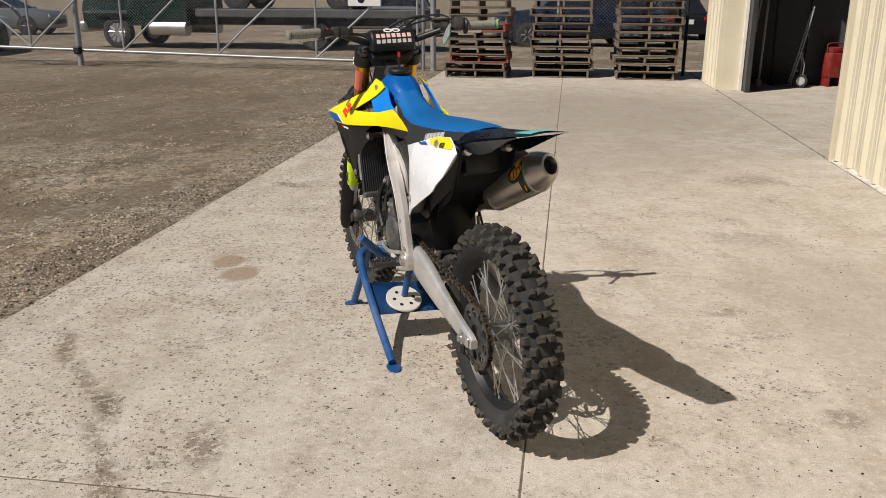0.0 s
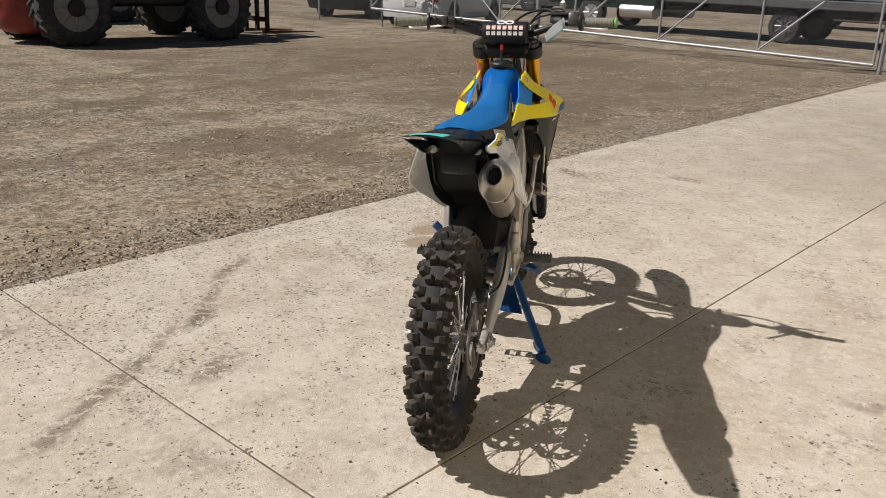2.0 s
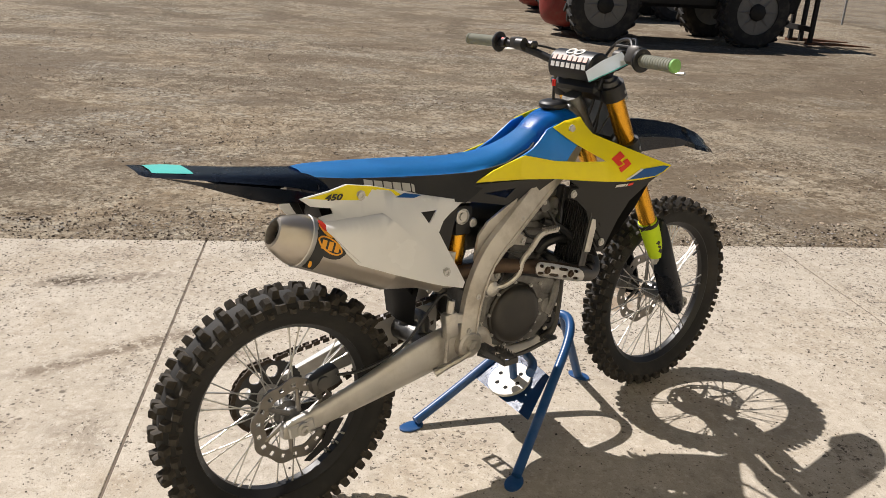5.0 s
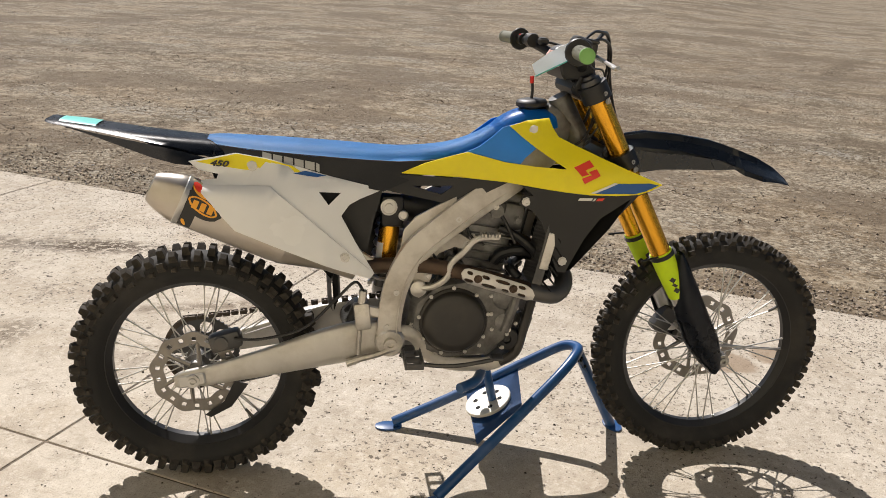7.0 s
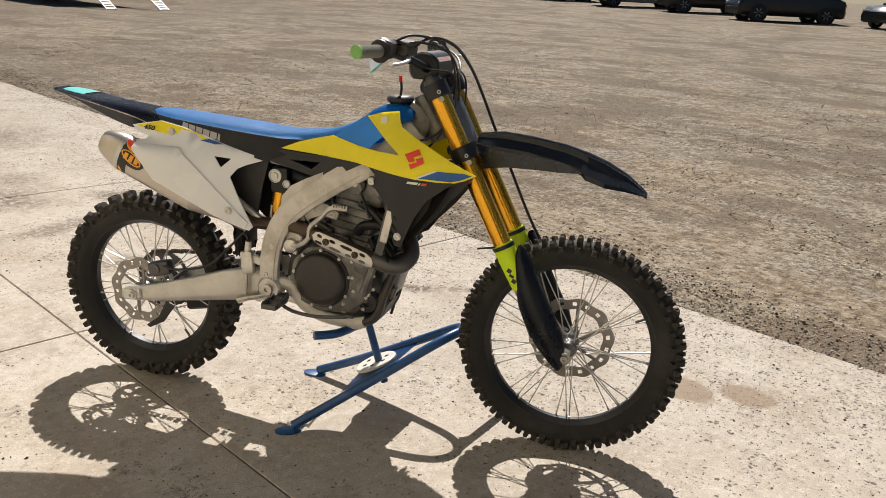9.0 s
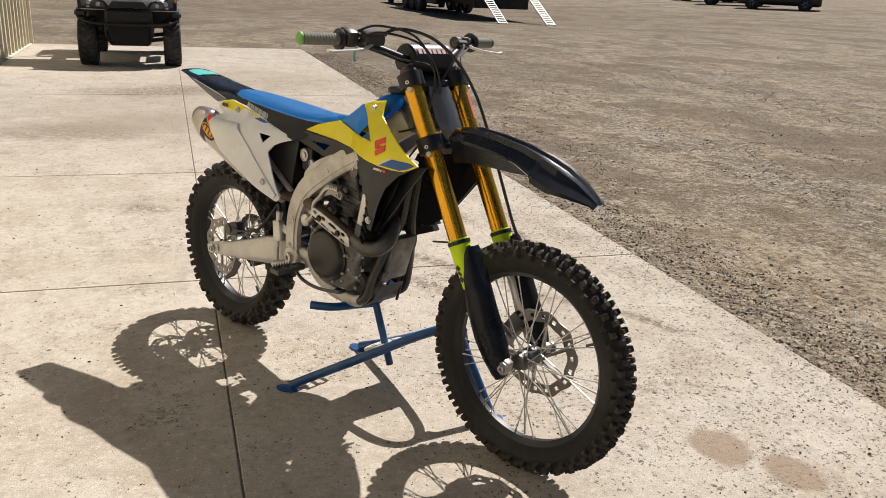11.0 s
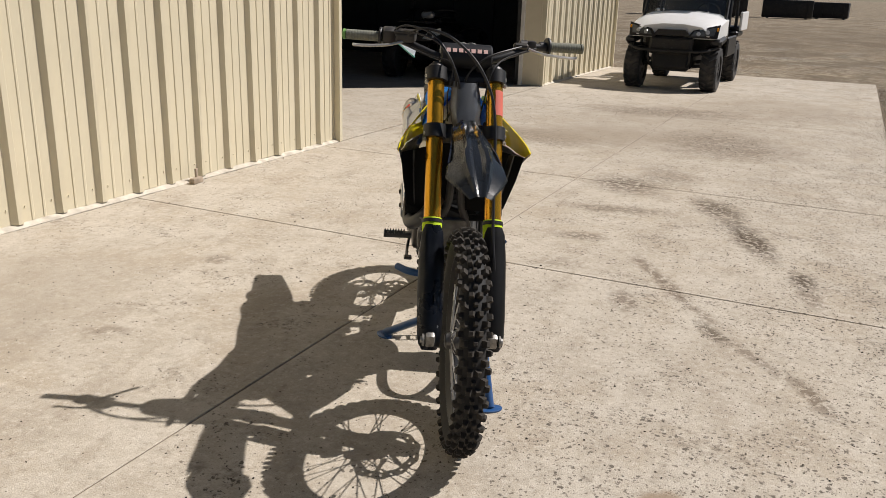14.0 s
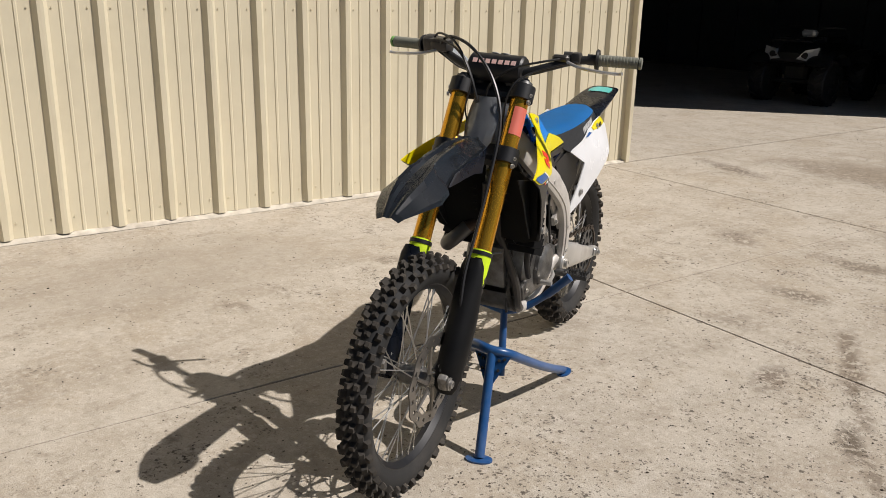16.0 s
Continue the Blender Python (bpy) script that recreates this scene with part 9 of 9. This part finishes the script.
    for k in range(3):
        t3 = 2 * math.pi * k / 3
        cyl(bm, (0.17, 0.30, 1.125), (0.17 + 0.08 * math.cos(t3), 0.30 + 0.165 * math.sin(t3), 1.125 + 0.12 * math.cos(t3)), 0.012, n=6)
    part("steering_wheel", bm, M_BLACK, t)
    bm = bmesh.new()
    box(bm, (0.0, 0, 0.42), (2.3, 0.60, 0.22), bevel=0.04)
    box(bm, (-1.15, 0, 0.86), (0.9, 1.36, 0.06), bevel=0.02)
    box(bm, (0.40, 0, 0.75), (0.12, 1.2, 0.55), bevel=0.03)
    part("chassis", bm, M_BLACKMACHINE, t)
    fit_wheels(t, [(1.02, s * 0.56, 0.325) for s in (-1, 1)] + [(-1.0, s * 0.56, 0.325) for s in (-1, 1)], 0.325, 0.24, M_BLACKMACHINE, 6, 20)


m, nt, b = nodes_of("clear_screen")
b.inputs["Base Color"].default_value = (0.9, 0.92, 0.92, 1)
b.inputs["Transmission Weight"].default_value = 1.0
b.inputs["Roughness"].default_value = 0.04
M_SCREEN = m
utv()


# ---- inside the building ----
def quad():
    t = thing("quad_bike", pose(4.76, -9.75, 0.0, 0, 0, 96), "dark quad bike with pale headlights inside the workshop", "quad bike")
    bm = bmesh.new()
    rings = [[V(x, y * w, z) for y, z in ((-1, zl), (-1, (zl + zt) / 2), (-0.5, zt), (0.5, zt), (1, (zl + zt) / 2), (1, zl))] for x, w, zl, zt in ((-0.85, 0.30, 0.62, 0.78), (-0.4, 0.22, 0.55, 0.82), (0.1, 0.18, 0.5, 0.80), (0.45, 0.30, 0.55, 0.86), (0.75, 0.34, 0.55, 0.80), (0.88, 0.25, 0.58, 0.70))]
    skin(bm, rings)
    part("body", bm, M_CARBLACK, t)
    for s in (-1, 1):
        for x in (-0.62, 0.62):
            bm = bmesh.new()
            sweep(bm, [(x - 0.34, s * 0.44, 0.55), (x - 0.2, s * 0.44, 0.66), (x, s * 0.44, 0.70), (x + 0.2, s * 0.44, 0.66), (x + 0.32, s * 0.44, 0.56)], 0.17, 8, 3, flat=0.18)
            part("fender", bm, M_CARBLACK, t)
        bm = bmesh.new()
        skin(bm, [[V(0.90, s * 0.12, 0.62), V(0.89, s * 0.26, 0.60), V(0.84, s * 0.38, 0.67), V(0.80, s * 0.39, 0.78), V(0.86, s * 0.22, 0.74)], [V(0.82, s * 0.12, 0.62), V(0.80, s * 0.26, 0.60), V(0.76, s * 0.36, 0.67), V(0.74, s * 0.37, 0.77), V(0.78, s * 0.21, 0.74)]])
        lamp = part("headlight", bm, M_LAMP, t, "clear headlight")
        bm = bmesh.new()
        cyl(bm, (0.885, s * 0.235, 0.675), (0.900, s * 0.235, 0.675), 0.040, n=16)
        part("reflector", bm, M_BLACKMACHINE, lamp)
        bm = bmesh.new()
        sweep(bm, [(0.25, 0, 0.98), (0.22, s * 0.2, 1.03), (0.12, s * 0.38, 1.02)], 0.014, 8, 4)
        part("handlebar", bm, M_BLACKMACHINE, t)
    bm = bmesh.new()
    box(bm, (0.35, 0, 0.95), (0.14, 0.2, 0.10), bevel=0.03)
    part("instrument", bm, M_LAMP, t)
    bm = bmesh.new()
    box(bm, (-0.25, 0, 0.86), (0.7, 0.28, 0.10), bevel=0.04, seg=2)
    part("seat", bm, M_BLACK, t)
    bm = bmesh.new()
    for y in (-0.25, 0, 0.25):
        cyl(bm, (0.45, y, 0.90), (0.85, y, 0.86), 0.011, n=6)
    cyl(bm, (0.85, -0.3, 0.86), (0.85, 0.3, 0.86), 0.012, n=6)
    part("rack", bm, M_BLACKMACHINE, t)
    bm = bmesh.new()
    box(bm, (0, 0, 0.42), (1.3, 0.34, 0.24), bevel=0.04)
    cyl(bm, (0.62, -0.45, 0.30), (0.62, 0.45, 0.30), 0.03, n=8)
    cyl(bm, (-0.62, -0.45, 0.30), (-0.62, 0.45, 0.30), 0.03, n=8)
    part("chassis", bm, M_BLACKMACHINE, t)
    fit_wheels(t, [(x, s * 0.44, 0.30) for x in (-0.62, 0.62) for s in (-1, 1)], 0.30, 0.22, M_BLACKMACHINE, 6, 18, M_BLACKMACHINE)


quad()


def hand_truck():
    t = thing("hand_truck", pose(4.02, 11.02, 0, 0, 0, -8) @ Matrix.Scale(0.84, 4), "worn aluminium hand truck with black wheels leaning upright", "hand truck")
    for s in (-1, 1):
        bm = bmesh.new()
        sweep(bm, [(-0.05, s * 0.17, 0.06), (0.06, s * 0.17, 0.6), (0.16, s * 0.15, 1.15), (0.20, s * 0.10, 1.38)], 0.014, 8, 4)
        part("side_rail", bm, M_GALV, t)
        bm = bmesh.new()
        sweep(bm, [(0.08, s * 0.17, 0.62), (0.15, s * 0.19, 0.40), (0.12, s * 0.20, 0.13)], 0.010, 8, 4)
        part("brace", bm, M_GALV, t)
    for z in (0.30, 0.62, 0.95):
        bm = bmesh.new()
        box(bm, (0.01 + 0.16 * (z - 0.06), 0, z), (0.012, 0.32, 0.04))
        part("cross_bar", bm, M_GALV, t)
    bm = bmesh.new()
    sweep(bm, [(0.20, -0.10, 1.38), (0.21, -0.08, 1.46), (0.21, 0.08, 1.46), (0.20, 0.10, 1.38)], 0.014, 8, 4)
    part("handle", bm, M_GALV, t)
    bm = bmesh.new()
    box(bm, (-0.14, 0, 0.012), (0.22, 0.36, 0.008))
    part("toe_plate", bm, M_GALV, t)
    bm = bmesh.new()
    cyl(bm, (0.11, -0.23, 0.125), (0.11, 0.23, 0.125), 0.012, n=8)
    part("axle", bm, M_GALV, t)
    fit_wheels(t, [(0.11, s * 0.22, 0.125) for s in (-1, 1)], 0.125, 0.06, M_LAMP, 5)


hand_truck()
bm = bmesh.new()
box(bm, (0, 0, 0.42), (0.55, 0.42, 0.50), bevel=0.05, seg=2)
box(bm, (0, 0, 0.72), (0.40, 0.30, 0.12), bevel=0.04, seg=2)
for k in (-1, 1):
    box(bm, (k * 0.22, 0, 0.09), (0.05, 0.4, 0.18))
sweep(bm, [(-0.24, 0, 0.66), (-0.24, 0, 0.84), (0.24, 0, 0.84), (0.24, 0, 0.66)], 0.016, 8, 4)
single("generator", bm, M_REDMACHINE, "red portable generator with a tube handle inside the workshop", "generator", pose(4.66, 11.22, 0, 0, 0, 20) @ Matrix.Diagonal((0.55, 0.55, 0.78, 1)))
for k, (x, y, h, tilt) in enumerate(((3.50, 11.02, 2.3, 4), (3.75, 11.25, 2.6, -3), (3.35, 11.28, 2.2, 6))):
    bm = bmesh.new()
    cyl(bm, (0, 0, 0), (0, 0, h), 0.018, n=8)
    box(bm, (0, 0, 0.05), (0.09, 0.09, 0.1), bevel=0.01)
    single("pole", bm, M_GALV if k != 1 else M_BLACKMACHINE, "steel pole leaning inside the doorway", "pole", pose(x, y, 0, tilt, 0, 20 * k), group="leaning poles")
bm = bmesh.new()
box(bm, (0, 0, 0.020), (0.045, 0.105, 0.040), bevel=0.006, seg=2)
box(bm, (0.012, -0.022, 0.062), (0.016, 0.028, 0.075), rot=(4, 5, 8), bevel=0.003)
for v in bm.verts:
    v.co += 0.003 * V(noise.noise(v.co * 60), noise.noise(v.co * 60 + V(5, 0, 0)), 0)
single("wood_block", bm, M_CLOD, "small tan scrap block lying at the wall's foot", "block", pose(2.675, -1.70, 0.001, 0, 0, 6))
